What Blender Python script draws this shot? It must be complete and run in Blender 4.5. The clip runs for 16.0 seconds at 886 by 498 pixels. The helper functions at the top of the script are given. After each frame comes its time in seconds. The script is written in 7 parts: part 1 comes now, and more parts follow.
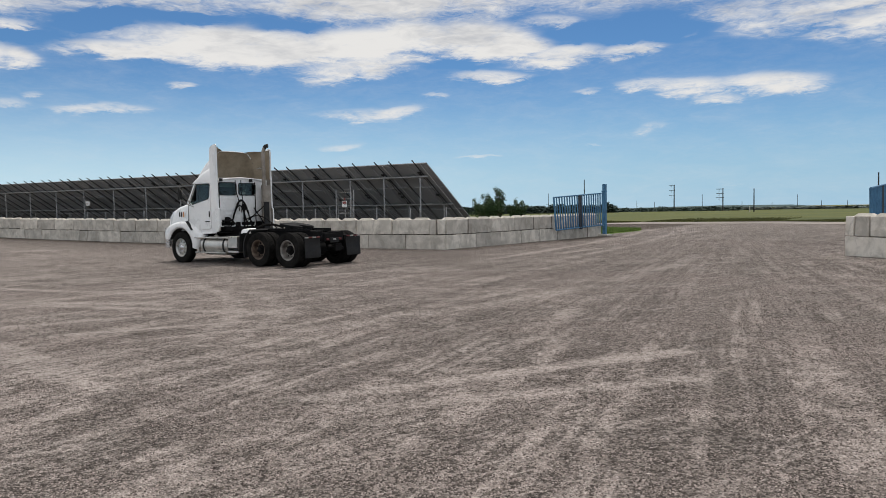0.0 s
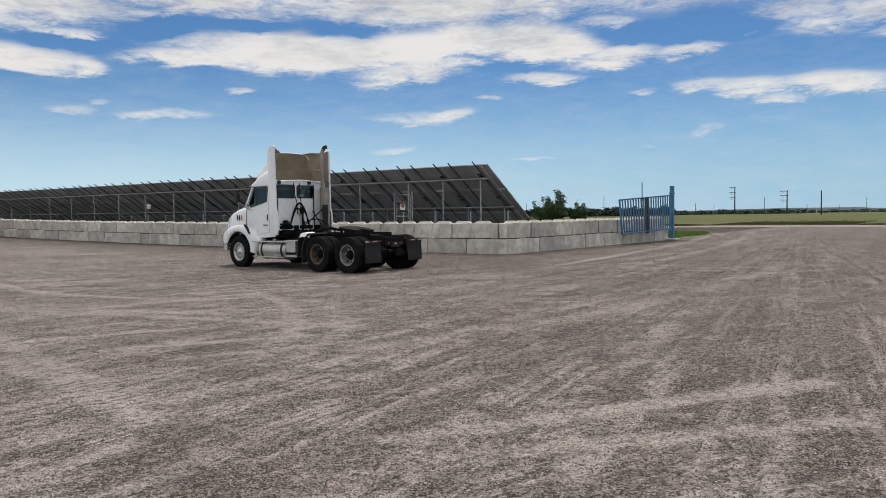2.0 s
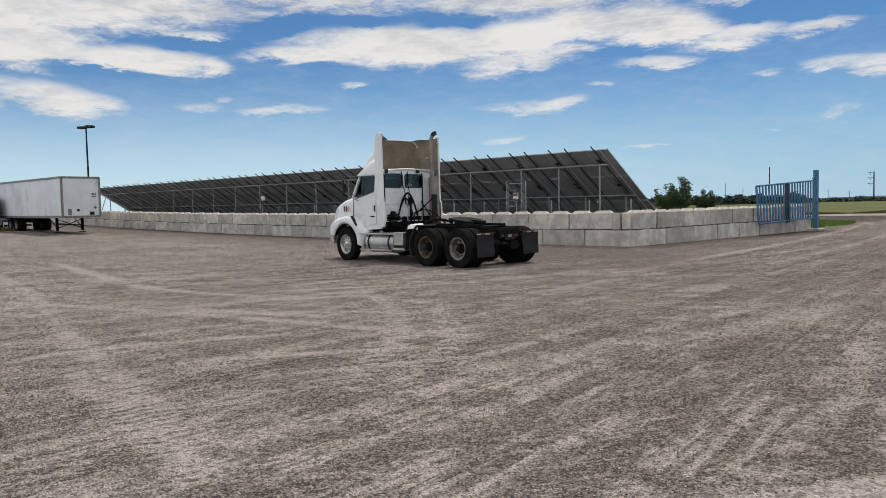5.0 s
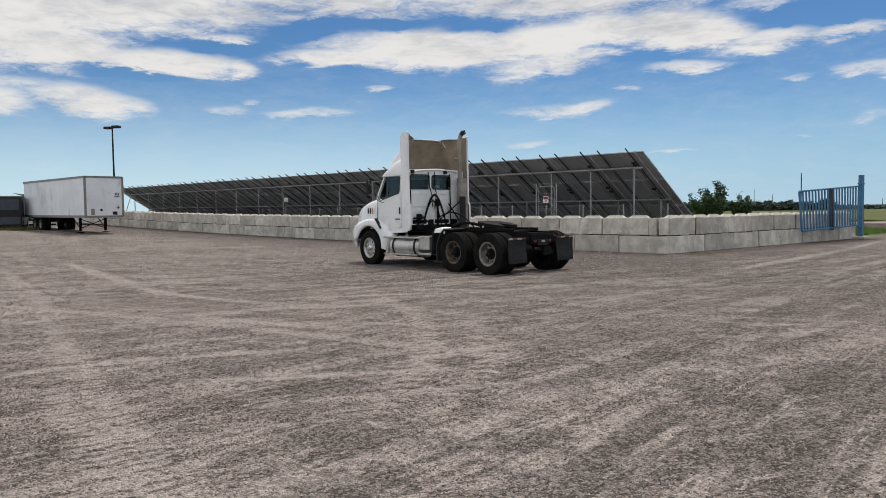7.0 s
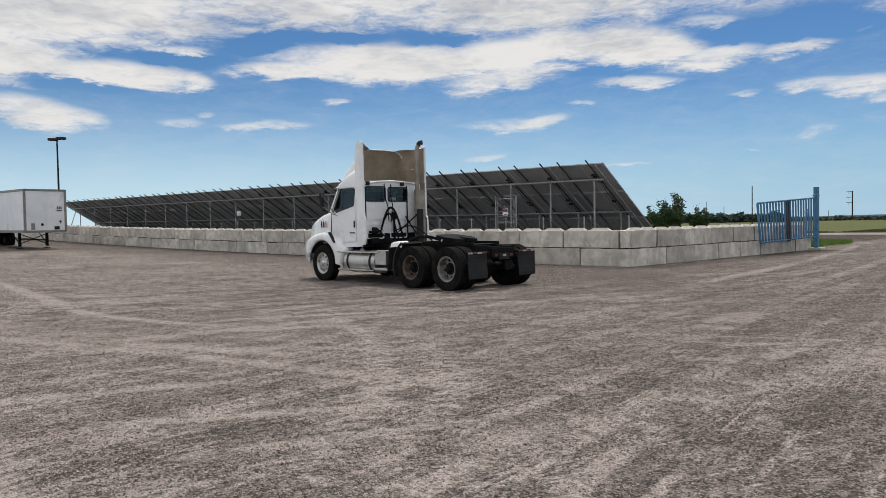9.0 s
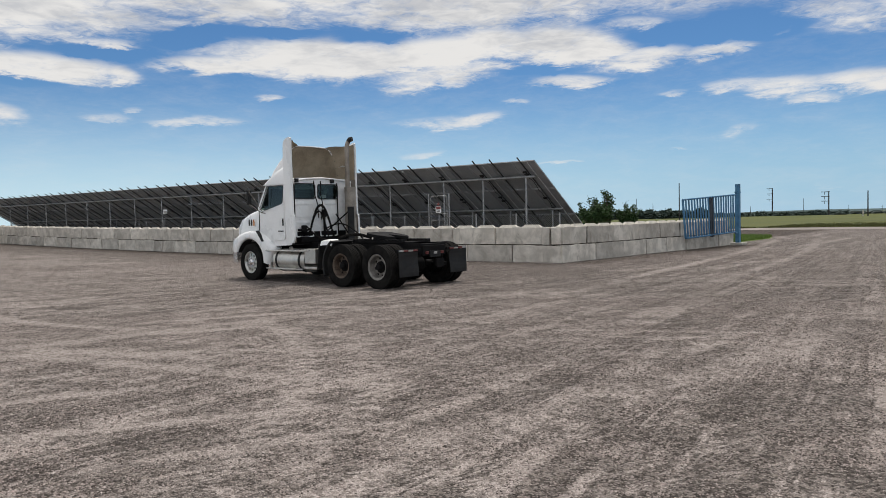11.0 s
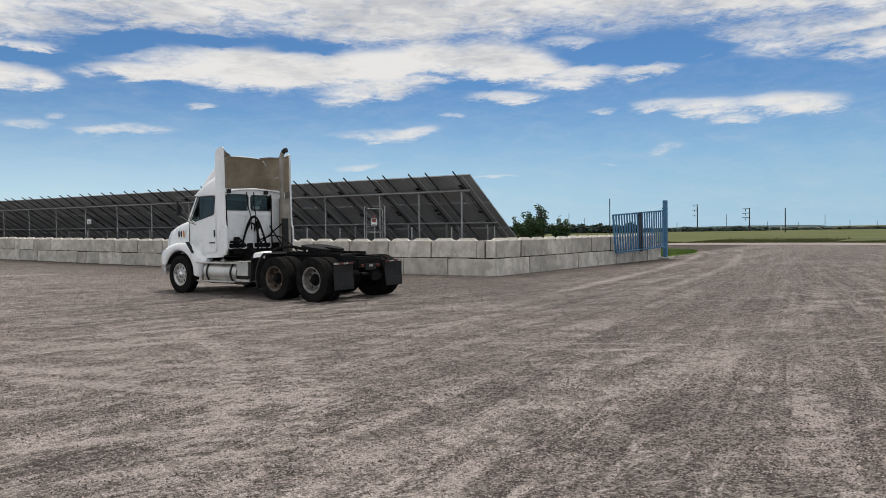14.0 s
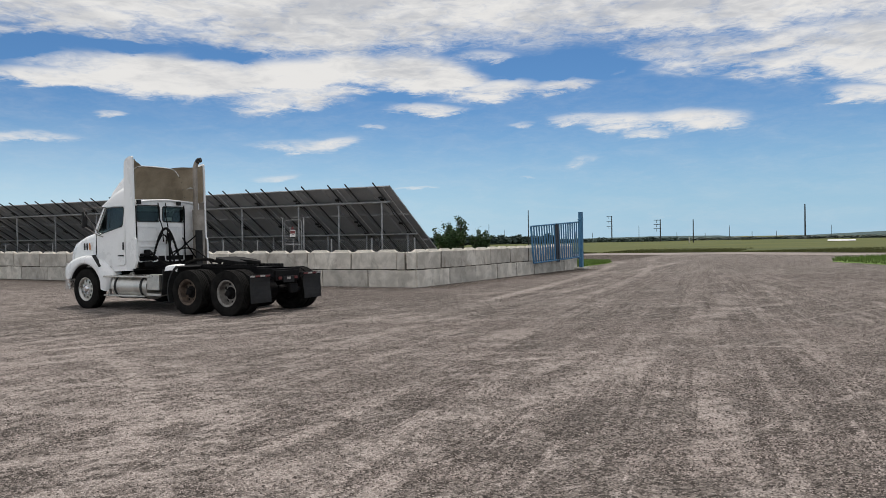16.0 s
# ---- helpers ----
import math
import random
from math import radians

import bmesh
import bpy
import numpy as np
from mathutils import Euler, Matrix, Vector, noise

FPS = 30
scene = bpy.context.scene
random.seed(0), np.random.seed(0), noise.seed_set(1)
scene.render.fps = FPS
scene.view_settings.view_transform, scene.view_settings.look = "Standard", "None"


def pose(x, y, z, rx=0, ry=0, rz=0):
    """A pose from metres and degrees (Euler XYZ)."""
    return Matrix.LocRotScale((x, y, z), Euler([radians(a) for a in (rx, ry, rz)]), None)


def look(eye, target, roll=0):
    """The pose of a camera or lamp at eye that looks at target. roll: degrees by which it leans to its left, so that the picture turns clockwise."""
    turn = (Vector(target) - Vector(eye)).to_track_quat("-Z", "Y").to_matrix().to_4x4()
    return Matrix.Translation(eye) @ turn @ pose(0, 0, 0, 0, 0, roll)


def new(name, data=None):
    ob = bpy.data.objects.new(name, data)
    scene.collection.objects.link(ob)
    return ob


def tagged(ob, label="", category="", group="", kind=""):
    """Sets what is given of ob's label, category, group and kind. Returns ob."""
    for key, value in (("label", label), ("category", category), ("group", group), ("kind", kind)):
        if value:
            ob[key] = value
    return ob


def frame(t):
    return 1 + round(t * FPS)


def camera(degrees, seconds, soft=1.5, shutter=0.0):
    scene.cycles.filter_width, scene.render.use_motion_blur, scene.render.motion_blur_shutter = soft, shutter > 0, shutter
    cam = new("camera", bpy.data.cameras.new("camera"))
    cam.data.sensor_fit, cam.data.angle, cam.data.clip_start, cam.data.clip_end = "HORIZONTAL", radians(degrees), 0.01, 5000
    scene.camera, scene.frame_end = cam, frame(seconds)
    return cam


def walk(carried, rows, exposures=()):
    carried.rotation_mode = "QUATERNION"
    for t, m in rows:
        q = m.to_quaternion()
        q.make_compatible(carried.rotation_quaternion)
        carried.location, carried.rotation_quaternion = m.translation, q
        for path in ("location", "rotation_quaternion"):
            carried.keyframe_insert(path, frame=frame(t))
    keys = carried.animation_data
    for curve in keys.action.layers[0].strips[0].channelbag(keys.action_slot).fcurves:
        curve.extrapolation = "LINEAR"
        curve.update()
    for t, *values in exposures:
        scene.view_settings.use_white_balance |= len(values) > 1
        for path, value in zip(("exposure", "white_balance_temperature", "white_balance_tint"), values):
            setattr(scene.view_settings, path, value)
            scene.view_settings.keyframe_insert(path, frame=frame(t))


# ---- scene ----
cam = camera(62.7, 16.0, soft=0.5)
PATH = [
    (0, (-0.591, 0.262, 1.504), (-0.425, 2.252, 1.399), -0.9),
    (0.5, (-0.706, 0.506, 1.518), (-0.581, 2.5, 1.413), -0.8),
    (1, (-0.737, 0.798, 1.51), (-0.646, 2.793, 1.406), -0.8),
    (1.5, (-0.781, 1.036, 1.501), (-0.723, 3.033, 1.404), -0.9),
    (2, (-0.875, 1.289, 1.52), (-0.852, 3.287, 1.425), -0.9),
    (2.5, (-0.925, 1.509, 1.5), (-0.933, 3.507, 1.413), -1.0),
    (3, (-0.929, 1.764, 1.507), (-0.982, 3.762, 1.418), -1.1),
    (3.5, (-1.001, 2.04, 1.508), (-1.117, 4.034, 1.413), -1.2),
    (4, (-1.059, 2.299, 1.517), (-1.24, 4.289, 1.416), -1.3),
    (4.5, (-1.05, 2.61, 1.53), (-1.284, 4.593, 1.418), -1.4),
    (4.7, (-1.056, 2.709, 1.527), (-1.309, 4.689, 1.41), -1.4),
    (6.8, (-1.319, 3.753, 1.489), (-1.658, 5.721, 1.38), -0.8),
    (7, (-1.35, 3.839, 1.503), (-1.69, 5.807, 1.397), -0.8),
    (7.5, (-1.377, 4.055, 1.496), (-1.699, 6.027, 1.408), -0.7),
    (8, (-1.37, 4.282, 1.495), (-1.658, 6.26, 1.422), -0.9),
    (8.5, (-1.418, 4.5, 1.49), (-1.673, 6.482, 1.419), -1.0),
    (8.7, (-1.45, 4.575, 1.5), (-1.694, 6.559, 1.429), -1.0),
    (10.8, (-1.316, 4.754, 1.493), (-1.395, 6.751, 1.413), -1.3),
    (11, (-1.323, 4.776, 1.495), (-1.377, 6.773, 1.413), -1.3),
    (11.5, (-1.337, 4.779, 1.501), (-1.333, 6.777, 1.42), -1.2),
    (12, (-1.341, 4.769, 1.504), (-1.299, 6.767, 1.426), -1.1),
    (12.5, (-1.34, 4.772, 1.506), (-1.279, 6.77, 1.431), -0.8),
    (13, (-1.342, 4.771, 1.5), (-1.266, 6.768, 1.433), -0.7),
    (13.5, (-1.336, 4.768, 1.501), (-1.241, 6.765, 1.442), -0.7),
    (14, (-1.33, 4.764, 1.501), (-1.206, 6.759, 1.451), -0.8),
    (14.5, (-1.324, 4.749, 1.51), (-1.155, 6.741, 1.469), -0.9),
    (15, (-1.319, 4.753, 1.512), (-1.092, 6.739, 1.479), -1.0),
    (15.5, (-1.297, 4.762, 1.509), (-1.011, 6.741, 1.482), -1.1),
    (16, (-1.294, 4.758, 1.5), (-0.955, 6.729, 1.478), -1.0),
]
walk(cam, [(t, look(eye, target, roll)) for t, eye, target, roll in PATH])


# ---- sky, sun ----
def node_math(nt, op, a, b=None, c=None):
    n = nt.nodes.new("ShaderNodeMath")
    n.operation = op
    for i, v in enumerate((a, b, c)):
        if v is None:
            continue
        if isinstance(v, (int, float)):
            n.inputs[i].default_value = v
        else:
            nt.links.new(v, n.inputs[i])
    return n.outputs[0]


def node_noise(nt, vector, scale, detail=4.0, rough=0.55, distortion=0.0):
    n = nt.nodes.new("ShaderNodeTexNoise")
    n.inputs["Scale"].default_value, n.inputs["Detail"].default_value = scale, detail
    n.inputs["Roughness"].default_value, n.inputs["Distortion"].default_value = rough, distortion
    nt.links.new(vector, n.inputs["Vector"])
    return n.outputs["Fac"]


def node_range(nt, value, a, b, c=0.0, d=1.0, smooth=True):
    n = nt.nodes.new("ShaderNodeMapRange")
    n.interpolation_type = "SMOOTHSTEP" if smooth else "LINEAR"
    nt.links.new(value, n.inputs["Value"])
    for k, v in (("From Min", a), ("From Max", b), ("To Min", c), ("To Max", d)):
        n.inputs[k].default_value = v
    return n.outputs["Result"]


def node_mix(nt, fac, a, b, blend="MIX"):
    n = nt.nodes.new("ShaderNodeMix")
    n.data_type, n.blend_type = "RGBA", blend
    for s, v in ((n.inputs["Factor"], fac), (n.inputs["A"], a), (n.inputs["B"], b)):
        if isinstance(v, (int, float)):
            s.default_value = v
        elif isinstance(v, tuple):
            s.default_value = (*v, 1.0)
        else:
            nt.links.new(v, s)
    return n.outputs["Result"]


SUN_HEIGHT, SUN_TURN = 66.0, 14.0
world = bpy.data.worlds.new("sky")
scene.world = world
world.use_nodes = True
wt = world.node_tree
wt.nodes.clear()
sky = wt.nodes.new("ShaderNodeTexSky")
sky.sky_type, sky.sun_disc = "NISHITA", False
sky.sun_elevation, sky.sun_rotation = radians(SUN_HEIGHT), radians(SUN_TURN)
sky.altitude, sky.air_density, sky.dust_density, sky.ozone_density = 900.0, 1.0, 0.0, 5.0
way = wt.nodes.new("ShaderNodeTexCoord").outputs["Generated"]
split = wt.nodes.new("ShaderNodeSeparateXYZ")
wt.links.new(way, split.inputs[0])
AZ = node_math(wt, "MULTIPLY", node_math(wt, "ARCTAN2", split.outputs[0], split.outputs[1]), 57.29578)
EL = node_math(wt, "MULTIPLY", node_math(wt, "ARCSINE", split.outputs[2]), 57.29578)
flat = wt.nodes.new("ShaderNodeCombineXYZ")
wt.links.new(AZ, flat.inputs[0])
wt.links.new(node_math(wt, "MULTIPLY", EL, 3.6), flat.inputs[1])
warp = node_noise(wt, flat.outputs[0], 0.14, 3.0, 0.55)
billow = node_noise(wt, flat.outputs[0], 0.28, 4.0, 0.5, 0.6)
wisps = node_noise(wt, flat.outputs[0], 0.8, 7.0, 0.62, 1.6)
WAZ = node_math(wt, "ADD", AZ, node_math(wt, "MULTIPLY", node_math(wt, "SUBTRACT", warp, 0.5), 3.0))
WEL = node_math(wt, "ADD", EL, node_math(wt, "MULTIPLY", node_math(wt, "SUBTRACT", billow, 0.5), 1.2))
WEL = node_math(wt, "ADD", WEL, node_math(wt, "MULTIPLY", node_math(wt, "SUBTRACT", wisps, 0.5), 0.5))
cover = thin = None


def patch_of_sky(az, el, wide, high, lean):
    """1 in the middle of a long oval of the sky, 0 at its rim and less beyond; degrees."""
    dx = node_math(wt, "SUBTRACT", WAZ, az)
    dy = node_math(wt, "SUBTRACT", WEL, el)
    if lean:
        dy = node_math(wt, "SUBTRACT", dy, node_math(wt, "MULTIPLY", dx, lean))
    grow = 1.27 if high > 1.1 else 1.1
    u = node_math(wt, "DIVIDE", dx, wide * grow)
    v = node_math(wt, "DIVIDE", dy, high * grow)
    r = node_math(wt, "ADD", node_math(wt, "MULTIPLY", u, u), node_math(wt, "MULTIPLY", v, v))
    return node_math(wt, "SUBTRACT", 1.0, node_math(wt, "SQRT", r))


def cloud(az, el, wide, high, thick=1.0, lean=0.0):
    global cover
    one = node_math(wt, "MULTIPLY", node_range(wt, patch_of_sky(az, el, wide, high, lean), -0.12, 0.75), thick)
    cover = one if cover is None else node_math(wt, "SMOOTH_MAX", cover, one, 0.18)


def gap(az, el, wide, high, thick=1.0, lean=0.0):
    global thin
    one = node_math(wt, "MULTIPLY", node_range(wt, patch_of_sky(az, el, wide, high, lean), -0.2, 0.7), thick)
    thin = one if thin is None else node_math(wt, "MAXIMUM", thin, one)


cloud(-43.2, 14.4, 12.7, 4.15, 1.20)
cloud(-36.1, 15.5, 15.0, 3.41, 1.10)
cloud(-37.5, 11.4, 5.3, 1.67, 1.00)
cloud(-17.5, 17.7, 12.7, 3.21, 1.05)
cloud(0.5, 17.1, 13.1, 3.43, 1.00)
cloud(-49.9, 11.3, 9.9, 3.36, 1.10)
cloud(-30.2, 10.9, 7.1, 1.10, 1.05, -0.03)
cloud(-26.0, 12.8, 2.8, 0.36, 0.70)
cloud(-17.4, 11.7, 6.7, 0.83, 0.95)
cloud(-10.6, 12.3, 8.7, 1.62, 1.15)
cloud(-1.3, 12.6, 7.5, 1.47, 1.10, 0.10)
cloud(-1.5, 11.2, 4.7, 1.20, 0.85, 0.14)
cloud(3.2, 13.2, 4.2, 1.40, 1.05, -0.10)
cloud(8.5, 12.8, 5.1, 1.60, 1.10, -0.15)
cloud(14.0, 11.6, 4.6, 1.03, 0.90, 0.05)
cloud(19.1, 11.7, 3.4, 0.69, 0.75, 0.11)
cloud(12.9, 14.1, 3.5, 0.67, 0.60)
cloud(8.7, 10.2, 3.8, 0.60, 0.80, -0.04)
cloud(-41.6, 7.9, 3.0, 1.19, 0.80)
cloud(-35.7, 8.0, 3.9, 1.20, 0.95, -0.13)
cloud(-33.0, 7.8, 2.8, 0.85, 0.75, -0.13)
cloud(-41.1, 9.0, 6.1, 0.60, 0.55)
cloud(-14.5, 9.4, 1.4, 0.38, 0.62)
cloud(-26.2, 7.7, 2.0, 0.50, 0.42)
cloud(-19.9, 7.6, 4.3, 0.51, 0.60, 0.02)
cloud(-1.3, 7.5, 5.0, 0.60, 0.50, 0.03)
cloud(1.3, 7.7, 2.6, 0.72, 0.62, 0.15)
cloud(4.4, 9.0, 1.5, 0.29, 0.45)
cloud(16.1, 8.8, 1.2, 0.33, 0.52)
cloud(20.5, 9.2, 3.3, 0.62, 0.60, 0.06)
cloud(20.4, 6.1, 1.2, 0.49, 0.32, 0.28)
cloud(-3.1, 5.0, 2.3, 0.39, 0.45, 0.12)
cloud(7.9, 4.2, 2.4, 0.21, 0.50)
cloud(16.1, 4.8, 0.8, 0.16, 0.40)
cloud(-24.7, 8.3, 1.0, 0.25, 0.40, 0.10)
cloud(-18.8, 12.1, 0.5, 0.16, 0.40, -0.29)
cloud(24.1, 8.8, 4.1, 0.97, 0.75, -0.05)
cloud(29.0, 8.7, 4.6, 0.97, 0.85, -0.06)
cloud(25.7, 7.8, 2.1, 0.56, 0.60)
cloud(16.2, 8.9, 1.4, 0.31, 0.45)
cloud(20.7, 6.0, 1.6, 0.50, 0.30, 0.26)
cloud(23.8, 12.6, 0.9, 0.31, 0.45, 0.20)
cloud(25.6, 12.7, 0.6, 0.19, 0.35)
cloud(30.6, 13.4, 8.2, 1.77, 0.55, -0.05)
cloud(38.2, 12.9, 8.0, 2.06, 0.90, -0.03)
cloud(13.4, 17.2, 7.4, 2.29, 0.70)
cloud(-25.2, 10.7, 2.2, 0.84, 0.90, -0.11)
cloud(26.5, 1.5, 1.2, 0.21, 0.30)
cloud(30.9, 16.6, 16.2, 2.46, 0.95, -0.06)
cloud(35.9, 12.6, 8.2, 1.29, 0.80, -0.06)
cloud(40.3, 9.5, 3.3, 0.85, 0.85, -0.06)
cloud(43.1, 12.1, 8.6, 2.12, 1.00, -0.06)
cloud(-10.4, 20.0, 22.7, 4.95, 0.85)
cloud(8.9, 10.1, 3.1, 0.64, 0.50, -0.10)
cloud(26.5, 1.3, 2.9, 0.13, 0.20)
cloud(26.1, 1.8, 1.2, 0.30, 0.20)
gap(-26.0, 12.2, 4.0, 0.56, 0.55)
gap(-20.0, 13.7, 3.2, 0.68, 0.70, 0.19)
gap(-15.0, 14.1, 4.3, 0.45, 0.55)
gap(-6.8, 13.9, 3.4, 0.45, 0.60, 0.05)
gap(-33.5, 10.1, 4.4, 0.47, 0.60, -0.05)
gap(19.6, 13.0, 6.2, 0.89, 0.70, -0.02)
gap(7.1, 11.2, 3.4, 0.40, 0.35)
gap(-7.8, 14.1, 2.8, 0.36, 0.30)
gap(34.3, 12.8, 2.8, 0.42, 0.50)
gap(20.5, 13.6, 2.6, 0.79, 0.40)
high = node_math(wt, "MULTIPLY", node_range(wt, EL, 13.2, 17.5, 0.0, 0.95), node_range(wt, AZ, 18.0, 34.0, 1.0, 0.8))
behind = node_math(wt, "MULTIPLY", node_range(wt, node_math(wt, "ABSOLUTE", AZ), 52.0, 75.0), node_range(wt, EL, 4.0, 14.0, 0.0, 0.95))
cover = node_math(wt, "MAXIMUM", node_math(wt, "MAXIMUM", cover, high), behind)
cover = node_math(wt, "SUBTRACT", cover, node_math(wt, "MULTIPLY", thin, 0.8))
rough_edge = node_math(wt, "ADD", node_math(wt, "MULTIPLY", node_math(wt, "SUBTRACT", billow, 0.5), 1.2), node_math(wt, "MULTIPLY", node_math(wt, "SUBTRACT", wisps, 0.5), 0.75))
body = node_math(wt, "ADD", cover, node_math(wt, "MULTIPLY", rough_edge, node_range(wt, cover, 0.0, 0.4, 0.0, 1.0)))
density = node_range(wt, body, 0.0, 1.05)
fold = node_math(wt, "ADD", node_math(wt, "MULTIPLY", node_noise(wt, flat.outputs[0], 0.12, 5.0, 0.55, 0.4), 0.65), node_math(wt, "MULTIPLY", node_noise(wt, flat.outputs[0], 0.45, 5.0, 0.55, 0.8), 0.35))
shade = node_range(wt, node_math(wt, "ADD", fold, node_range(wt, EL, 0.0, 20.0, 0.0, 0.34, False)), 0.64, 0.92)
cloud_tint = node_mix(wt, shade, (1.0, 0.985, 0.965), (0.66, 0.675, 0.71))
blue = wt.nodes.new("ShaderNodeMix")
blue.data_type, blue.blend_type = "RGBA", "MULTIPLY"
blue.inputs["Factor"].default_value = 1.0
wt.links.new(sky.outputs[0], blue.inputs["A"])
SKY_GAIN = 0.071
blue.inputs["B"].default_value = (SKY_GAIN * 0.70, SKY_GAIN * 0.97, SKY_GAIN * 1.14, 1.0)
CLOUD_GAIN = 0.80
mist = node_range(wt, EL, -1.0, 11.0, 0.9, 0.0)
haze = node_mix(wt, node_range(wt, AZ, -30.0, 35.0), (0.60, 0.79, 0.90), (0.36, 0.56, 0.735))
blue_sky = node_mix(wt, mist, blue.outputs["Result"], haze)
# clouds that the sun strikes from the front, across the sky from it, are the brighter ones
lit = node_range(wt, node_math(wt, "ABSOLUTE", node_math(wt, "SUBTRACT", AZ, SUN_TURN)), 60.0, 140.0, CLOUD_GAIN, CLOUD_GAIN * 1.45)
gain = wt.nodes.new("ShaderNodeCombineColor")
for i in range(3):
    wt.links.new(lit, gain.inputs[i])
bright = node_mix(wt, 1.0, cloud_tint, gain.outputs[0], "MULTIPLY")
backdrop = wt.nodes.new("ShaderNodeBackground")
wt.links.new(node_mix(wt, density, blue_sky, bright), backdrop.inputs["Color"])
backdrop.inputs["Strength"].default_value = 1.0
wt.links.new(backdrop.outputs[0], wt.nodes.new("ShaderNodeOutputWorld").inputs["Surface"])

sun_data = bpy.data.lights.new("sun", "SUN")
sun_data.energy, sun_data.angle, sun_data.color = 3.4, radians(9.0), (1.0, 0.935, 0.865)
sun = new("sun", sun_data)
a, h = radians(SUN_TURN), radians(SUN_HEIGHT)
sun.matrix_world = look((math.sin(a) * math.cos(h) * 90, math.cos(a) * math.cos(h) * 90, math.sin(h) * 90), (0, 0, 0))
scene.view_settings.exposure = 0.0


# ---- materials ----
def material(name, dark, light, scale=6.0, rough=0.6, metal=0.0, bump=0.0, grain=80.0, stretch=(1, 1, 1), vary=0.0, spec=0.5, rough_vary=0.12):
    """A surface of two tones: broad patches, fine grain, a fine relief; vary: how far single pieces differ."""
    m = bpy.data.materials.new(name)
    m.use_nodes = True
    nt = m.node_tree
    p = nt.nodes["Principled BSDF"]
    mp = nt.nodes.new("ShaderNodeMapping")
    mp.inputs["Scale"].default_value = stretch
    nt.links.new(nt.nodes.new("ShaderNodeTexCoord").outputs["Object"], mp.inputs["Vector"])
    v = mp.outputs["Vector"]
    broad = node_noise(nt, v, scale, 5.0, 0.6, 0.3)
    fine = node_noise(nt, v, grain, 3.0, 0.6)
    tone = node_range(nt, node_math(nt, "ADD", node_math(nt, "MULTIPLY", broad, 0.7), node_math(nt, "MULTIPLY", fine, 0.3)), 0.34, 0.66)
    col = node_mix(nt, tone, dark, light)
    if vary:
        rnd = nt.nodes.new("ShaderNodeObjectInfo").outputs["Random"]
        g = node_range(nt, rnd, 0.0, 1.0, 1.0 - vary, 1.0 + vary, False)
        comb = nt.nodes.new("ShaderNodeCombineColor")
        for i in range(3):
            nt.links.new(g, comb.inputs[i])
        col = node_mix(nt, 1.0, col, comb.outputs[0], "MULTIPLY")
    nt.links.new(col, p.inputs["Base Color"])
    nt.links.new(node_range(nt, broad, 0.3, 0.7, max(0.02, rough - rough_vary), min(1.0, rough + rough_vary)), p.inputs["Roughness"])
    p.inputs["Metallic"].default_value = metal
    p.inputs["Specular IOR Level"].default_value = spec
    if bump:
        b = nt.nodes.new("ShaderNodeBump")
        b.inputs["Strength"].default_value, b.inputs["Distance"].default_value = 1.0, bump
        nt.links.new(node_math(nt, "ADD", fine, node_math(nt, "MULTIPLY", broad, 0.6)), b.inputs["Height"])
        nt.links.new(b.outputs[0], p.inputs["Normal"])
    return m


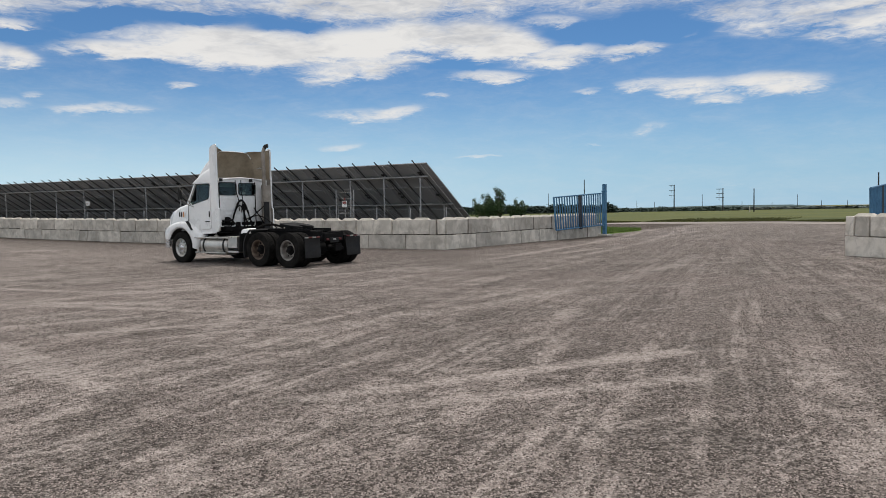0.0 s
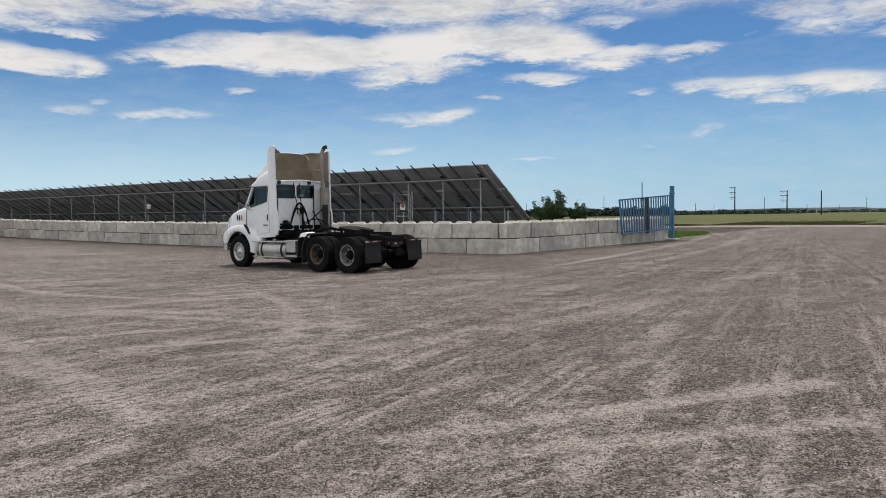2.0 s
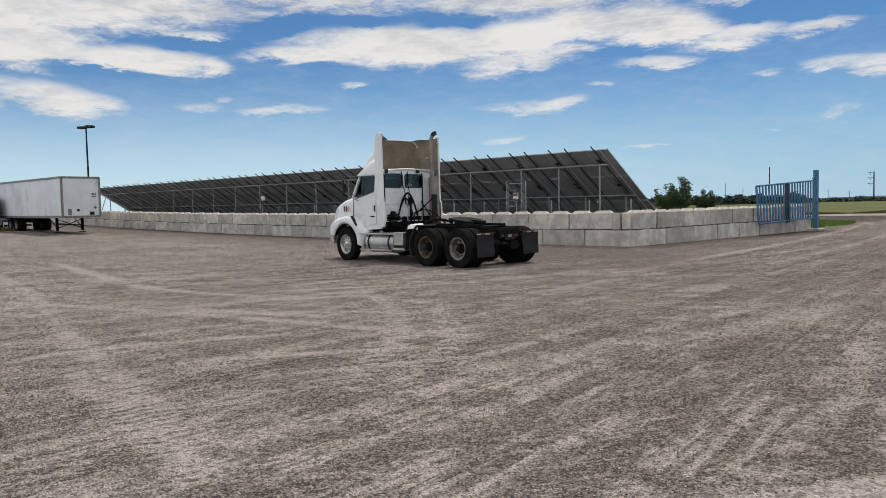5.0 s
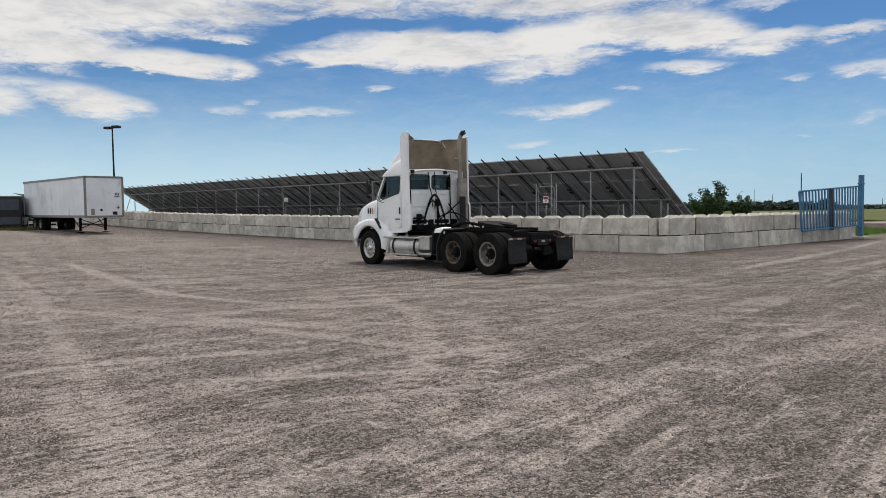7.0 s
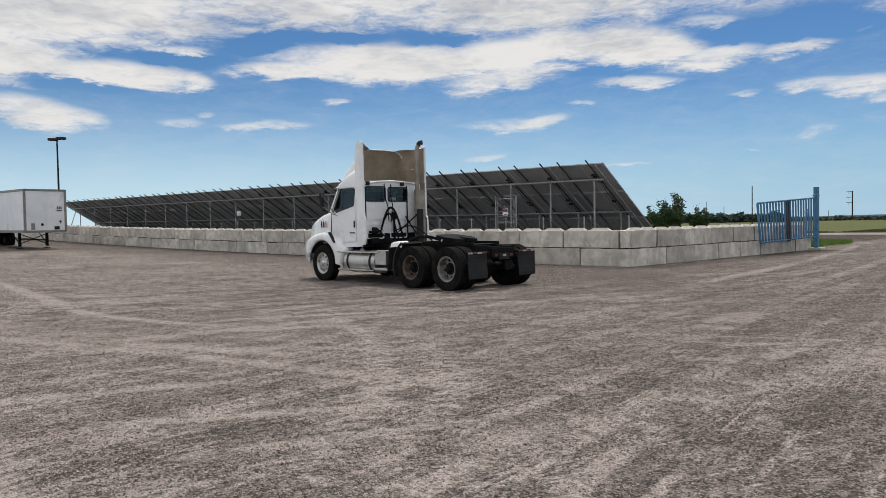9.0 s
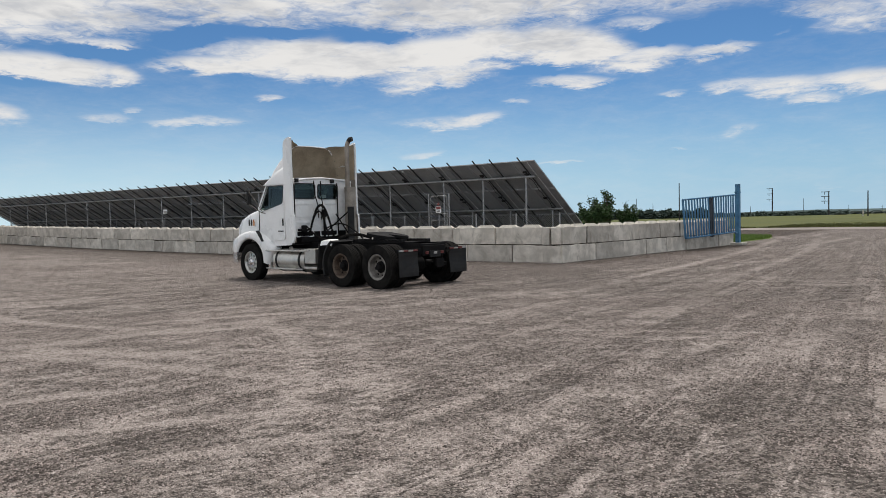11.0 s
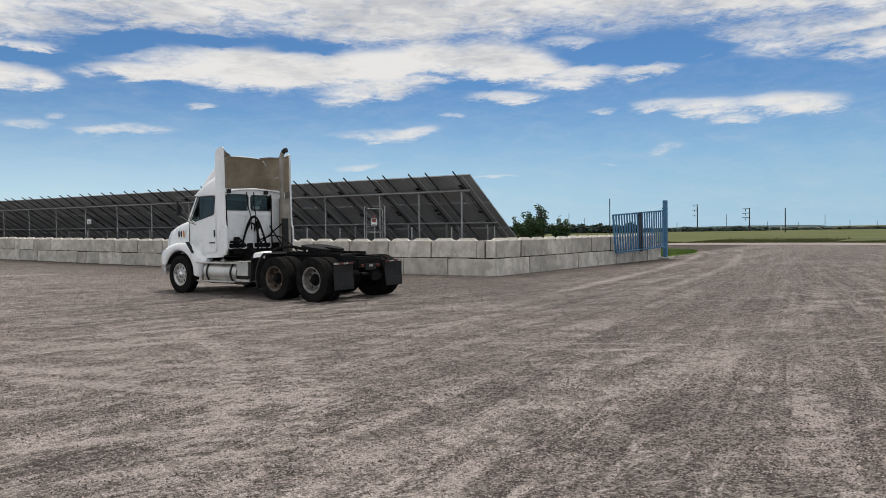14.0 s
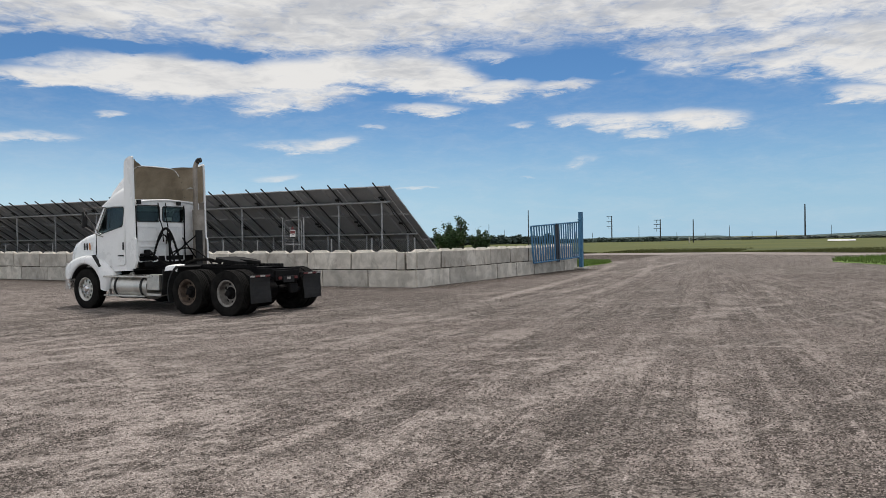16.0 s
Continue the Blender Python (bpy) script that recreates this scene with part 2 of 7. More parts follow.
def concrete(name):
    """Cast block concrete: mottled grey, rain streaks, pores, each block of its own tone."""
    m = bpy.data.materials.new(name)
    m.use_nodes = True
    nt = m.node_tree
    p = nt.nodes["Principled BSDF"]
    tc = nt.nodes.new("ShaderNodeTexCoord").outputs["Object"]
    rnd = nt.nodes.new("ShaderNodeObjectInfo").outputs["Random"]
    off = nt.nodes.new("ShaderNodeVectorMath")
    off.operation = "ADD"
    comb = nt.nodes.new("ShaderNodeCombineXYZ")
    for i, k in enumerate((37.0, 91.0, 53.0)):
        nt.links.new(node_math(nt, "MULTIPLY", rnd, k), comb.inputs[i])
    nt.links.new(tc, off.inputs[0])
    nt.links.new(comb.outputs[0], off.inputs[1])
    v = off.outputs[0]
    mp = nt.nodes.new("ShaderNodeMapping")
    mp.inputs["Scale"].default_value = (2.6, 2.6, 1.3)
    nt.links.new(v, mp.inputs["Vector"])
    broad = node_noise(nt, v, 2.2, 5.0, 0.6, 0.4)
    streak = node_noise(nt, mp.outputs[0], 1.0, 6.0, 0.68, 0.9)
    fine = node_noise(nt, v, 45.0, 4.0, 0.65)
    pores = nt.nodes.new("ShaderNodeTexVoronoi")
    pores.inputs["Scale"].default_value = 26.0
    nt.links.new(v, pores.inputs["Vector"])
    col = node_mix(nt, node_range(nt, broad, 0.35, 0.68), (0.46, 0.425, 0.375), (0.70, 0.652, 0.585))
    col = node_mix(nt, node_math(nt, "MULTIPLY", node_range(nt, streak, 0.53, 0.70), 0.6), col, (0.25, 0.222, 0.188))
    col = node_mix(nt, node_math(nt, "MULTIPLY", node_range(nt, fine, 0.45, 0.75), 0.35), col, (0.58, 0.55, 0.49))
    g = node_range(nt, rnd, 0.0, 1.0, 0.76, 1.13, False)
    cc = nt.nodes.new("ShaderNodeCombineColor")
    for i in range(3):
        nt.links.new(g, cc.inputs[i])
    nt.links.new(node_mix(nt, 1.0, col, cc.outputs[0], "MULTIPLY"), p.inputs["Base Color"])
    p.inputs["Roughness"].default_value = 0.88
    p.inputs["Specular IOR Level"].default_value = 0.25
    b = nt.nodes.new("ShaderNodeBump")
    b.inputs["Strength"].default_value, b.inputs["Distance"].default_value = 0.8, 0.012
    hgt = node_math(nt, "ADD", fine, node_range(nt, pores.outputs["Distance"], 0.05, 0.16, 0.0, 0.7))
    nt.links.new(node_math(nt, "ADD", hgt, node_math(nt, "MULTIPLY", broad, 1.2)), b.inputs["Height"])
    nt.links.new(b.outputs[0], p.inputs["Normal"])
    return m


TRACKS = []


def tyre_track(x0, y0, x1, y1, width=0.34, bend=0.0, worn=0.8, tread=0.0):
    """A wheel's track pressed into the yard between two places."""
    TRACKS.append((x0, y0, x1, y1, width, bend, worn, tread))


tyre_track(-1.2, 6.15, 2.6, 7.6, 0.26, 0.0, 0.95)
tyre_track(-0.6, 5.85, 2.2, 6.4, 0.24, 0.0, 0.8)
tyre_track(-5.6, 9.2, -2.9, 6.6, 0.26, 0.0, 1.0, 52.0)
tyre_track(-8.6, 12.9, -3.2, 7.1, 0.24, 0.0, 1.0, 52.0)
tyre_track(-17.0, 21.6, -6.3, 10.3, 0.26, 0.3, 0.9, 52.0)
tyre_track(-2.8, 9.0, -4.2, 15.4, 0.3, -0.5, 0.85, 30.0)
tyre_track(-2.3, 9.4, -3.3, 14.6, 0.3, -0.55, 0.7, 30.0)
tyre_track(-7.0, 13.6, 4.5, 22.4, 0.35, 0.3, 0.75)
tyre_track(-1.9, 9.3, 9.4, 22.6, 0.45, -1.0, 0.6)
tyre_track(9.0, 27.0, 27.0, 54.0, 0.5, -1.2, 0.35)
tyre_track(12.5, 27.0, 33.0, 52.0, 0.5, -1.6, 0.35)
tyre_track(2.4, 4.4, 5.2, 7.4, 0.2, 0.0, 0.35)
tyre_track(-5.9, 16.0, -4.1, 16.7, 0.22, 0.0, 1.0)
tyre_track(-5.7, 14.6, -4.4, 15.1, 0.2, 0.0, 1.0)
tyre_track(-6.6, 13.5, -4.4, 12.8, 0.3, 0.0, 0.9)
tyre_track(-16.4, 23.7, -10.5, 18.0, 0.3, 0.0, 0.9)
tyre_track(-9.8, 17.2, -6.1, 15.2, 0.24, -0.2, 0.9)
tyre_track(-6.6, 9.9, -4.4, 11.3, 0.18, 0.15, 0.9)
tyre_track(-3.8, 17.4, -2.4, 17.2, 0.24, 0.0, 0.9)
tyre_track(-4.6, 9.8, -2.4, 10.6, 0.18, 0.0, 0.9)
tyre_track(-3.5, 9.2, -1.8, 10.1, 0.18, 0.0, 0.9)
tyre_track(-3.3, 10.4, -2.0, 12.0, 0.18, 0.0, 0.8)
tyre_track(5.4, 24.3, 7.7, 27.2, 0.3, 0.0, 0.9)
tyre_track(2.2, 12.5, 4.3, 15.2, 0.24, 0.0, 0.7)
tyre_track(0.7, 12.2, 2.2, 13.9, 0.2, 0.0, 0.6)
tyre_track(-7.0, 12.9, -3.4, 13.2, 0.2, 0.1, 0.6)
tyre_track(-11.6, 20.0, -10.8, 19.7, 0.4, 0.0, 0.8)
tyre_track(0.8, 13.5, 1.6, 13.6, 0.16, 0.0, 0.8)
tyre_track(3.4, 16.8, 4.6, 17.1, 0.24, 0.0, 0.8)
tyre_track(13.3, 36.4, 19.4, 44.3, 0.5, 0.0, 0.8)
tyre_track(-9.5, 17.5, 0.5, 19.3, 0.3, 0.2, 0.5)
tyre_track(2.1, 21.4, 15.6, 44.5, 0.36, -0.5, 0.95)
tyre_track(4.2, 20.8, 17.4, 43.8, 0.36, -0.6, 0.8)
tyre_track(16.5, 44.5, 24.0, 58.0, 0.5, 1.6, 0.9)
tyre_track(18.4, 43.6, 27.0, 57.0, 0.5, 1.8, 0.8)
tyre_track(-11.0, 14.6, -2.0, 11.2, 0.26, 0.2, 0.8)


def on_track(x, y):
    """How firmly a place was rolled, 0 to 1."""
    most = 0.0
    for x0, y0, x1, y1, width, bend, worn, tread in TRACKS:
        length = math.hypot(x1 - x0, y1 - y0)
        ux, uy = (x1 - x0) / length, (y1 - y0) / length
        u = (x - x0) * ux + (y - y0) * uy
        if -0.3 < u < length + 0.3:
            q = u / length
            v = (y - y0) * ux - (x - x0) * uy - 4 * bend * q * (1 - q)
            most = max(most, worn * max(0.0, min(1.0, (width * 0.8 - abs(v)) / (width * 0.5))))
    return most


def gravel():
    """Crushed pinkish-grey gravel: loose dark stones, pale packed dust in wheel tracks and sweeps."""
    m = bpy.data.materials.new("gravel")
    m.use_nodes = True
    nt = m.node_tree
    p = nt.nodes["Principled BSDF"]
    pos = nt.nodes.new("ShaderNodeTexCoord").outputs["Object"]
    sep = nt.nodes.new("ShaderNodeSeparateXYZ")
    nt.links.new(pos, sep.inputs[0])
    px, py = sep.outputs[0], sep.outputs[1]

    def swept(angle, along, across, seed, detail=7.0):
        mp = nt.nodes.new("ShaderNodeMapping")
        mp.vector_type = "TEXTURE"
        mp.inputs["Rotation"].default_value = (0, 0, radians(angle))
        mp.inputs["Scale"].default_value = (along, across, 1.0)
        mp.inputs["Location"].default_value = (seed * 3.7, seed * 5.1, seed)
        nt.links.new(pos, mp.inputs["Vector"])
        return node_noise(nt, mp.outputs[0], 1.0, detail, 0.68, 0.5)

    broad = node_noise(nt, pos, 0.22, 4.0, 0.6, 0.5)
    patch = node_noise(nt, pos, 1.7, 5.0, 0.62, 0.4)
    sweep_a = swept(31, 4.5, 0.10, 1.0)
    sweep_b = swept(55, 5.5, 0.12, 2.0)
    sweep_c = swept(134, 5.0, 0.35, 3.0)
    sweep_d = swept(12, 4.5, 0.11, 4.0)
    sweep_e = swept(22, 2.4, 0.075, 5.0)
    sweep_f = swept(44, 3.2, 0.09, 6.0)
    sweep_g = swept(24, 8.0, 0.15, 7.0, 3.0)
    sweep_h = swept(-12, 7.0, 0.15, 8.0, 3.0)
    ragged = node_math(nt, "MULTIPLY", node_math(nt, "SUBTRACT", node_noise(nt, pos, 3.4, 5.0, 0.72, 0.6), 0.5), 0.42)
    # lanes that fan out from the entrance over the whole yard
    ex, ey = node_math(nt, "SUBTRACT", 25.0, px), node_math(nt, "SUBTRACT", 52.0, py)
    turn = node_math(nt, "ARCTAN2", ex, ey)
    reach = node_math(nt, "SQRT", node_math(nt, "ADD", node_math(nt, "MULTIPLY", ex, ex), node_math(nt, "MULTIPLY", ey, ey)))

    def fan(across, along, seed, detail=4.0):
        comb = nt.nodes.new("ShaderNodeCombineXYZ")
        nt.links.new(node_math(nt, "MULTIPLY", turn, across), comb.inputs[0])
        nt.links.new(node_math(nt, "MULTIPLY", reach, along), comb.inputs[1])
        comb.inputs[2].default_value = seed
        return node_noise(nt, comb.outputs[0], 1.0, detail, 0.6, 0.35)

    fan_a, fan_b, fan_c = fan(190.0, 0.16, 1.5), fan(430.0, 0.24, 4.5), fan(70.0, 0.10, 8.5)
    pale = node_math(nt, "MULTIPLY", node_range(nt, sweep_a, 0.53, 0.62), 0.75)
    broken = node_range(nt, patch, 0.38, 0.56, 0.5, 1.0)
    for value, low, top, weight in ((sweep_b, 0.55, 0.63, 0.5), (sweep_c, 0.58, 0.66, 0.45), (sweep_d, 0.57, 0.65, 0.6), (sweep_e, 0.56, 0.63, 0.6), (sweep_f, 0.56, 0.63, 0.5),
                                    (fan_a, 0.51, 0.59, 0.85), (fan_b, 0.53, 0.61, 0.75), (fan_c, 0.54, 0.66, 0.36)):
        pale = node_math(nt, "MAXIMUM", pale, node_math(nt, "MULTIPLY", node_range(nt, value, low, top), weight))
    pale = node_math(nt, "MULTIPLY", pale, broken)
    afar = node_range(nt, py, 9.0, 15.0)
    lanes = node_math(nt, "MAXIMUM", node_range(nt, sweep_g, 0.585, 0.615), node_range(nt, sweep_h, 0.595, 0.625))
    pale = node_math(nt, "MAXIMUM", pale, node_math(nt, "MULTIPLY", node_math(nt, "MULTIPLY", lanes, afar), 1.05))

    def track(x0, y0, x1, y1, width=0.34, bend=0.0, worn=0.8, tread=0.0):
        """One wheel's track between two places, bent sideways in the middle."""
        nonlocal pale
        length = math.hypot(x1 - x0, y1 - y0)
        ux, uy = (x1 - x0) / length, (y1 - y0) / length
        ax, ay = node_math(nt, "SUBTRACT", px, x0), node_math(nt, "SUBTRACT", py, y0)
        u = node_math(nt, "ADD", node_math(nt, "MULTIPLY", ax, ux), node_math(nt, "MULTIPLY", ay, uy))
        v = node_math(nt, "SUBTRACT", node_math(nt, "MULTIPLY", ay, ux), node_math(nt, "MULTIPLY", ax, uy))
        if bend:
            q = node_math(nt, "DIVIDE", u, length)
            v = node_math(nt, "SUBTRACT", v, node_math(nt, "MULTIPLY", node_math(nt, "MULTIPLY", q, node_math(nt, "SUBTRACT", 1.0, q)), 4 * bend))
        w = node_range(nt, node_math(nt, "ADD", node_math(nt, "ABSOLUTE", v), node_math(nt, "MULTIPLY", ragged, min(1.0, width / 0.4))), width * 0.2, width * 1.0, 1.0, 0.0)
        ends = node_math(nt, "MULTIPLY", node_range(nt, u, -0.4, 0.3), node_range(nt, u, length - 0.3, length + 0.4, 1.0, 0.0))
        one = node_math(nt, "MULTIPLY", node_math(nt, "MULTIPLY", w, ends), worn * 1.1)
        if tread:
            bars = node_math(nt, "SINE", node_math(nt, "ADD", node_math(nt, "MULTIPLY", u, tread), node_math(nt, "MULTIPLY", node_math(nt, "ABSOLUTE", v), 14.0)))
            one = node_math(nt, "MULTIPLY", one, node_range(nt, bars, -0.5, 0.5, 0.25, 1.0))
        pale = node_math(nt, "MAXIMUM", pale, one)

    for one in TRACKS:
        track(*one)
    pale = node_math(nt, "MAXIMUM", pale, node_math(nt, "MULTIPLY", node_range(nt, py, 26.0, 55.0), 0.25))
    pale = node_math(nt, "MULTIPLY", pale, node_range(nt, node_noise(nt, pos, 0.45, 3.0, 0.6, 0.8), 0.36, 0.56, 0.72, 1.05))
    mottle = node_range(nt, node_math(nt, "ADD", node_math(nt, "MULTIPLY", patch, 0.6), node_math(nt, "MULTIPLY", broad, 0.4)), 0.36, 0.62, 0.12, 0.31)
    mottle = node_math(nt, "ADD", mottle, node_range(nt, px, -12.0, 6.0, 0.28, -0.17, False))
    mottle = node_math(nt, "SUBTRACT", mottle, node_math(nt, "MULTIPLY", node_range(nt, py, 11.0, 22.0, 0.0, 0.22), node_range(nt, px, 1.0, 6.0, 1.0, 0.3)))
    # no wheel rolls close along the walls: the gravel stays loose there
    off_wall = node_math(nt, "SUBTRACT", 23.73, node_math(nt, "ADD", node_math(nt, "MULTIPLY", px, 0.5948), node_math(nt, "MULTIPLY", py, 0.8039)))
    loose_left = node_math(nt, "MAXIMUM", node_range(nt, off_wall, 0.4, 7.5, 0.15, 1.0), node_range(nt, px, 0.8, 3.2))
    grit = node_noise(nt, pos, 7.0, 7.0, 0.75, 0.8)
    pale = node_math(nt, "MULTIPLY", node_math(nt, "ADD", pale, mottle), node_range(nt, patch, 0.3, 0.55, 0.6, 1.0))
    pale = node_math(nt, "MULTIPLY", pale, node_range(nt, grit, 0.42, 0.58, 0.62, 1.18))
    pale = node_math(nt, "MULTIPLY", pale, loose_left)
    stones = nt.nodes.new("ShaderNodeTexVoronoi")
    stones.inputs["Scale"].default_value = 58.0
    nt.links.new(pos, stones.inputs["Vector"])
    chips = nt.nodes.new("ShaderNodeTexVoronoi")
    chips.inputs["Scale"].default_value = 118.0
    nt.links.new(pos, chips.inputs["Vector"])
    hue = nt.nodes.new("ShaderNodeSeparateColor")
    nt.links.new(stones.outputs["Color"], hue.inputs[0])
    hue2 = nt.nodes.new("ShaderNodeSeparateColor")
    nt.links.new(chips.outputs["Color"], hue2.inputs[0])
    loose = node_mix(nt, node_range(nt, hue.outputs[0], 0.1, 0.95), (0.13, 0.111, 0.10), (0.58, 0.49, 0.44))
    loose = node_mix(nt, node_math(nt, "MULTIPLY", node_range(nt, hue.outputs[1], 0.88, 0.96), 0.85), loose, (0.70, 0.62, 0.56))
    loose = node_mix(nt, node_math(nt, "MULTIPLY", node_range(nt, hue2.outputs[0], 0.0, 1.0, 0.0, 1.0, False), 0.35), loose, (0.40, 0.336, 0.30))
    dust = node_mix(nt, node_range(nt, hue2.outputs[1], 0.1, 0.9), (0.33, 0.283, 0.262), (0.56, 0.482, 0.448))
    dust = node_mix(nt, node_math(nt, "MULTIPLY", node_range(nt, hue.outputs[2], 0.72, 0.92), 0.7), dust, (0.17, 0.14, 0.12))
    # shade in the gaps between stones, painted into the loose gravel's colour
    gap_shade = node_range(nt, stones.outputs["Distance"], 0.50, 0.72)
    loose = node_mix(nt, node_math(nt, "MULTIPLY", gap_shade, 0.9), loose, (0.045, 0.037, 0.031))
    clod = node_noise(nt, pos, 14.0, 3.0, 0.7, 0.8)
    loose = node_mix(nt, node_math(nt, "MULTIPLY", node_range(nt, clod, 0.52, 0.62), 0.6), loose, (0.085, 0.070, 0.060))
    lumps = nt.nodes.new("ShaderNodeTexVoronoi")
    lumps.inputs["Scale"].default_value = 24.0
    nt.links.new(pos, lumps.inputs["Vector"])
    hue3 = nt.nodes.new("ShaderNodeSeparateColor")
    nt.links.new(lumps.outputs["Color"], hue3.inputs[0])
    loose = node_mix(nt, node_range(nt, hue3.outputs[0], 0.62, 0.9, 0.0, 0.42), loose, (0.060, 0.049, 0.042))
    loose = node_mix(nt, node_range(nt, hue3.outputs[1], 0.80, 0.95, 0.0, 0.55), loose, (0.56, 0.48, 0.43))
    dust = node_mix(nt, node_range(nt, hue3.outputs[0], 0.74, 0.92, 0.0, 0.5), dust, (0.15, 0.123, 0.106))
    # low gravel ridges: their shaded flanks are drawn as darker colour
    windrow_shade = node_range(nt, node_math(nt, "ADD", node_math(nt, "MULTIPLY", sweep_a, 0.3), node_math(nt, "MULTIPLY", fan_a, 0.7)), 0.40, 0.49, 0.48, 0.0)
    loose = node_mix(nt, windrow_shade, loose, (0.085, 0.070, 0.062))
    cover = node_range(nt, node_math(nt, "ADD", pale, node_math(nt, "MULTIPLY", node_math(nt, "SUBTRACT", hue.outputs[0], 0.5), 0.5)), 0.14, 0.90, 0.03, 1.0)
    # dark loose soil lies along the foot of both walls, in a ragged strip
    def strip(off, run, far_end):
        edge = node_math(nt, "ADD", off, node_math(nt, "MULTIPLY", node_math(nt, "SUBTRACT", node_noise(nt, pos, 0.9, 4.0, 0.65, 0.6), 0.5), 1.5))
        kept = node_math(nt, "MULTIPLY", node_range(nt, run, -0.8, 0.2), node_range(nt, run, far_end, far_end + 1.0, 1.0, 0.0))
        return node_math(nt, "MULTIPLY", node_range(nt, edge, 0.5, 2.1, 0.92, 0.0), kept)

    def line(ax, ay, shift):
        return node_math(nt, "ADD", node_math(nt, "ADD", node_math(nt, "MULTIPLY", px, ax), node_math(nt, "MULTIPLY", py, ay)), shift)

    soil = node_math(nt, "MAXIMUM", strip(off_wall, line(-0.8039, 0.5948, -15.249), 60.0), strip(line(0.7511, -0.6602, 17.188), line(0.6602, 0.7511, -22.372), 14.0))
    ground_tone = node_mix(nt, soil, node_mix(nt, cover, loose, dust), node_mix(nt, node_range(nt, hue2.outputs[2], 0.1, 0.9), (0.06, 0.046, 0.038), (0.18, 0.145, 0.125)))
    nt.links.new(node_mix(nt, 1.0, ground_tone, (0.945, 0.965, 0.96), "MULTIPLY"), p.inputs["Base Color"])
    p.inputs["Roughness"].default_value = 0.95
    p.inputs["Specular IOR Level"].default_value = 0.15
    b = nt.nodes.new("ShaderNodeBump")
    b.inputs["Distance"].default_value = 0.046
    lump = node_math(nt, "ADD", node_range(nt, stones.outputs["Distance"], 0.0, 0.7, 1.0, 0.0), node_math(nt, "MULTIPLY", node_range(nt, chips.outputs["Distance"], 0.0, 0.7, 1.0, 0.0), 0.5))
    nt.links.new(node_range(nt, pale, 0.2, 0.9, 1.0, 0.7), b.inputs["Strength"])
    lump = node_math(nt, "ADD", lump, node_math(nt, "ADD", node_math(nt, "MULTIPLY", sweep_a, 0.4), node_math(nt, "MULTIPLY", clod, 0.9)))
    nt.links.new(lump, b.inputs["Height"])
    nt.links.new(b.outputs[0], p.inputs["Normal"])
    return m


def glass(name, tint, rough=0.03):
    m = bpy.data.materials.new(name)
    m.use_nodes = True
    p = m.node_tree.nodes["Principled BSDF"]
    p.inputs["Base Color"].default_value = (*tint, 1)
    p.inputs["Roughness"].default_value = rough
    p.inputs["Transmission Weight"].default_value = 1.0
    p.inputs["IOR"].default_value = 1.45
    return m


GRAVEL = gravel()
CONCRETE = concrete("cast_concrete")
CAP = material("weathered_concrete_cap", (0.38, 0.358, 0.315), (0.56, 0.53, 0.475), 3.0, 0.9, 0, 0.006, 50, vary=0.1, spec=0.2)


def stone():
    """Loose chips, each of its own tone."""
    m = bpy.data.materials.new("loose_stone")
    m.use_nodes = True
    nt = m.node_tree
    p = nt.nodes["Principled BSDF"]
    one = nt.nodes.new("ShaderNodeNewGeometry").outputs["Random Per Island"]
    col = node_mix(nt, node_range(nt, one, 0.0, 0.97, 0.0, 1.0), (0.08, 0.067, 0.060), (0.43, 0.365, 0.334))
    col = node_mix(nt, node_range(nt, one, 0.985, 0.99), col, (0.52, 0.46, 0.42))
    nt.links.new(col, p.inputs["Base Color"])
    p.inputs["Roughness"].default_value = 0.9
    p.inputs["Specular IOR Level"].default_value = 0.15
    return m


STONE = stone()


def grimy(name, dark, light):
    """Old sheet-metal paint: chalky tone, rain streaks, smears of road dirt."""
    m = material(name, dark, light, 0.7, 0.5, 0, 0.0, 12)
    nt = m.node_tree
    p = nt.nodes["Principled BSDF"]
    paint = p.inputs["Base Color"].links[0].from_socket
    v = nt.nodes.new("ShaderNodeTexCoord").outputs["Object"]
    mp = nt.nodes.new("ShaderNodeMapping")
    mp.inputs["Scale"].default_value = (3.0, 3.0, 0.35)
    nt.links.new(v, mp.inputs["Vector"])
    streak = node_range(nt, node_noise(nt, mp.outputs[0], 1.0, 5.0, 0.65, 0.3), 0.54, 0.76, 0.0, 0.22)
    smear = node_range(nt, node_noise(nt, v, 0.55, 5.0, 0.7, 0.8), 0.52, 0.72, 0.0, 0.5)
    col = node_mix(nt, streak, paint, (0.42, 0.40, 0.37))
    nt.links.new(node_mix(nt, smear, col, (0.36, 0.345, 0.32)), p.inputs["Base Color"])
    return m


WHITE = material("white_truck_paint", (0.76, 0.765, 0.765), (0.85, 0.855, 0.855), 1.6, 0.32, 0, 0.0, 30, spec=0.5)
LINER = material("bare_fibreglass_liner", (0.22, 0.18, 0.128), (0.36, 0.305, 0.23), 2.4, 0.75, 0, 0.002, 40, spec=0.3)
RUBBER = material("tyre_rubber", (0.005, 0.005, 0.005), (0.019, 0.018, 0.017), 5.0, 0.9, 0, 0.001, 90, spec=0.06)
BLACK = material("chassis_black", (0.004, 0.004, 0.005), (0.014, 0.0135, 0.0135), 4.0, 0.75, 0, 0.001, 50, spec=0.1)
PLASTIC = material("black_plastic", (0.012, 0.012, 0.013), (0.03, 0.03, 0.03), 6.0, 0.6, 0, 0, 60, spec=0.2)
ALU = material("dull_aluminium", (0.42, 0.41, 0.39), (0.66, 0.645, 0.61), 3.0, 0.38, 0.85, 0.0008, 60)
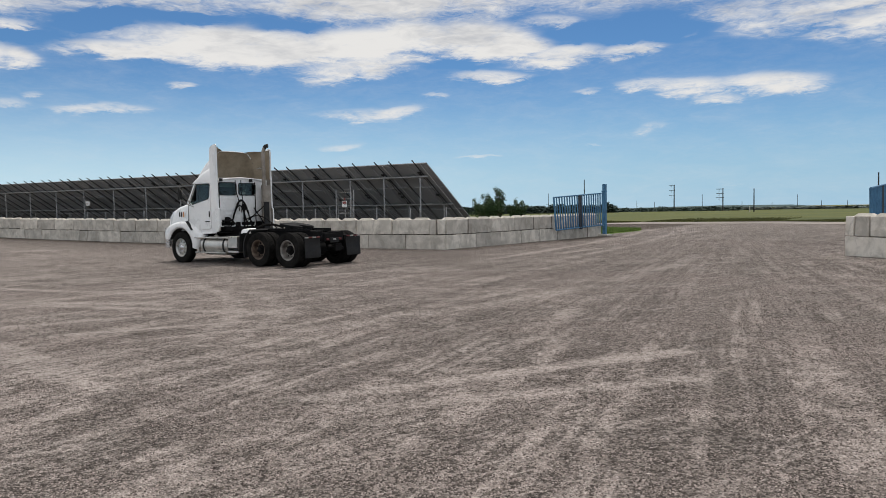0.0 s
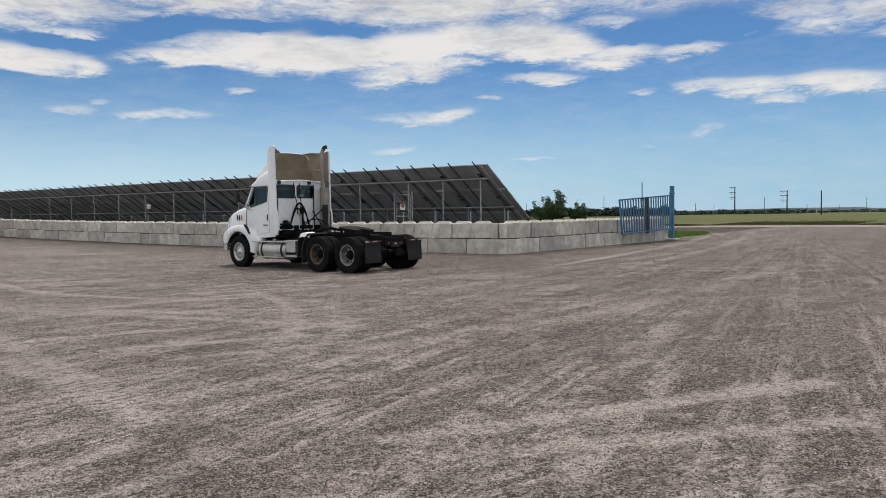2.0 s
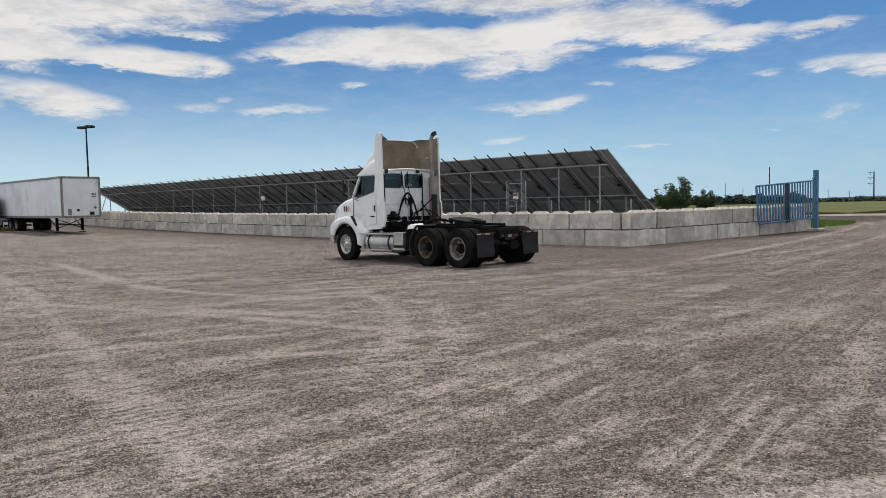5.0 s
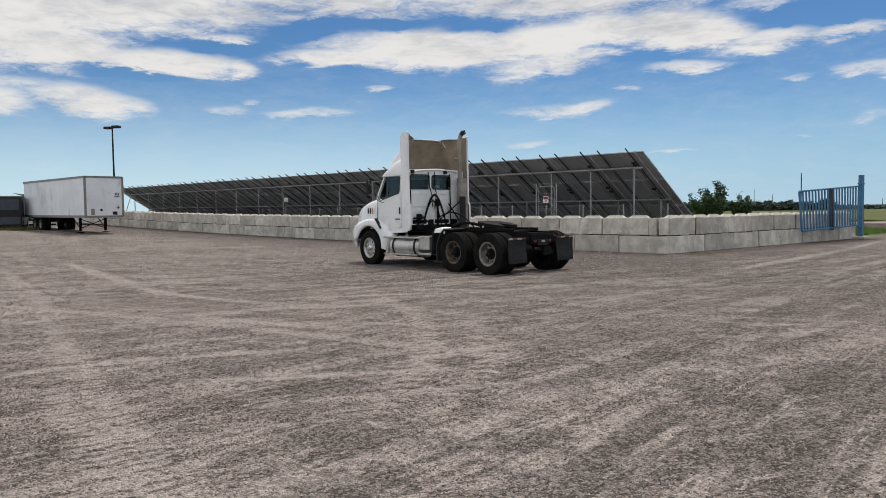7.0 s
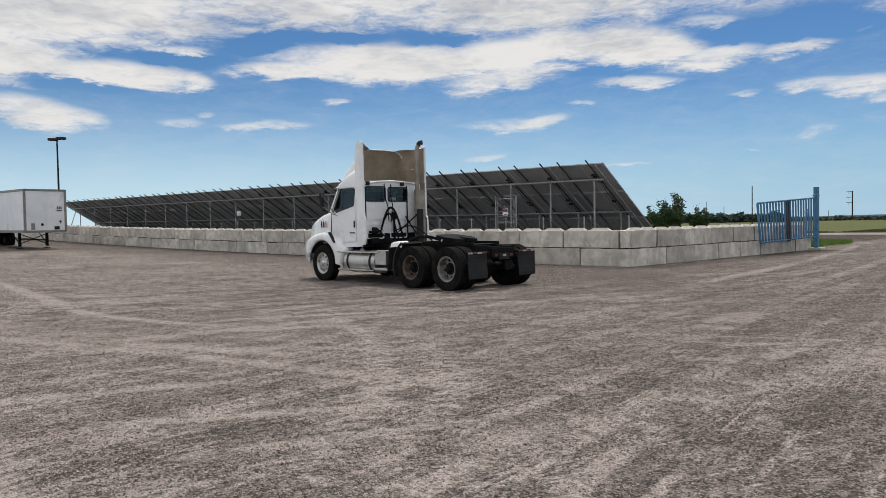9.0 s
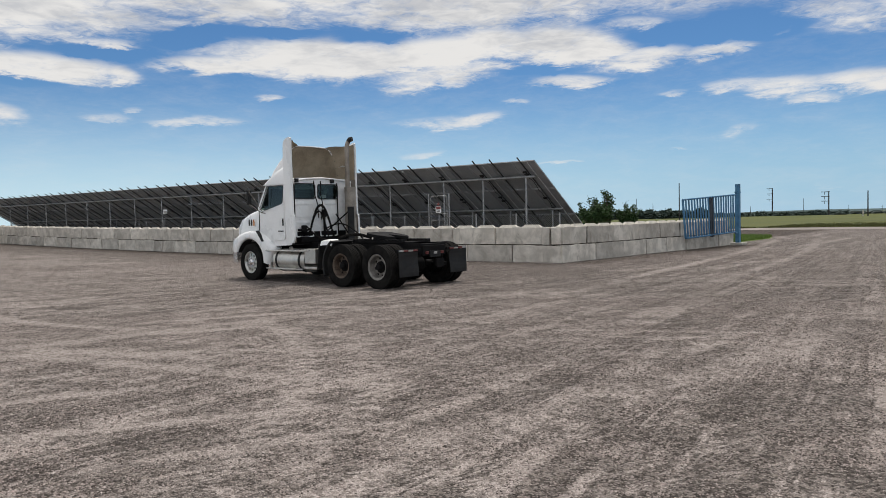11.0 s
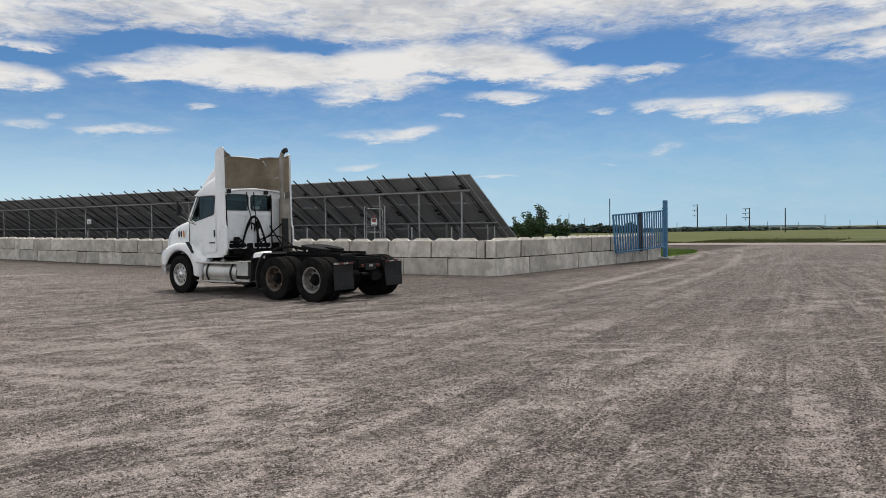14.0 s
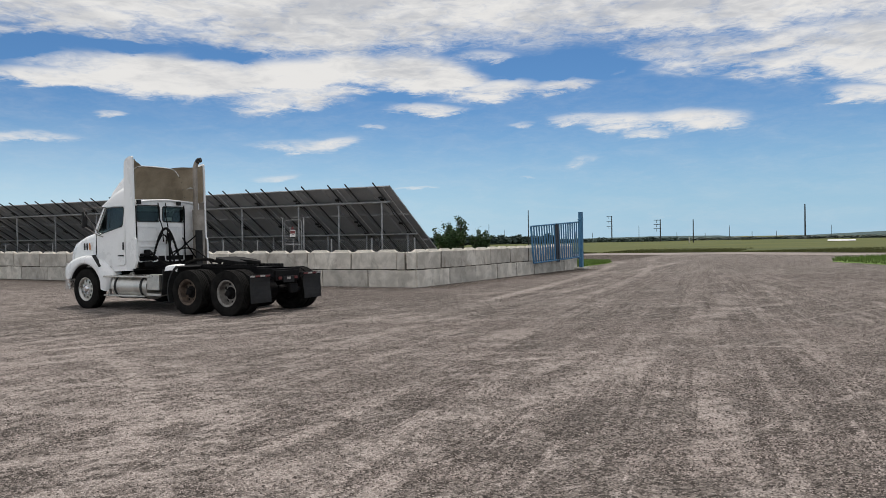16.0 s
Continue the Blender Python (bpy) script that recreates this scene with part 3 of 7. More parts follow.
CHROME = material("chromed_steel", (0.55, 0.55, 0.56), (0.72, 0.72, 0.73), 5.0, 0.2, 1.0)
RUSTY = material("rusty_steel_rim", (0.045, 0.028, 0.020), (0.15, 0.115, 0.088), 9.0, 0.8, 0.1, 0.001, 70)
STEELRIM = material("grey_steel_rim", (0.11, 0.103, 0.095), (0.30, 0.282, 0.26), 7.0, 0.55, 0.3, 0.001, 60)
EXHAUST = material("sooty_exhaust", (0.20, 0.175, 0.15), (0.36, 0.325, 0.285), 4.0, 0.6, 0.25, 0.001, 50)
SOOT = material("black_soot", (0.008, 0.008, 0.008), (0.025, 0.025, 0.025), 8.0, 0.85)
REDREF = material("red_reflector", (0.07, 0.012, 0.012), (0.15, 0.022, 0.02), 20.0, 0.45)
WHITEREF = material("white_reflector", (0.26, 0.25, 0.24), (0.42, 0.40, 0.385), 20.0, 0.35)
AMBER = material("amber_lens", (0.42, 0.14, 0.03), (0.6, 0.24, 0.06), 20.0, 0.3)
SEAT = material("grey_seat_cloth", (0.05, 0.05, 0.055), (0.09, 0.09, 0.095), 9.0, 0.9)
PAPER = material("white_paper", (0.62, 0.62, 0.6), (0.75, 0.75, 0.73), 9.0, 0.8)
GLASS = glass("tinted_glass", (0.12, 0.18, 0.165))
BLUE = material("weathered_blue_paint", (0.032, 0.115, 0.225), (0.07, 0.205, 0.345), 3.0, 0.6, 0, 0.001, 40)
DARKBLUE = material("dark_steel", (0.02, 0.03, 0.045), (0.05, 0.06, 0.075), 4.0, 0.6)
GALV = material("galvanised_steel", (0.22, 0.225, 0.23), (0.36, 0.365, 0.37), 6.0, 0.5, 0.55, 0.0006, 60)
PALEGALV = material("bright_galvanised_steel", (0.42, 0.43, 0.44), (0.58, 0.59, 0.60), 6.0, 0.45, 0.2, 0.0006, 60)
RAIL = material("dark_rafter_steel", (0.035, 0.036, 0.038), (0.08, 0.082, 0.085), 6.0, 0.6, 0.3)
BACKSHEET = material("module_backsheet", (0.26, 0.267, 0.28), (0.36, 0.368, 0.38), 0.8, 0.55, 0, 0, 30, vary=0.10)
CELL = material("module_cells", (0.008, 0.012, 0.03), (0.018, 0.024, 0.055), 2.0, 0.12)
GRASS = material("mown_grass", (0.07, 0.125, 0.028), (0.16, 0.23, 0.058), 1.5, 0.9, 0, 0.02, 25, spec=0.2)
FIELD = material("dry_green_field", (0.062, 0.076, 0.026), (0.115, 0.12, 0.045), 0.10, 0.95, 0, 0.03, 3, stretch=(0.35, 1, 1), spec=0.1)
BLADE = material("grass_blades", (0.08, 0.14, 0.032), (0.17, 0.235, 0.062), 3.0, 0.85, spec=0.2)
DRYBLADE = material("dry_grass_blades", (0.07, 0.08, 0.028), (0.125, 0.125, 0.05), 3.0, 0.9, spec=0.2)
LEAF = material("bush_leaves", (0.026, 0.050, 0.022), (0.068, 0.108, 0.046), 4.0, 0.75, spec=0.25)
# FARLEAF, FARHILL and FARSCRUB carry the haze of distance in their colours
FARLEAF = material("hazed_tree_leaves", (0.040, 0.060, 0.054), (0.070, 0.094, 0.078), 0.5, 0.9, spec=0.1)
FARHILL = material("hazed_hill_scrub", (0.045, 0.070, 0.072), (0.065, 0.092, 0.088), 0.02, 0.95, spec=0.1)
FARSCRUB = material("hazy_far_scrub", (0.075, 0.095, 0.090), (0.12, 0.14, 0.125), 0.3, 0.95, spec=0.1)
SCRUB = material("dark_scrub", (0.045, 0.055, 0.038), (0.085, 0.090, 0.062), 0.3, 0.95, spec=0.1)
BARK = material("bark", (0.05, 0.038, 0.028), (0.11, 0.088, 0.068), 6.0, 0.9, 0, 0.004, 40)
POLE = material("weathered_pole_wood", (0.022, 0.021, 0.021), (0.05, 0.047, 0.045), 2.0, 0.9)
TRAILERWHITE = grimy("dull_trailer_white", (0.66, 0.69, 0.72), (0.80, 0.82, 0.84))
TRAILERTRIM = material("trailer_rail_alloy", (0.16, 0.155, 0.145), (0.30, 0.285, 0.265), 3.0, 0.5, 0.4)
VANBLACK = material("black_van_paint", (0.008, 0.009, 0.010), (0.018, 0.02, 0.021), 2.0, 0.5, spec=0.25)
SIGNRED = material("sign_red", (0.12, 0.025, 0.024), (0.19, 0.036, 0.034), 6.0, 0.5)
SIGNWHITE = material("sign_white", (0.66, 0.66, 0.65), (0.76, 0.76, 0.75), 6.0, 0.5)
ROOFPALE = material("pale_metal_roof", (0.52, 0.53, 0.54), (0.62, 0.62, 0.62), 0.3, 0.5)
ROADPALE = material("pale_gravel_road", (0.19, 0.168, 0.155), (0.30, 0.268, 0.247), 0.5, 0.95, 0, 0.01, 20, spec=0.1)


# ---- building helpers ----
def link_mesh(name, bm, mat, smooth=False):
    bmesh.ops.recalc_face_normals(bm, faces=bm.faces)
    me = bpy.data.meshes.new(name)
    bm.to_mesh(me)
    bm.free()
    me.materials.append(mat)
    if smooth:
        me.set_sharp_from_angle(angle=radians(38))
        for f in me.polygons:
            f.use_smooth = True
    return me


def part(name, bm, mat, parent, label="", smooth=False):
    ob = new(name, link_mesh(name, bm, mat, smooth))
    ob.parent = parent
    return tagged(ob, label)


def thing(name, label, category, m=None, group="", kind=""):
    ob = new(name)
    ob.matrix_basis = m or Matrix.Identity(4)
    return tagged(ob, label, category, group, kind)


def box(bm, x0, y0, z0, x1, y1, z1, bevel=0.0, m=None):
    r = bmesh.ops.create_cube(bm, size=1.0)
    vs = r["verts"]
    for v in vs:
        v.co = Vector(((x0 + x1) / 2 + v.co.x * (x1 - x0), (y0 + y1) / 2 + v.co.y * (y1 - y0), (z0 + z1) / 2 + v.co.z * (z1 - z0)))
    if bevel:
        es = list({e for v in vs for e in v.link_edges})
        out = bmesh.ops.bevel(bm, geom=es, offset=bevel, segments=2, affect="EDGES", profile=0.6)
        vs = list({v for f in out["faces"] for v in f.verts} | {v for v in vs if v.is_valid})
    if m is not None:
        for v in {v for v in vs if v.is_valid}:
            v.co = m @ v.co
    return vs


def tube(bm, pts, r, seg=8, r2=None):
    """A round bar along points, capped."""
    pts = [Vector(p) for p in pts]
    rings = []
    side = None
    for i, p in enumerate(pts):
        d = (pts[min(i + 1, len(pts) - 1)] - pts[max(i - 1, 0)]).normalized()
        if side is None:
            side = d.cross(Vector((0, 0, 1)) if abs(d.z) < 0.9 else Vector((1, 0, 0))).normalized()
        side = (side - d * side.dot(d)).normalized()
        up = d.cross(side)
        rr = r if r2 is None else r + (r2 - r) * i / (len(pts) - 1)
        rings.append([bm.verts.new(p + (side * math.cos(k) + up * math.sin(k)) * rr) for k in (2 * math.pi * j / seg for j in range(seg))])
    skin(bm, rings)


def skin(bm, rings, closed=True, caps=True):
    for a, b in zip(rings, rings[1:]):
        n = len(a)
        for i in range(n if closed else n - 1):
            bm.faces.new((a[i], a[(i + 1) % n], b[(i + 1) % n], b[i]))
    if caps and closed:
        bm.faces.new(rings[0][::-1])
        bm.faces.new(rings[-1])


def loft(bm, rings, closed=True, caps=True):
    skin(bm, [[bm.verts.new(p) for p in ring] for ring in rings], closed, caps)


def lathe(bm, profile, centre, seg=40, closed=True):
    """Turn (along y, radius) pairs about a line along y."""
    c = Vector(centre)
    rings = []
    for k in range(seg):
        a = 2 * math.pi * k / seg
        rings.append([bm.verts.new(c + Vector((math.cos(a) * r, y, math.sin(a) * r))) for y, r in profile])
    n = len(profile)
    for a, b in zip(rings, rings[1:] + rings[:1]):
        for i in range(n if closed else n - 1):
            bm.faces.new((a[i], a[(i + 1) % n], b[(i + 1) % n], b[i]))


def plate(bm, outer, holes, thick, place):
    """A flat sheet with holes, outlined in (u, v), made thick; place(u, v, w) gives the point."""
    edges = []
    for loop in (outer, *holes):
        vs = [bm.verts.new((u, v, 0)) for u, v in loop]
        edges += [bm.edges.new((vs[i], vs[(i + 1) % len(vs)])) for i in range(len(vs))]
    out = bmesh.ops.triangle_fill(bm, use_beauty=True, edges=edges, normal=(0, 0, 1))
    faces = [g for g in out["geom"] if isinstance(g, bmesh.types.BMFace)]
    base = {v for f in faces for v in f.verts}
    up = bmesh.ops.extrude_face_region(bm, geom=faces)
    top = {g for g in up["geom"] if isinstance(g, bmesh.types.BMVert)}
    for v in top:
        v.co.z = thick
    for v in base | top:
        v.co = Vector(place(*v.co))


def rounded(u0, v0, u1, v1, r=0.05, n=4):
    pts = []
    for cu, cv, a0 in ((u1 - r, v1 - r, 0), (u0 + r, v1 - r, 90), (u0 + r, v0 + r, 180), (u1 - r, v0 + r, 270)):
        for k in range(n + 1):
            a = radians(a0 + 90 * k / n)
            pts.append((cu + r * math.cos(a), cv + r * math.sin(a)))
    return pts


# ---- ground ----
CORNER = Vector((1.86, 28.15, 0))
ALONG_L = Vector((math.cos(radians(143.5)), math.sin(radians(143.5)), 0))
BACK_L = Vector((ALONG_L.y, -ALONG_L.x, 0))
ALONG_R = Vector((0.6602, 0.7511, 0))
FRONT_R = Vector((0.7511, -0.6602, 0))


def rise(x, y):
    """The yard climbs gently towards its far corner."""
    s = (x - CORNER.x) * ALONG_L.x + (y - CORNER.y) * ALONG_L.y
    n = (x - CORNER.x) * BACK_L.x + (y - CORNER.y) * BACK_L.y
    s = min(max(s, 0.0), 58.0)
    return 0.00027 * s * s * min(1.0, max(0.0, 1 - (n - 4.0) / 14.0))


def heap(x, y):
    """Small unevenness of the loose gravel."""
    d = math.hypot(x + 1.3, y - 4.7)
    k = max(0.0, 1 - d / 60)
    h = noise.noise((x * 0.35, y * 0.35, 0.0)) * 0.012 + noise.noise((x * 1.3, y * 1.3, 4.0)) * 0.004 + noise.noise((x * 4.2, y * 4.2, 9.0)) * 0.004
    return h * k


def steps(a, b, fine_a, fine_b, fine, grow):
    out = [fine_a]
    while out[-1] < fine_b:
        out.append(out[-1] + fine)
    w = fine
    while out[-1] < b:
        w *= grow
        out.append(out[-1] + w)
    w, lo = fine, [fine_a]
    while lo[-1] > a:
        w *= grow
        lo.append(lo[-1] - w)
    return lo[::-1][:-1] + out


xs = steps(-3000, 3000, -9.0, 8.0, 0.13, 1.07)
ys = steps(-2500, 3500, 3.0, 17.0, 0.13, 1.07)
verts = [(x, y, rise(x, y) + heap(x, y)) for y in ys for x in xs]
nx = len(xs)
faces = [(j * nx + i, j * nx + i + 1, (j + 1) * nx + i + 1, (j + 1) * nx + i) for j in range(len(ys) - 1) for i in range(nx - 1)]
me = bpy.data.meshes.new("ground")
me.from_pydata(verts, [], faces)
me.materials.append(GRAVEL)
for f in me.polygons:
    f.use_smooth = True
tagged(new("ground", me), "pinkish grey crushed gravel yard marked by tyre tracks", "ground", kind="structure")


def sheet(name, outline, z, mat, label, category, cell=1.2, lift=0.0):
    """A patch of ground with an outline, laid just over the yard and slightly mounded."""
    bm = bmesh.new()
    vs = [bm.verts.new((x, y, 0)) for x, y in outline]
    f = bm.faces.new(vs)
    bmesh.ops.triangulate(bm, faces=[f])
    for _ in range(3):
        long = [e for e in bm.edges if e.calc_length() > cell]
        if not long:
            break
        bmesh.ops.subdivide_edges(bm, edges=long, cuts=1, use_grid_fill=False)
        bmesh.ops.triangulate(bm, faces=bm.faces[:])
    rim = {v for v in bm.verts if v.is_boundary}
    for v in bm.verts:
        k = 0.0 if v in rim else 1.0
        v.co.z = rise(v.co.x, v.co.y) + z + k * (lift + 0.03 * noise.noise(v.co * 0.6))
    me = link_mesh(name, bm, mat, True)
    return tagged(new(name, me), label, category, kind="structure")


def ragged_edge(pts, wobble=0.25, step=0.8, seed=0.0):
    out = []
    for i, a in enumerate(pts):
        b = pts[(i + 1) % len(pts)]
        n = max(1, int(math.hypot(b[0] - a[0], b[1] - a[1]) / step))
        n = min(n, 40)
        for k in range(n):
            x, y = a[0] + (b[0] - a[0]) * k / n, a[1] + (b[1] - a[1]) * k / n
            out.append((x + wobble * noise.noise((x * 0.9, y * 0.9, seed)), y + wobble * noise.noise((x * 0.9, y * 0.9, seed + 7))))
    return out


VERGE = [(11.9, 40.4), (13.4, 42.6), (15.4, 45.0), (16.6, 47.4), (16.0, 50.2), (15.0, 60.0), (6.0, 68.5), (-20.0, 82.5), (-40.0, 76.0), (2.8, 36.6), (4.6, 34.6), (8.4, 38.6)]
CORNERGRASS = [(26.3, 40.2), (28.6, 42.8), (34.0, 45.4), (40.0, 46.4), (58.0, 30.0), (44.0, 18.0), (27.0, 27.0), (24.6, 33.5)]
sheet("grass_verge", ragged_edge(VERGE), 0.012, GRASS, "green mown grass verge behind the block wall", "grass", 2.5, 0.05)
sheet("grass_corner", ragged_edge(CORNERGRASS, 0.4), 0.012, GRASS, "green grass corner beside the yard entrance", "grass", 2.5, 0.06)
FIELD_EDGE = [(-230.0, 140.0), (-90.0, 118.0), (-20.0, 82.0), (6.0, 68.0), (18.0, 71.0), (26.0, 72.5), (36.0, 65.0), (41.0, 53.6), (60.0, 18.0), (90.0, -40.0)]


def field():
    """The field runs from the road's far edge to the horizon, in rows of quads."""
    bm = bmesh.new()
    rings = []
    for i, (x, y) in enumerate(FIELD_EDGE):
        d = Vector((x - 4.0, y - 15.0, 0)).normalized()
        rings.append([bm.verts.new((x + d.x * q, y + d.y * q, 0.05)) for q in (0, 6, 14, 28, 55, 110, 240, 500, 1000, 2500)])
    skin(bm, rings, False, False)
    tagged(new("field", link_mesh("field", bm, FIELD)), "flat dry green grass field beyond the gravel road", "field", kind="structure")


field()
ROAD_EDGE = [(x - 4.6, y - 6.2) for x, y in FIELD_EDGE]
sheet("road", FIELD_EDGE[4:9] + ROAD_EDGE[8:3:-1], 0.02, ROADPALE, "pale gravel road along the field's edge", "road", 6.0, 0.0)


def blades(name, spots, mat, label, tall=(0.05, 0.14), wide=0.012):
    v, f = [], []
    for x, y, z in spots:
        for _ in range(3):
            a, h = random.uniform(0, 6.28), random.uniform(*tall)
            dx, dy = math.cos(a) * wide, math.sin(a) * wide
            ox, oy = random.gauss(0, 0.03), random.gauss(0, 0.03)
            bx, by = random.gauss(0, 0.35) * h, random.gauss(0, 0.35) * h
            n = len(v)
            v += [(x + ox - dx, y + oy - dy, z - 0.01), (x + ox + dx, y + oy + dy, z - 0.01), (x + ox + bx, y + oy + by, z + h)]
            f.append((n, n + 1, n + 2))
    me = bpy.data.meshes.new(name)
    me.from_pydata(v, [], f)
    me.materials.append(mat)
    return tagged(new(name, me), label, "grass", kind="stuff")


def inside(p, poly):
    x, y = p
    hit = False
    for (x0, y0), (x1, y1) in zip(poly, poly[1:] + poly[:1]):
        if (y0 > y) != (y1 > y) and x < (x1 - x0) * (y - y0) / (y1 - y0) + x0:
            hit = not hit
    return hit


def spots_in(poly, count, keep=lambda x, y: True):
    x0, x1 = min(p[0] for p in poly), max(p[0] for p in poly)
    y0, y1 = min(p[1] for p in poly), max(p[1] for p in poly)
    out = []
    while len(out) < count:
        x, y = random.uniform(x0, x1), random.uniform(y0, y1)
        if keep(x, y) and inside((x, y), poly):
            out.append((x, y, rise(x, y) + 0.05))
    return out


blades("verge_grass", spots_in(VERGE, 9000, lambda x, y: x > 8 and y < 53), BLADE, "short green grass tufts of the verge", (0.06, 0.2), 0.02)
blades("corner_grass", spots_in(CORNERGRASS, 9000, lambda x, y: x < 42), BLADE, "short green grass tufts beside the entrance", (0.06, 0.25), 0.022)
edge_spots = []
for (x0, y0), (x1, y1) in zip(FIELD_EDGE[4:8], FIELD_EDGE[5:9]):
    for _ in range(2600):
        k, d = random.random(), abs(random.gauss(0, 9.0)) + 0.1
        ex, ey = x1 - x0, y1 - y0
        q = math.hypot(ex, ey)
        edge_spots.append((x0 + ex * k - ey / q * d, y0 + ey * k + ex / q * d, 0.05))
blades("field_grass", edge_spots, DRYBLADE, "taller dry grass along the field's edge", (0.04, 0.13), 0.05)

# loose stones, thickest and finest where the walk passes
v, f = [], []
for r0, r1, count, small, large in ((0.0, 7.0, 190000, 0.0034, 0.0085), (6.0, 15.0, 220000, 0.0048, 0.0105), (15.0, 32.0, 120000, 0.008, 0.016)):
    for _ in range(count):
        r, a = math.sqrt(random.uniform(r0 * r0, r1 * r1)), random.uniform(-1.1, 1.1)
        x, y = -1.0 + r * math.sin(a), 3.2 + r * math.cos(a)
        if r0 < 1:
            y = 2.4 + 7.2 * random.random() ** 1.3
            x = random.uniform(-1.0 - 0.75 * y, 0.5 + 0.75 * y)
        if (x - CORNER.x) * BACK_L.x + (y - CORNER.y) * BACK_L.y > -0.1 and (x - CORNER.x) * FRONT_R.x + (y - CORNER.y) * FRONT_R.y < 0.1:
            continue
        firm = max(on_track(x, y), 0.75 * max(0.0, noise.noise((x * 0.9, y * 0.9, 30.0)) * 1.8 + 0.1 + 0.6 * noise.noise((x * 3.1, y * 3.1, 31.0))))
        if random.random() < firm * 0.9:
            continue
        q = random.random()
        k = random.uniform(small, large) if q < 0.97 else random.uniform(large, large * 1.5)
        z = heap(x, y) + rise(x, y) + k * 0.2
        n = len(v)
        t = random.uniform(0, 6.28)
        for b in range(4):
            w = t + b * math.pi / 2 + random.uniform(-0.3, 0.3)
            q = k * random.uniform(0.75, 1.3)
            v.append((x + math.cos(w) * q, y + math.sin(w) * q, z + random.uniform(-0.2, 0.2) * k))
        v.append((x + random.uniform(-0.3, 0.3) * k, y + random.uniform(-0.3, 0.3) * k, z + k * random.uniform(0.55, 1.0)))
        for b in range(4):
            f.append((n + b, n + (b + 1) % 4, n + 4))
me = bpy.data.meshes.new("loose_stones")
me.from_pydata(v, [], f)
me.materials.append(STONE)
tagged(new("loose_stones", me), "small angular grey and pink stones lying loose on the gravel", "stones", kind="stuff")


# ---- the tractor truck ----
def tyre_mesh(r, half, ribs=True):
    bm = bmesh.new()
    ri = r * 0.555
    prof = [(-half * 0.72, ri), (-half * 0.95, ri + 0.03), (-half, r * 0.78), (-half * 0.94, r * 0.93), (-half * 0.8, r * 0.985)]
    for k in (-0.52, -0.17, 0.17, 0.52):
        prof += [(half * (k - 0.06), r), (half * (k - 0.045), r - 0.014), (half * (k + 0.045), r - 0.014), (half * (k + 0.06), r)]
    prof += [(half * 0.8, r * 0.985), (half * 0.94, r * 0.93), (half, r * 0.78), (half * 0.95, ri + 0.03), (half * 0.72, ri)]
    lathe(bm, prof, (0, 0, 0), 48)
    for k in range(48 if ribs else 0):
        a = 2 * math.pi * (k + 0.5) / 48
        m = Matrix.Rotation(-a, 4, "Y")
        for s in (-1, 1):
            box(bm, r * 0.95, s * half * 0.74 - 0.03, -0.018, r * 0.988, s * half * 0.74 + 0.022, 0.018, 0, m)
    return link_mesh("tyre", bm, RUBBER, True)


def rim_mesh(name, r, half, mat, dish, holes=10):
    """A dished wheel disc with hand holes; dish: how far the disc lies behind the outer lip (y out)."""
    bm = bmesh.new()
    lip = r * 0.56
    lathe(bm, [(half * 0.74, lip), (half * 0.86, lip + 0.012), (half * 0.86, lip - 0.006), (half * 0.7, lip - 0.03), (half * 0.55 - dish, lip - 0.045), (-half * 0.7, lip - 0.045), (-half * 0.74, lip)], (0, 0, 0), 40)
    y = half * 0.6 - dish
    ring = []
    for k in range(40):
        a = 2 * math.pi * k / 40
        ring.append((math.cos(a) * (lip - 0.03), math.sin(a) * (lip - 0.03)))
    cut = []
    for k in range(holes):
        a = 2 * math.pi * k / holes
        cut.append([(math.cos(a) * lip * 0.72 + math.cos(b) * lip * 0.135, math.sin(a) * lip * 0.72 + math.sin(b) * lip * 0.135) for b in (2 * math.pi * j / 8 for j in range(8))])
    plate(bm, ring, cut, 0.018, lambda u, v, w: (u, y + w + 0.035 * (1 - math.hypot(u, v) / lip), v))
    return link_mesh(name, bm, mat, True)


def hub_mesh(name, half, dish, mat, reach):
    bm = bmesh.new()
    y = half * 0.6 - dish
    lathe(bm, [(y - 0.02, 0.001), (y - 0.02, 0.135), (y + 0.05, 0.13), (y + 0.06, 0.085), (y + reach, 0.075), (y + reach + 0.02, 0.05), (y + reach + 0.02, 0.001)], (0, 0, 0), 20, False)
    for k in range(10):
        a = 2 * math.pi * (k + 0.5) / 10
        m = Matrix.Translation((math.cos(a) * 0.112, 0, math.sin(a) * 0.112))
        box(bm, -0.014, y + 0.04, -0.014, 0.014, y + 0.075, 0.014, 0, m)
    return link_mesh(name, bm, mat, True)


TRUCK = thing("semi_truck", "white day cab tractor truck with roof fairing and bare black chassis", "truck", pose(-6.13, 24.62, 0.0, 0, 0, 139.3))
R_TYRE = 0.49
TYRE_F, TYRE_R = tyre_mesh(R_TYRE, 0.14, False), tyre_mesh(R_TYRE, 0.125)
RIM_F, HUB_F = rim_mesh("rim", R_TYRE, 0.14, ALU, 0.03), hub_mesh("hub", 0.14, 0.03, CHROME, 0.07)
RIM_R1, RIM_R2 = rim_mesh("rim", R_TYRE, 0.125, RUSTY, 0.13, 8), rim_mesh("rim", R_TYRE, 0.125, STEELRIM, 0.13, 8)
RIM_IN = rim_mesh("rim", R_TYRE, 0.125, BLACK, 0.02, 8)
bm = bmesh.new()
tube(bm, [(0, -0.11, 0), (0, -0.04, 0)], 0.215, 24)
DRUM = link_mesh("brake_drum", bm, BLACK, True)
HUB_R = hub_mesh("hub", 0.125, 0.13, BLACK, 0.12)


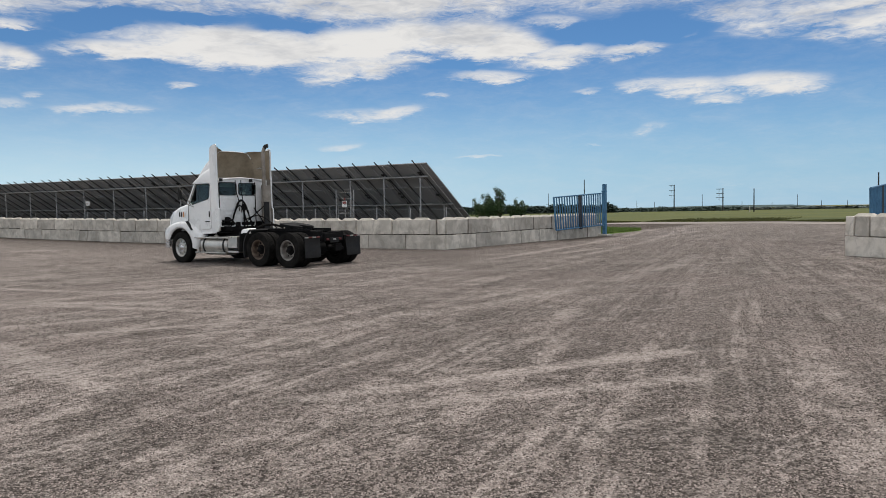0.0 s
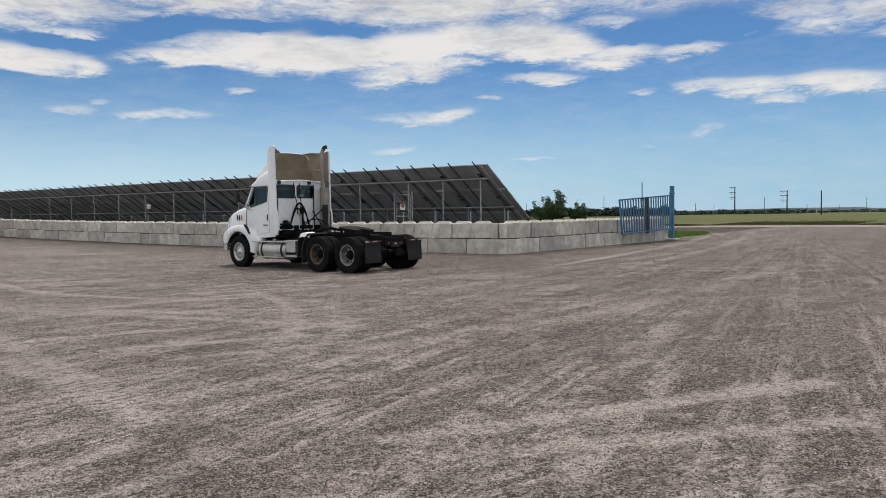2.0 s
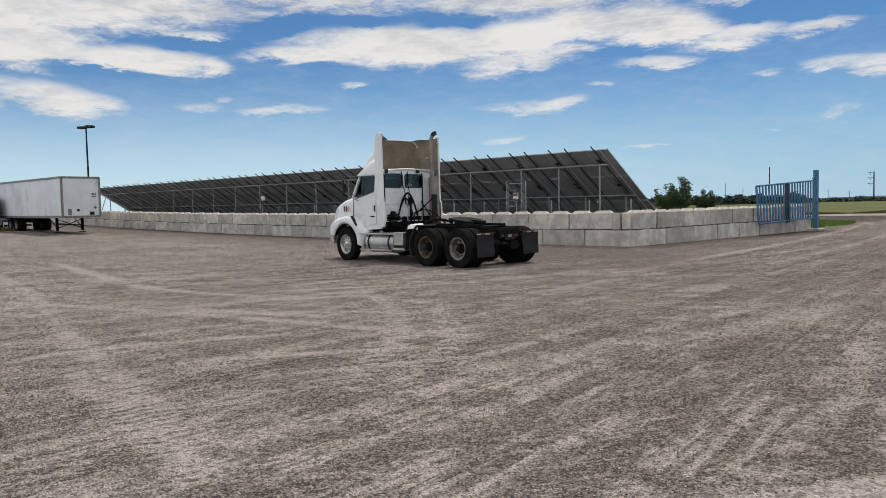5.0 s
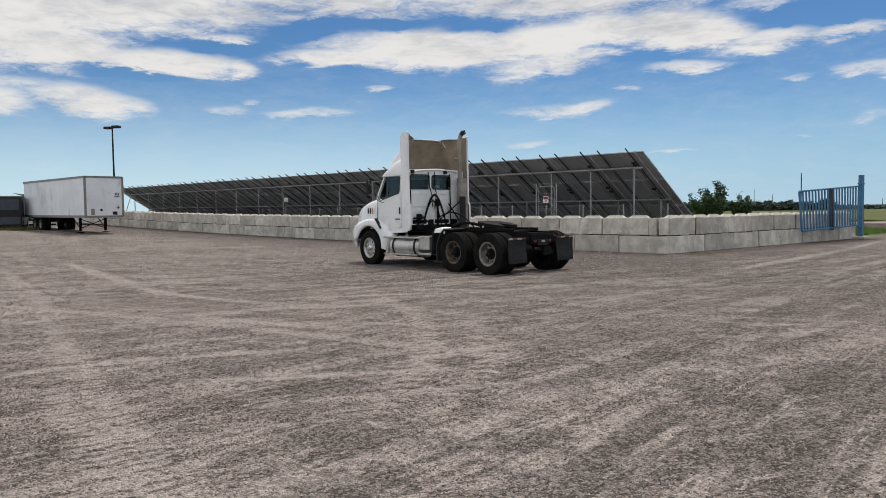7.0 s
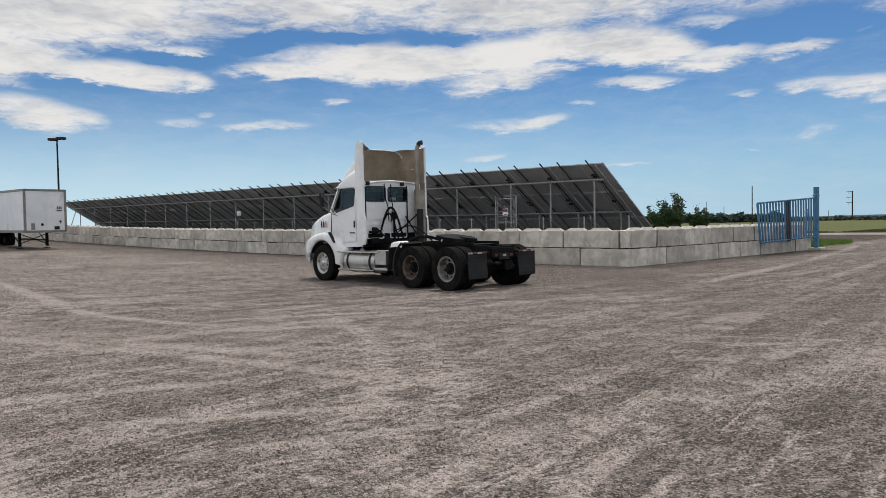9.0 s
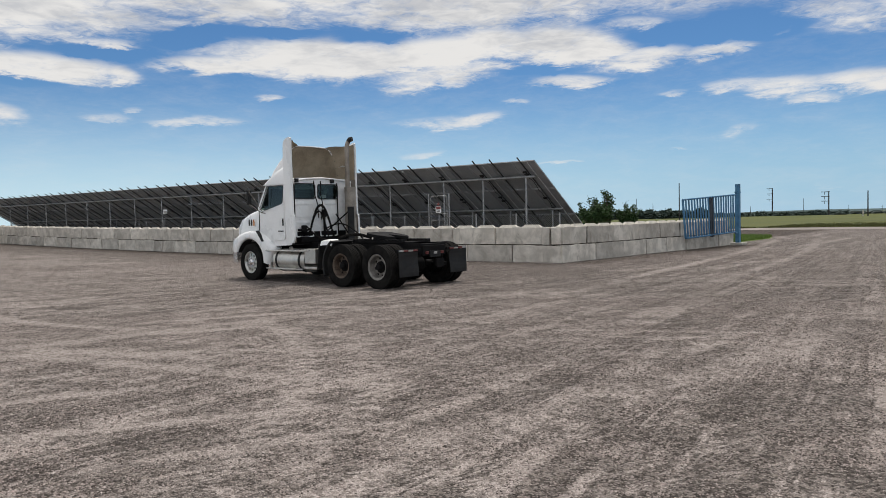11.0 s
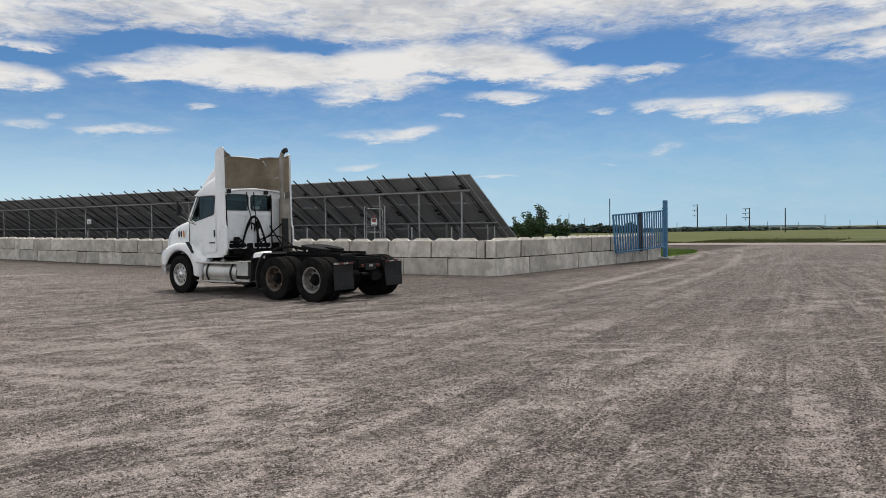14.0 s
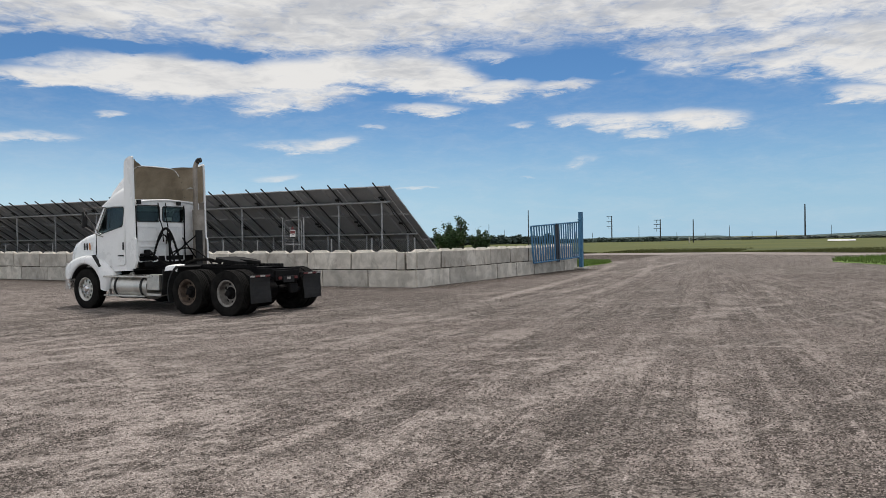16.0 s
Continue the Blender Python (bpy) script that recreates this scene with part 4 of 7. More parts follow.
def wheel(x, y, side, tyre, rim, hub, label):
    """side 1: outer face to the truck's left."""
    w = new("wheel", tyre)
    w.parent = TRUCK
    w.matrix_basis = pose(x, y, R_TYRE - 0.012, 0, random.uniform(0, 30), 0 if side > 0 else 180)
    tagged(w, label)
    for n, me in (("rim", rim), ("hub", hub), ("brake_drum", DRUM)):
        if me:
            o = new(n, me)
            o.parent = w


for s in (1, -1):
    wheel(0.0, s * 1.06, s, TYRE_F, RIM_F, HUB_F, "front wheel with aluminium rim")
    for x, rim, lab in ((-3.66, RIM_R1, "rear wheel with rusty rim"), (-4.88, RIM_R2, "rear wheel with grey steel rim")):
        wheel(x, s * 1.075, s, TYRE_R, rim, HUB_R, lab)
        wheel(x, s * 0.775, s, TYRE_R, RIM_IN, None, "inner dual wheel")


def tpart(name, bm, mat, label="", smooth=False):
    return part(name, bm, mat, TRUCK, label, smooth)


# chassis
for s in (1, -1):
    bm = bmesh.new()
    y = s * 0.42
    box(bm, -5.45, y - 0.012, 0.72, 0.55, y + 0.012, 0.98)
    box(bm, -5.45, min(y, y - s * 0.075), 0.968, 0.55, max(y, y - s * 0.075), 0.98)
    box(bm, -5.45, min(y, y - s * 0.075), 0.72, 0.55, max(y, y - s * 0.075), 0.732)
    for k in range(22):
        x = -5.3 + 0.15 * k
        tube(bm, [(x, y + s * 0.012, 0.93), (x, y + s * 0.028, 0.93)], 0.014, 6)
        tube(bm, [(x, y + s * 0.012, 0.78), (x, y + s * 0.028, 0.78)], 0.014, 6)
    tpart("frame_rail", bm, BLACK, "black steel frame rail")
for x in (0.4, -1.0, -2.3, -3.1, -4.27, -5.4):
    bm = bmesh.new()
    box(bm, x - 0.06, -0.42, 0.74, x + 0.06, 0.42, 0.96, 0.01)
    tpart("crossmember", bm, BLACK)
bm = bmesh.new()
box(bm, -5.5, -0.36, 0.70, -5.44, 0.36, 0.92, 0.01)
box(bm, -5.53, -0.30, 0.42, -5.46, -0.05, 0.62, 0.01)
tpart("rear_crossmember", bm, BLACK, "rear end plate between the rails")
for x in (-3.66, -4.88):
    bm = bmesh.new()
    tube(bm, [(x, -0.95, 0.48), (x, -0.3, 0.48)], 0.085, 12)
    tube(bm, [(x, 0.3, 0.48), (x, 0.95, 0.48)], 0.085, 12)
    lathe(bm, [(-0.2, 0.1), (-0.14, 0.2), (0.14, 0.2), (0.2, 0.1)], (x, 0, 0.48), 20)
    tpart("drive_axle", bm, BLACK, "", True)
for s in (1, -1):
    for x in (-3.66, -4.88):
        bm = bmesh.new()
        lathe(bm, [(-0.001, 0.001), (-0.001, 0.11), (0.0, 0.11), (0.0, 0.001)], (0, 0, 0), 16, False)
        for v in bm.verts:
            v.co = Vector((x - 0.28 + v.co.x, s * 0.5 + v.co.z, 0.62 + v.co.y))
        tube(bm, [(x - 0.28, s * 0.5, 0.5), (x - 0.28, s * 0.5, 0.74)], 0.11, 16)
        tpart("air_spring", bm, RUBBER, "rubber suspension bellows", True)
        bm = bmesh.new()
        box(bm, x - 0.5, s * 0.5 - 0.05, 0.44, x + 0.45, s * 0.5 + 0.05, 0.52, 0.015)
        tpart("suspension_arm", bm, BLACK)

# fifth wheel
bm = bmesh.new()
outline = [(-3.72, 0.40), (-3.56, 0.30), (-3.56, -0.30), (-3.72, -0.40), (-4.2, -0.44), (-4.62, -0.34), (-4.78, -0.20), (-4.3, -0.06), (-4.16, 0.0), (-4.3, 0.06), (-4.78, 0.20), (-4.62, 0.34), (-4.2, 0.44)]
plate(bm, [(-3.60 + (x + 3.56) * 0.72, y) for x, y in outline], [], 0.07, lambda u, v, w: (u, v, 1.10 + w + 0.13 * (u + 4.0)))
tpart("fifth_wheel_plate", bm, BLACK, "greasy black fifth wheel coupling plate with a slot")
for s in (1, -1):
    bm = bmesh.new()
    loft(bm, [[(-3.85, s * 0.36 + d, 0.98), (-4.3, s * 0.36 + d, 0.98), (-4.16, s * 0.36 + d, 1.09), (-3.97, s * 0.36 + d, 1.12)] for d in (-0.05, 0.05)])
    tpart("fifth_wheel_bracket", bm, BLACK)
bm = bmesh.new()
for x in (-3.5, -4.7):
    box(bm, x - 0.25, -0.44, 0.98, x + 0.25, 0.44, 1.0)
for s in (1, -1):
    box(bm, -4.95, s * 0.42 - 0.05, 0.98, -3.3, s * 0.42 + 0.05, 1.03, 0.005)
    for k in range(14):
        x = -4.9 + 0.12 * k
        box(bm, x - 0.03, s * 0.42 - 0.06, 1.03, x + 0.03, s * 0.42 + 0.06, 1.055)
tpart("slider_rail", bm, BLACK, "toothed fifth wheel slide rail")

# mud flaps and lamps
for s in (1, -1):
    bm = bmesh.new()
    rings = []
    for k in range(7):
        z = 0.80 - 0.53 * k / 6
        b = 0.02 * math.sin(k * 0.9)
        rings.append([(-5.50 + b, s * 0.52, z), (-5.50 + b * 0.4, s * 1.10, z), (-5.488 + b * 0.4, s * 1.10, z), (-5.488 + b, s * 0.52, z)])
    loft(bm, rings)
    tpart("mud_flap", bm, PLASTIC, "black rubber mud flap")
    bm = bmesh.new()
    box(bm, -5.49, min(s * 0.43, s * 1.12), 0.80, -5.44, max(s * 0.43, s * 1.12), 0.86, 0.008)
    hanger = tpart("flap_hanger", bm, BLACK)
    for k in range(4):
        y0 = s * (0.53 + k * 0.145)
        bm = bmesh.new()
        box(bm, -5.505, min(y0, y0 + s * 0.135), 0.812, -5.49, max(y0, y0 + s * 0.135), 0.848, 0.004)
        part("reflector", bm, (REDREF, WHITEREF)[k % 2], hanger, ("red reflector", "white reflector")[k % 2])
    bm = bmesh.new()
    box(bm, -5.53, min(s * 0.20, s * 0.29), 0.73, -5.5, max(s * 0.20, s * 0.29), 0.79, 0.012)
    tpart("tail_light", bm, REDREF, "dull red tail light, unlit")
bm = bmesh.new()
box(bm, -5.53, -0.18, 0.66, -5.5, 0.16, 0.80, 0.006)
tpart("plate_holder", bm, PLASTIC)
bm = bmesh.new()
box(bm, -5.537, -0.06, 0.73, -5.532, 0.05, 0.78)
tpart("number_plate", bm, WHITEREF, "plain pale number plate")

# cab shell
SIDE = [(-0.28, 1.06), (-0.18, 1.90), (-0.52, 2.50), (-0.68, 2.57), (-1.57, 2.58), (-1.57, 0.93), (-0.74, 0.90), (-0.62, 1.0)]
WINDOW = [(-0.31, 1.87), (-0.45, 1.81), (-0.74, 1.87), (-1.25, 1.98), (-1.29, 2.04), (-1.31, 2.38), (-1.27, 2.43), (-0.61, 2.43)]
DOOR = [(-0.33, 1.08), (-0.25, 1.84), (-0.57, 2.475), (-1.36, 2.48), (-1.37, 1.10), (-1.30, 1.06), (-0.70, 1.03)]
for s in (1, -1):
    bm = bmesh.new()
    plate(bm, SIDE, [WINDOW], 0.04, lambda u, v, w: (u, s * (0.985 + w - 0.06 * max(0.0, v - 1.9)), v))
    tpart("cab_side", bm, WHITE)
    bm = bmesh.new()
    plate(bm, DOOR, [WINDOW], 0.022, lambda u, v, w: (u, s * (1.026 + w - 0.06 * max(0.0, v - 1.9)), v))
    door = tpart("door", bm, WHITE, "white cab door with a quarter window")
    bm = bmesh.new()
    plate(bm, WINDOW, [], 0.006, lambda u, v, w: (u, s * (1.01 + w - 0.06 * max(0.0, v - 1.9)), v))
    part("pane", bm, GLASS, door, "dark tinted glass").visible_shadow = False
    bm = bmesh.new()
    grown = [(u * 1.0 + (0.012 if u > -0.8 else -0.012), v + (0.012 if v > 2.1 else -0.012)) for u, v in WINDOW]
    plate(bm, grown, [WINDOW], 0.008, lambda u, v, w: (u, s * (1.049 + w - 0.06 * max(0.0, v - 1.9)), v))
    box(bm, -0.70, min(s * 1.035, s * 1.045), 1.86, -0.685, max(s * 1.035, s * 1.045), 2.43)
    part("window_seal", bm, PLASTIC, door, "black rubber window seal")
    bm = bmesh.new()
    box(bm, -1.33, min(s * 1.05, s * 1.075), 1.42, -1.30, max(s * 1.05, s * 1.075), 1.60, 0.006)
    part("door_handle", bm, PLASTIC, door, "black upright door handle")
    bm = bmesh.new()
    box(bm, -1.31, min(s * 1.048, s * 1.056), 1.27, -1.10, max(s * 1.048, s * 1.056), 1.30)
    part("badge", bm, PLASTIC, door, "small dark maker's badge")
    bm = bmesh.new()
    tube(bm, [(-1.39, s * 1.03, 2.28), (-1.42, s * 1.085, 2.22), (-1.40, s * 1.085, 1.55), (-1.37, s * 1.03, 1.45)], 0.014, 8)
    tpart("grab_handle", bm, WHITE, "white tubular grab handle", True)
REAR_L, REAR_R = rounded(0.24, 2.10, 0.87, 2.465, 0.07), rounded(-0.50, 2.10, 0.14, 2.455, 0.07)
bm = bmesh.new()
plate(bm, [(0.985, 1.26), (0.985, 2.30), (0.94, 2.50), (0.82, 2.575), (-0.82, 2.575), (-0.94, 2.50), (-0.985, 2.30), (-0.985, 1.26)], [REAR_L, REAR_R], 0.04, lambda u, v, w: (-1.575 + w, u, v))
rear = tpart("cab_rear_wall", bm, WHITE, "white rear cab wall, streaked with dirt")
for hole in (REAR_L, REAR_R):
    bm = bmesh.new()
    plate(bm, hole, [], 0.006, lambda u, v, w: (-1.56 + w, u, v))
    part("pane", bm, GLASS, rear, "dark tinted rear window").visible_shadow = False
    bm = bmesh.new()
    cu = sum(u for u, v in hole) / len(hole)
    cv = sum(v for u, v in hole) / len(hole)
    plate(bm, [(cu + (u - cu) * 1.06, cv + (v - cv) * 1.12) for u, v in hole], [hole], 0.014, lambda u, v, w: (-1.574 - w, u, v))
    part("window_seal", bm, PLASTIC, rear, "black rubber window seal")
for u0, v0, u1, v1 in ((0.30, 1.62, 0.86, 1.98), (-0.48, 1.62, 0.10, 1.98), (0.30, 1.12, 0.86, 1.5), (-0.48, 1.12, 0.10, 1.5)):
    bm = bmesh.new()
    plate(bm, rounded(u0, v0, u1, v1, 0.05), [rounded(u0 + 0.028, v0 + 0.028, u1 - 0.028, v1 - 0.028, 0.035)], 0.016, lambda u, v, w: (-1.574 - w, u, v))
    part("panel_rib", bm, WHITE, rear)
bm = bmesh.new()
rows = []
for x, z in ((-0.50, 2.49), (-0.70, 2.585), (-1.1, 2.62), (-1.58, 2.61)):
    rows.append([(x, -0.97, z - 0.06), (x, -0.85, z), (x, 0.0, z + 0.03), (x, 0.85, z), (x, 0.97, z - 0.06), (x, 0.95, z - 0.1), (x, -0.95, z - 0.1)])
loft(bm, rows)
tpart("cab_roof", bm, WHITE, "", True)
bm = bmesh.new()
tube(bm, [(-1.6, 0.96, 2.53), (-1.6, 0.5, 2.60), (-1.6, 0.0, 2.625), (-1.6, -0.5, 2.60), (-1.6, -0.95, 2.53)], 0.022, 8)
tpart("drip_rail", bm, WHITE, "", True)
bm = bmesh.new()
box(bm, -1.55, -0.97, 0.93, -0.4, 0.97, 1.0)
box(bm, -0.36, -0.97, 0.93, -0.30, 0.97, 1.86)
tpart("cab_floor", bm, PLASTIC)
bm = bmesh.new()
loft(bm, [[(-0.20, -0.95, 1.89), (-0.16, 0.0, 1.92), (-0.20, 0.95, 1.89), (-0.21, 0.95, 1.88), (-0.175, 0.0, 1.905), (-0.21, -0.95, 1.88)], [(-0.52, -0.92, 2.50), (-0.48, 0.0, 2.53), (-0.52, 0.92, 2.50), (-0.53, 0.92, 2.49), (-0.495, 0.0, 2.515), (-0.53, -0.92, 2.49)]])
tpart("windscreen", bm, GLASS, "tinted windscreen").visible_shadow = False
for s in (1, -1):
    bm = bmesh.new()
    box(bm, -1.25, s * 0.5 - 0.26, 1.35, -0.75, s * 0.5 + 0.26, 1.48, 0.04)
    loft(bm, [[(-1.3, s * 0.5 - w, z), (-1.3, s * 0.5 + w, z), (-1.18, s * 0.5 + w, z), (-1.18, s * 0.5 - w, z)] for z, w in ((1.45, 0.25), (1.95, 0.25), (2.05, 0.2), (2.08, 0.13), (2.24, 0.12))])
    tpart("cab_seat", bm, SEAT, "dark high-backed cab seat")
bm = bmesh.new()
pts = [(-0.62 + 0.09 * math.sin(a), 0.5 + 0.21 * math.cos(a), 1.83 + 0.19 * math.sin(a)) for a in (2 * math.pi * k / 24 for k in range(25))]
tube(bm, pts, 0.014, 6)
tube(bm, [(-0.62, 0.5, 1.83), (-0.42, 0.5, 1.6)], 0.03, 8)
tube(bm, [(-0.62, 0.3, 1.83), (-0.62, 0.7, 1.83)], 0.012, 6)
tpart("steering_wheel", bm, PLASTIC)
bm = bmesh.new()
box(bm, -1.555, -0.14, 2.12, -1.55, 0.06, 2.2)
tpart("window_note", bm, PAPER, "white notice stuck inside the rear window")

# hood and fenders
bm = bmesh.new()
rows = []
for x, top, w, low in ((1.30, 1.16, 0.60, 0.86), (1.27, 1.38, 0.68, 0.84), (1.17, 1.55, 0.75, 0.84), (0.96, 1.675, 0.815, 0.9), (0.60, 1.79, 0.865, 1.0), (0.15, 1.875, 0.92, 1.0), (-0.10, 1.905, 0.955, 1.0), (-0.26, 1.925, 0.99, 1.0)):
    half = [(0.0, top + 0.025), (w * 0.4, top + 0.018), (w * 0.7, top - 0.002), (w * 0.87, top - 0.04), (w * 0.965, top - 0.10), (w + 0.005, top - 0.19), (w + 0.02, (top + low) / 2 + 0.06), (w + 0.03, low + 0.1), (w + 0.03, low)]
    rows.append([(x, y, z) for y, z in half] + [(x, -y, z) for y, z in half[:0:-1]])
loft(bm, rows)
bmesh.ops.subdivide_edges(bm, edges=bm.edges[:], cuts=1, smooth=0.5, use_grid_fill=True)
tpart("hood", bm, WHITE, "sloped white hood with flared fenders", True)
SKIRT = [(0.92, 0.72), (0.97, 0.92), (0.90, 1.07), (0.62, 1.21), (0.2, 1.30), (-0.2, 1.31), (-0.48, 1.22), (-0.72, 1.07), (-0.95, 0.88), (-0.98, 0.80), (-0.86, 0.64), (-0.76, 0.43)]


def softened(pts, rounds=2):
    """The same line with its corners cut round."""
    for _ in range(rounds):
        out = [pts[0]]
        for a, b in zip(pts, pts[1:]):
            out += [(a[0] * 0.78 + b[0] * 0.22, a[1] * 0.78 + b[1] * 0.22), (a[0] * 0.22 + b[0] * 0.78, a[1] * 0.22 + b[1] * 0.78)]
        pts = out + [pts[-1]]
    return pts


def even(pts, n):
    """n places at equal steps along a line."""
    run = [0.0]
    for a, b in zip(pts, pts[1:]):
        run.append(run[-1] + math.hypot(b[0] - a[0], b[1] - a[1]))
    out = []
    for k in range(n):
        d = run[-1] * k / (n - 1)
        i = max(j for j in range(len(pts) - 1) if run[j] <= d + 1e-9)
        q = min(1.0, (d - run[i]) / max(1e-9, run[i + 1] - run[i]))
        out.append((pts[i][0] + (pts[i + 1][0] - pts[i][0]) * q, pts[i][1] + (pts[i + 1][1] - pts[i][1]) * q))
    return out


ARCH = [(0.07 + 0.64 * math.cos(radians(q)), 0.45 + 0.64 * math.sin(radians(q))) for q in range(26, 182, 6)]
for s in (1, -1):
    bm = bmesh.new()
    rings = []
    for (ax, az), (ox, oz) in zip(even(ARCH, 36), even(softened(SKIRT), 36)):
        ring = []
        for q, y in ((0.0, 0.80), (0.0, 1.15), (0.10, 1.178), (0.22, 1.185), (0.55, 1.175), (0.8, 1.15), (0.95, 1.10), (1.0, 1.03), (1.0, 0.86)):
            ring.append((ax + (ox - ax) * q, s * y, az + (oz - az) * q))
        rings.append(ring)
    loft(bm, rings)
    fender = tpart("fender", bm, WHITE, "white front fender with a wide wheel arch", True)
    bm = bmesh.new()
    loft(bm, [[(0.07 + (x - 0.07) * q, s * y, 0.45 + (z - 0.45) * q) for q, y in ((0.985, 1.14), (0.985, 0.55), (0.965, 0.55), (0.965, 1.14))] for x, z in ARCH])
    part("wheel_well", bm, PLASTIC, fender, "black wheel well liner", True)
    bm = bmesh.new()
    loft(bm, [[(x, s * y, z) for x, z in ((-0.30, 1.30), (-0.34, 1.31), (-0.60, 1.04), (-0.56, 1.02))] for y in (1.12, 1.20)])
    part("rubber_latch", bm, PLASTIC, fender, "black rubber hood latch strap")
    bm = bmesh.new()
    box(bm, 0.98, min(s * 0.70, s * 1.0), 0.90, 1.12, max(s * 0.70, s * 1.0), 1.10, 0.04)
    tpart("headlight", bm, WHITEREF, "clear headlight")
    bm = bmesh.new()
    plate(bm, rounded(0.045, 1.40, 0.475, 1.63, 0.05), [], 0.014, lambda u, v, w: (u, s * (0.968 - 0.125 * u + w - 0.05 * (v - 1.4)), v))
    vent = tpart("hood_vent", bm, WHITE)
    for k, (mat, lab) in enumerate(((AMBER, "amber side marker lamp"), (PLASTIC, "dark vent slot"), (PLASTIC, "dark vent slot"))):
        bm = bmesh.new()
        x = 0.085 + 0.128 * k
        hole = [(x, 1.43), (x + 0.06, 1.43), (x + 0.085, 1.49), (x + 0.085, 1.57), (x + 0.06, 1.605), (x + 0.025, 1.59), (x, 1.52)]
        plate(bm, hole, [], 0.02, lambda u, v, w: (u, s * (0.97 - 0.125 * u + w - 0.05 * (v - 1.4)), v))
        part("slot", bm, mat, vent, lab)
bm = bmesh.new()
loft(bm, [[(f, y, 0.45), (f, y, 0.72), (f - 0.03, y, 0.76), (f - 0.2, y, 0.76), (f - 0.2, y, 0.45)] for y, f in ((-1.17, 0.84), (-1.08, 0.97), (-0.9, 1.1), (-0.6, 1.24), (0.0, 1.33), (0.6, 1.24), (0.9, 1.1), (1.08, 0.97), (1.17, 0.84))])
tpart("bumper", bm, CHROME, "bright steel front bumper")
bm = bmesh.new()
box(bm, 1.27, -0.46, 0.85, 1.315, 0.46, 1.17, 0.01)
for k in range(6):
    box(bm, 1.31, -0.44, 0.88 + k * 0.05, 1.325, 0.44, 0.90 + k * 0.05)
tpart("grille", bm, CHROME)

for s in (1, -1):
    bm = bmesh.new()
    tube(bm, [(-0.275, s * 1.035, 1.88), (-0.272, s * 1.05, 1.6), (-0.272, s * 1.06, 1.30)], 0.013, 6)
    tpart("cowl_seal", bm, PLASTIC, "black rubber seal behind the hood", True)

# roof fairing: an open-backed shell
def along(x, rows):
    """A height read off rows of (x, height), x falling."""
    for (x0, h0), (x1, h1) in zip(rows, rows[1:]):
        if x >= x1:
            return h0 + (h1 - h0) * min(1.0, max(0.0, (x0 - x) / (x0 - x1)))
    return rows[-1][1]


def fairing_top(x, y):
    """The fairing's skin: a tall middle hump between two lower shoulders."""
    hump = along(x, ((-0.38, 2.42), (-0.44, 2.66), (-0.50, 2.86), (-0.58, 3.04), (-0.72, 3.20), (-0.90, 3.35), (-1.05, 3.43), (-1.16, 3.475), (-1.45, 3.49)))
    side = along(x, ((-0.44, 2.42), (-0.50, 2.52), (-0.58, 2.62), (-0.70, 2.72), (-0.92, 2.86), (-1.15, 2.95), (-1.45, 3.03)))
    high = 2.46 + (hump - 2.46) * max(0.0, 1 - (abs(y) / 0.89) ** 5) ** 0.6
    low = 2.46 + (side - 2.46) * max(0.0, 1 - (abs(y) / 1.045) ** 9) ** 0.4
    return max(high, low, 2.46)


bm = bmesh.new()
xx = [-0.38 - 0.02 * k for k in range(40)]
yy = [-1.045, -1.042, -1.035, -1.02] + [-1.0 + 0.025 * k for k in range(81)] + [1.02, 1.035, 1.042, 1.045]
grid = [[bm.verts.new((x, y, fairing_top(x, y))) for y in yy] for x in xx]
for i in range(len(xx) - 1):
    for j in range(len(yy) - 1):
        bm.faces.new((grid[i][j], grid[i + 1][j], grid[i + 1][j + 1], grid[i][j + 1]))
for s in (1, -1):
    rim = [[bm.verts.new((x, s * y, 2.46 + (along(x, ((-1.15, 2.95), (-1.45, 3.03))) - 2.46) * max(0.0, 1 - (y / 1.045) ** 9) ** 0.4)) for y in (0.83, 0.88, 0.93, 0.96, 0.98, 1.0, 1.02, 1.035, 1.042, 1.045)] for x in (-1.16, -1.3, -1.45)]
    for a, b in zip(rim, rim[1:]):
        for j in range(len(a) - 1):
            bm.faces.new((a[j], a[j + 1], b[j + 1], b[j]))
tpart("roof_fairing", bm, WHITE, "white curved roof fairing, open at the back", True)


def mouth(scale, depth):
    """The hollow's rounded outline; depth 0 at its mouth, 1 at the shell's front."""
    half = [(0.86, 2.60), (0.83, 2.75), (0.79, 2.95), (0.74, 3.13), (0.69, 3.27), (0.62, 3.37), (0.52, 3.43), (0.40, 3.45), (0.2, 3.455), (0.0, 3.46)]
    ring = []
    for y, z in half + [(-y, z) for y, z in half[-2::-1]]:
        zz = 2.60 + (z - 2.60) * (0.5 + 0.5 * scale)
        ring.append((-1.165 + depth * (0.52 - 0.40 * ((zz - 2.6) / 0.85) ** 1.2), y * scale, zz))
    return ring


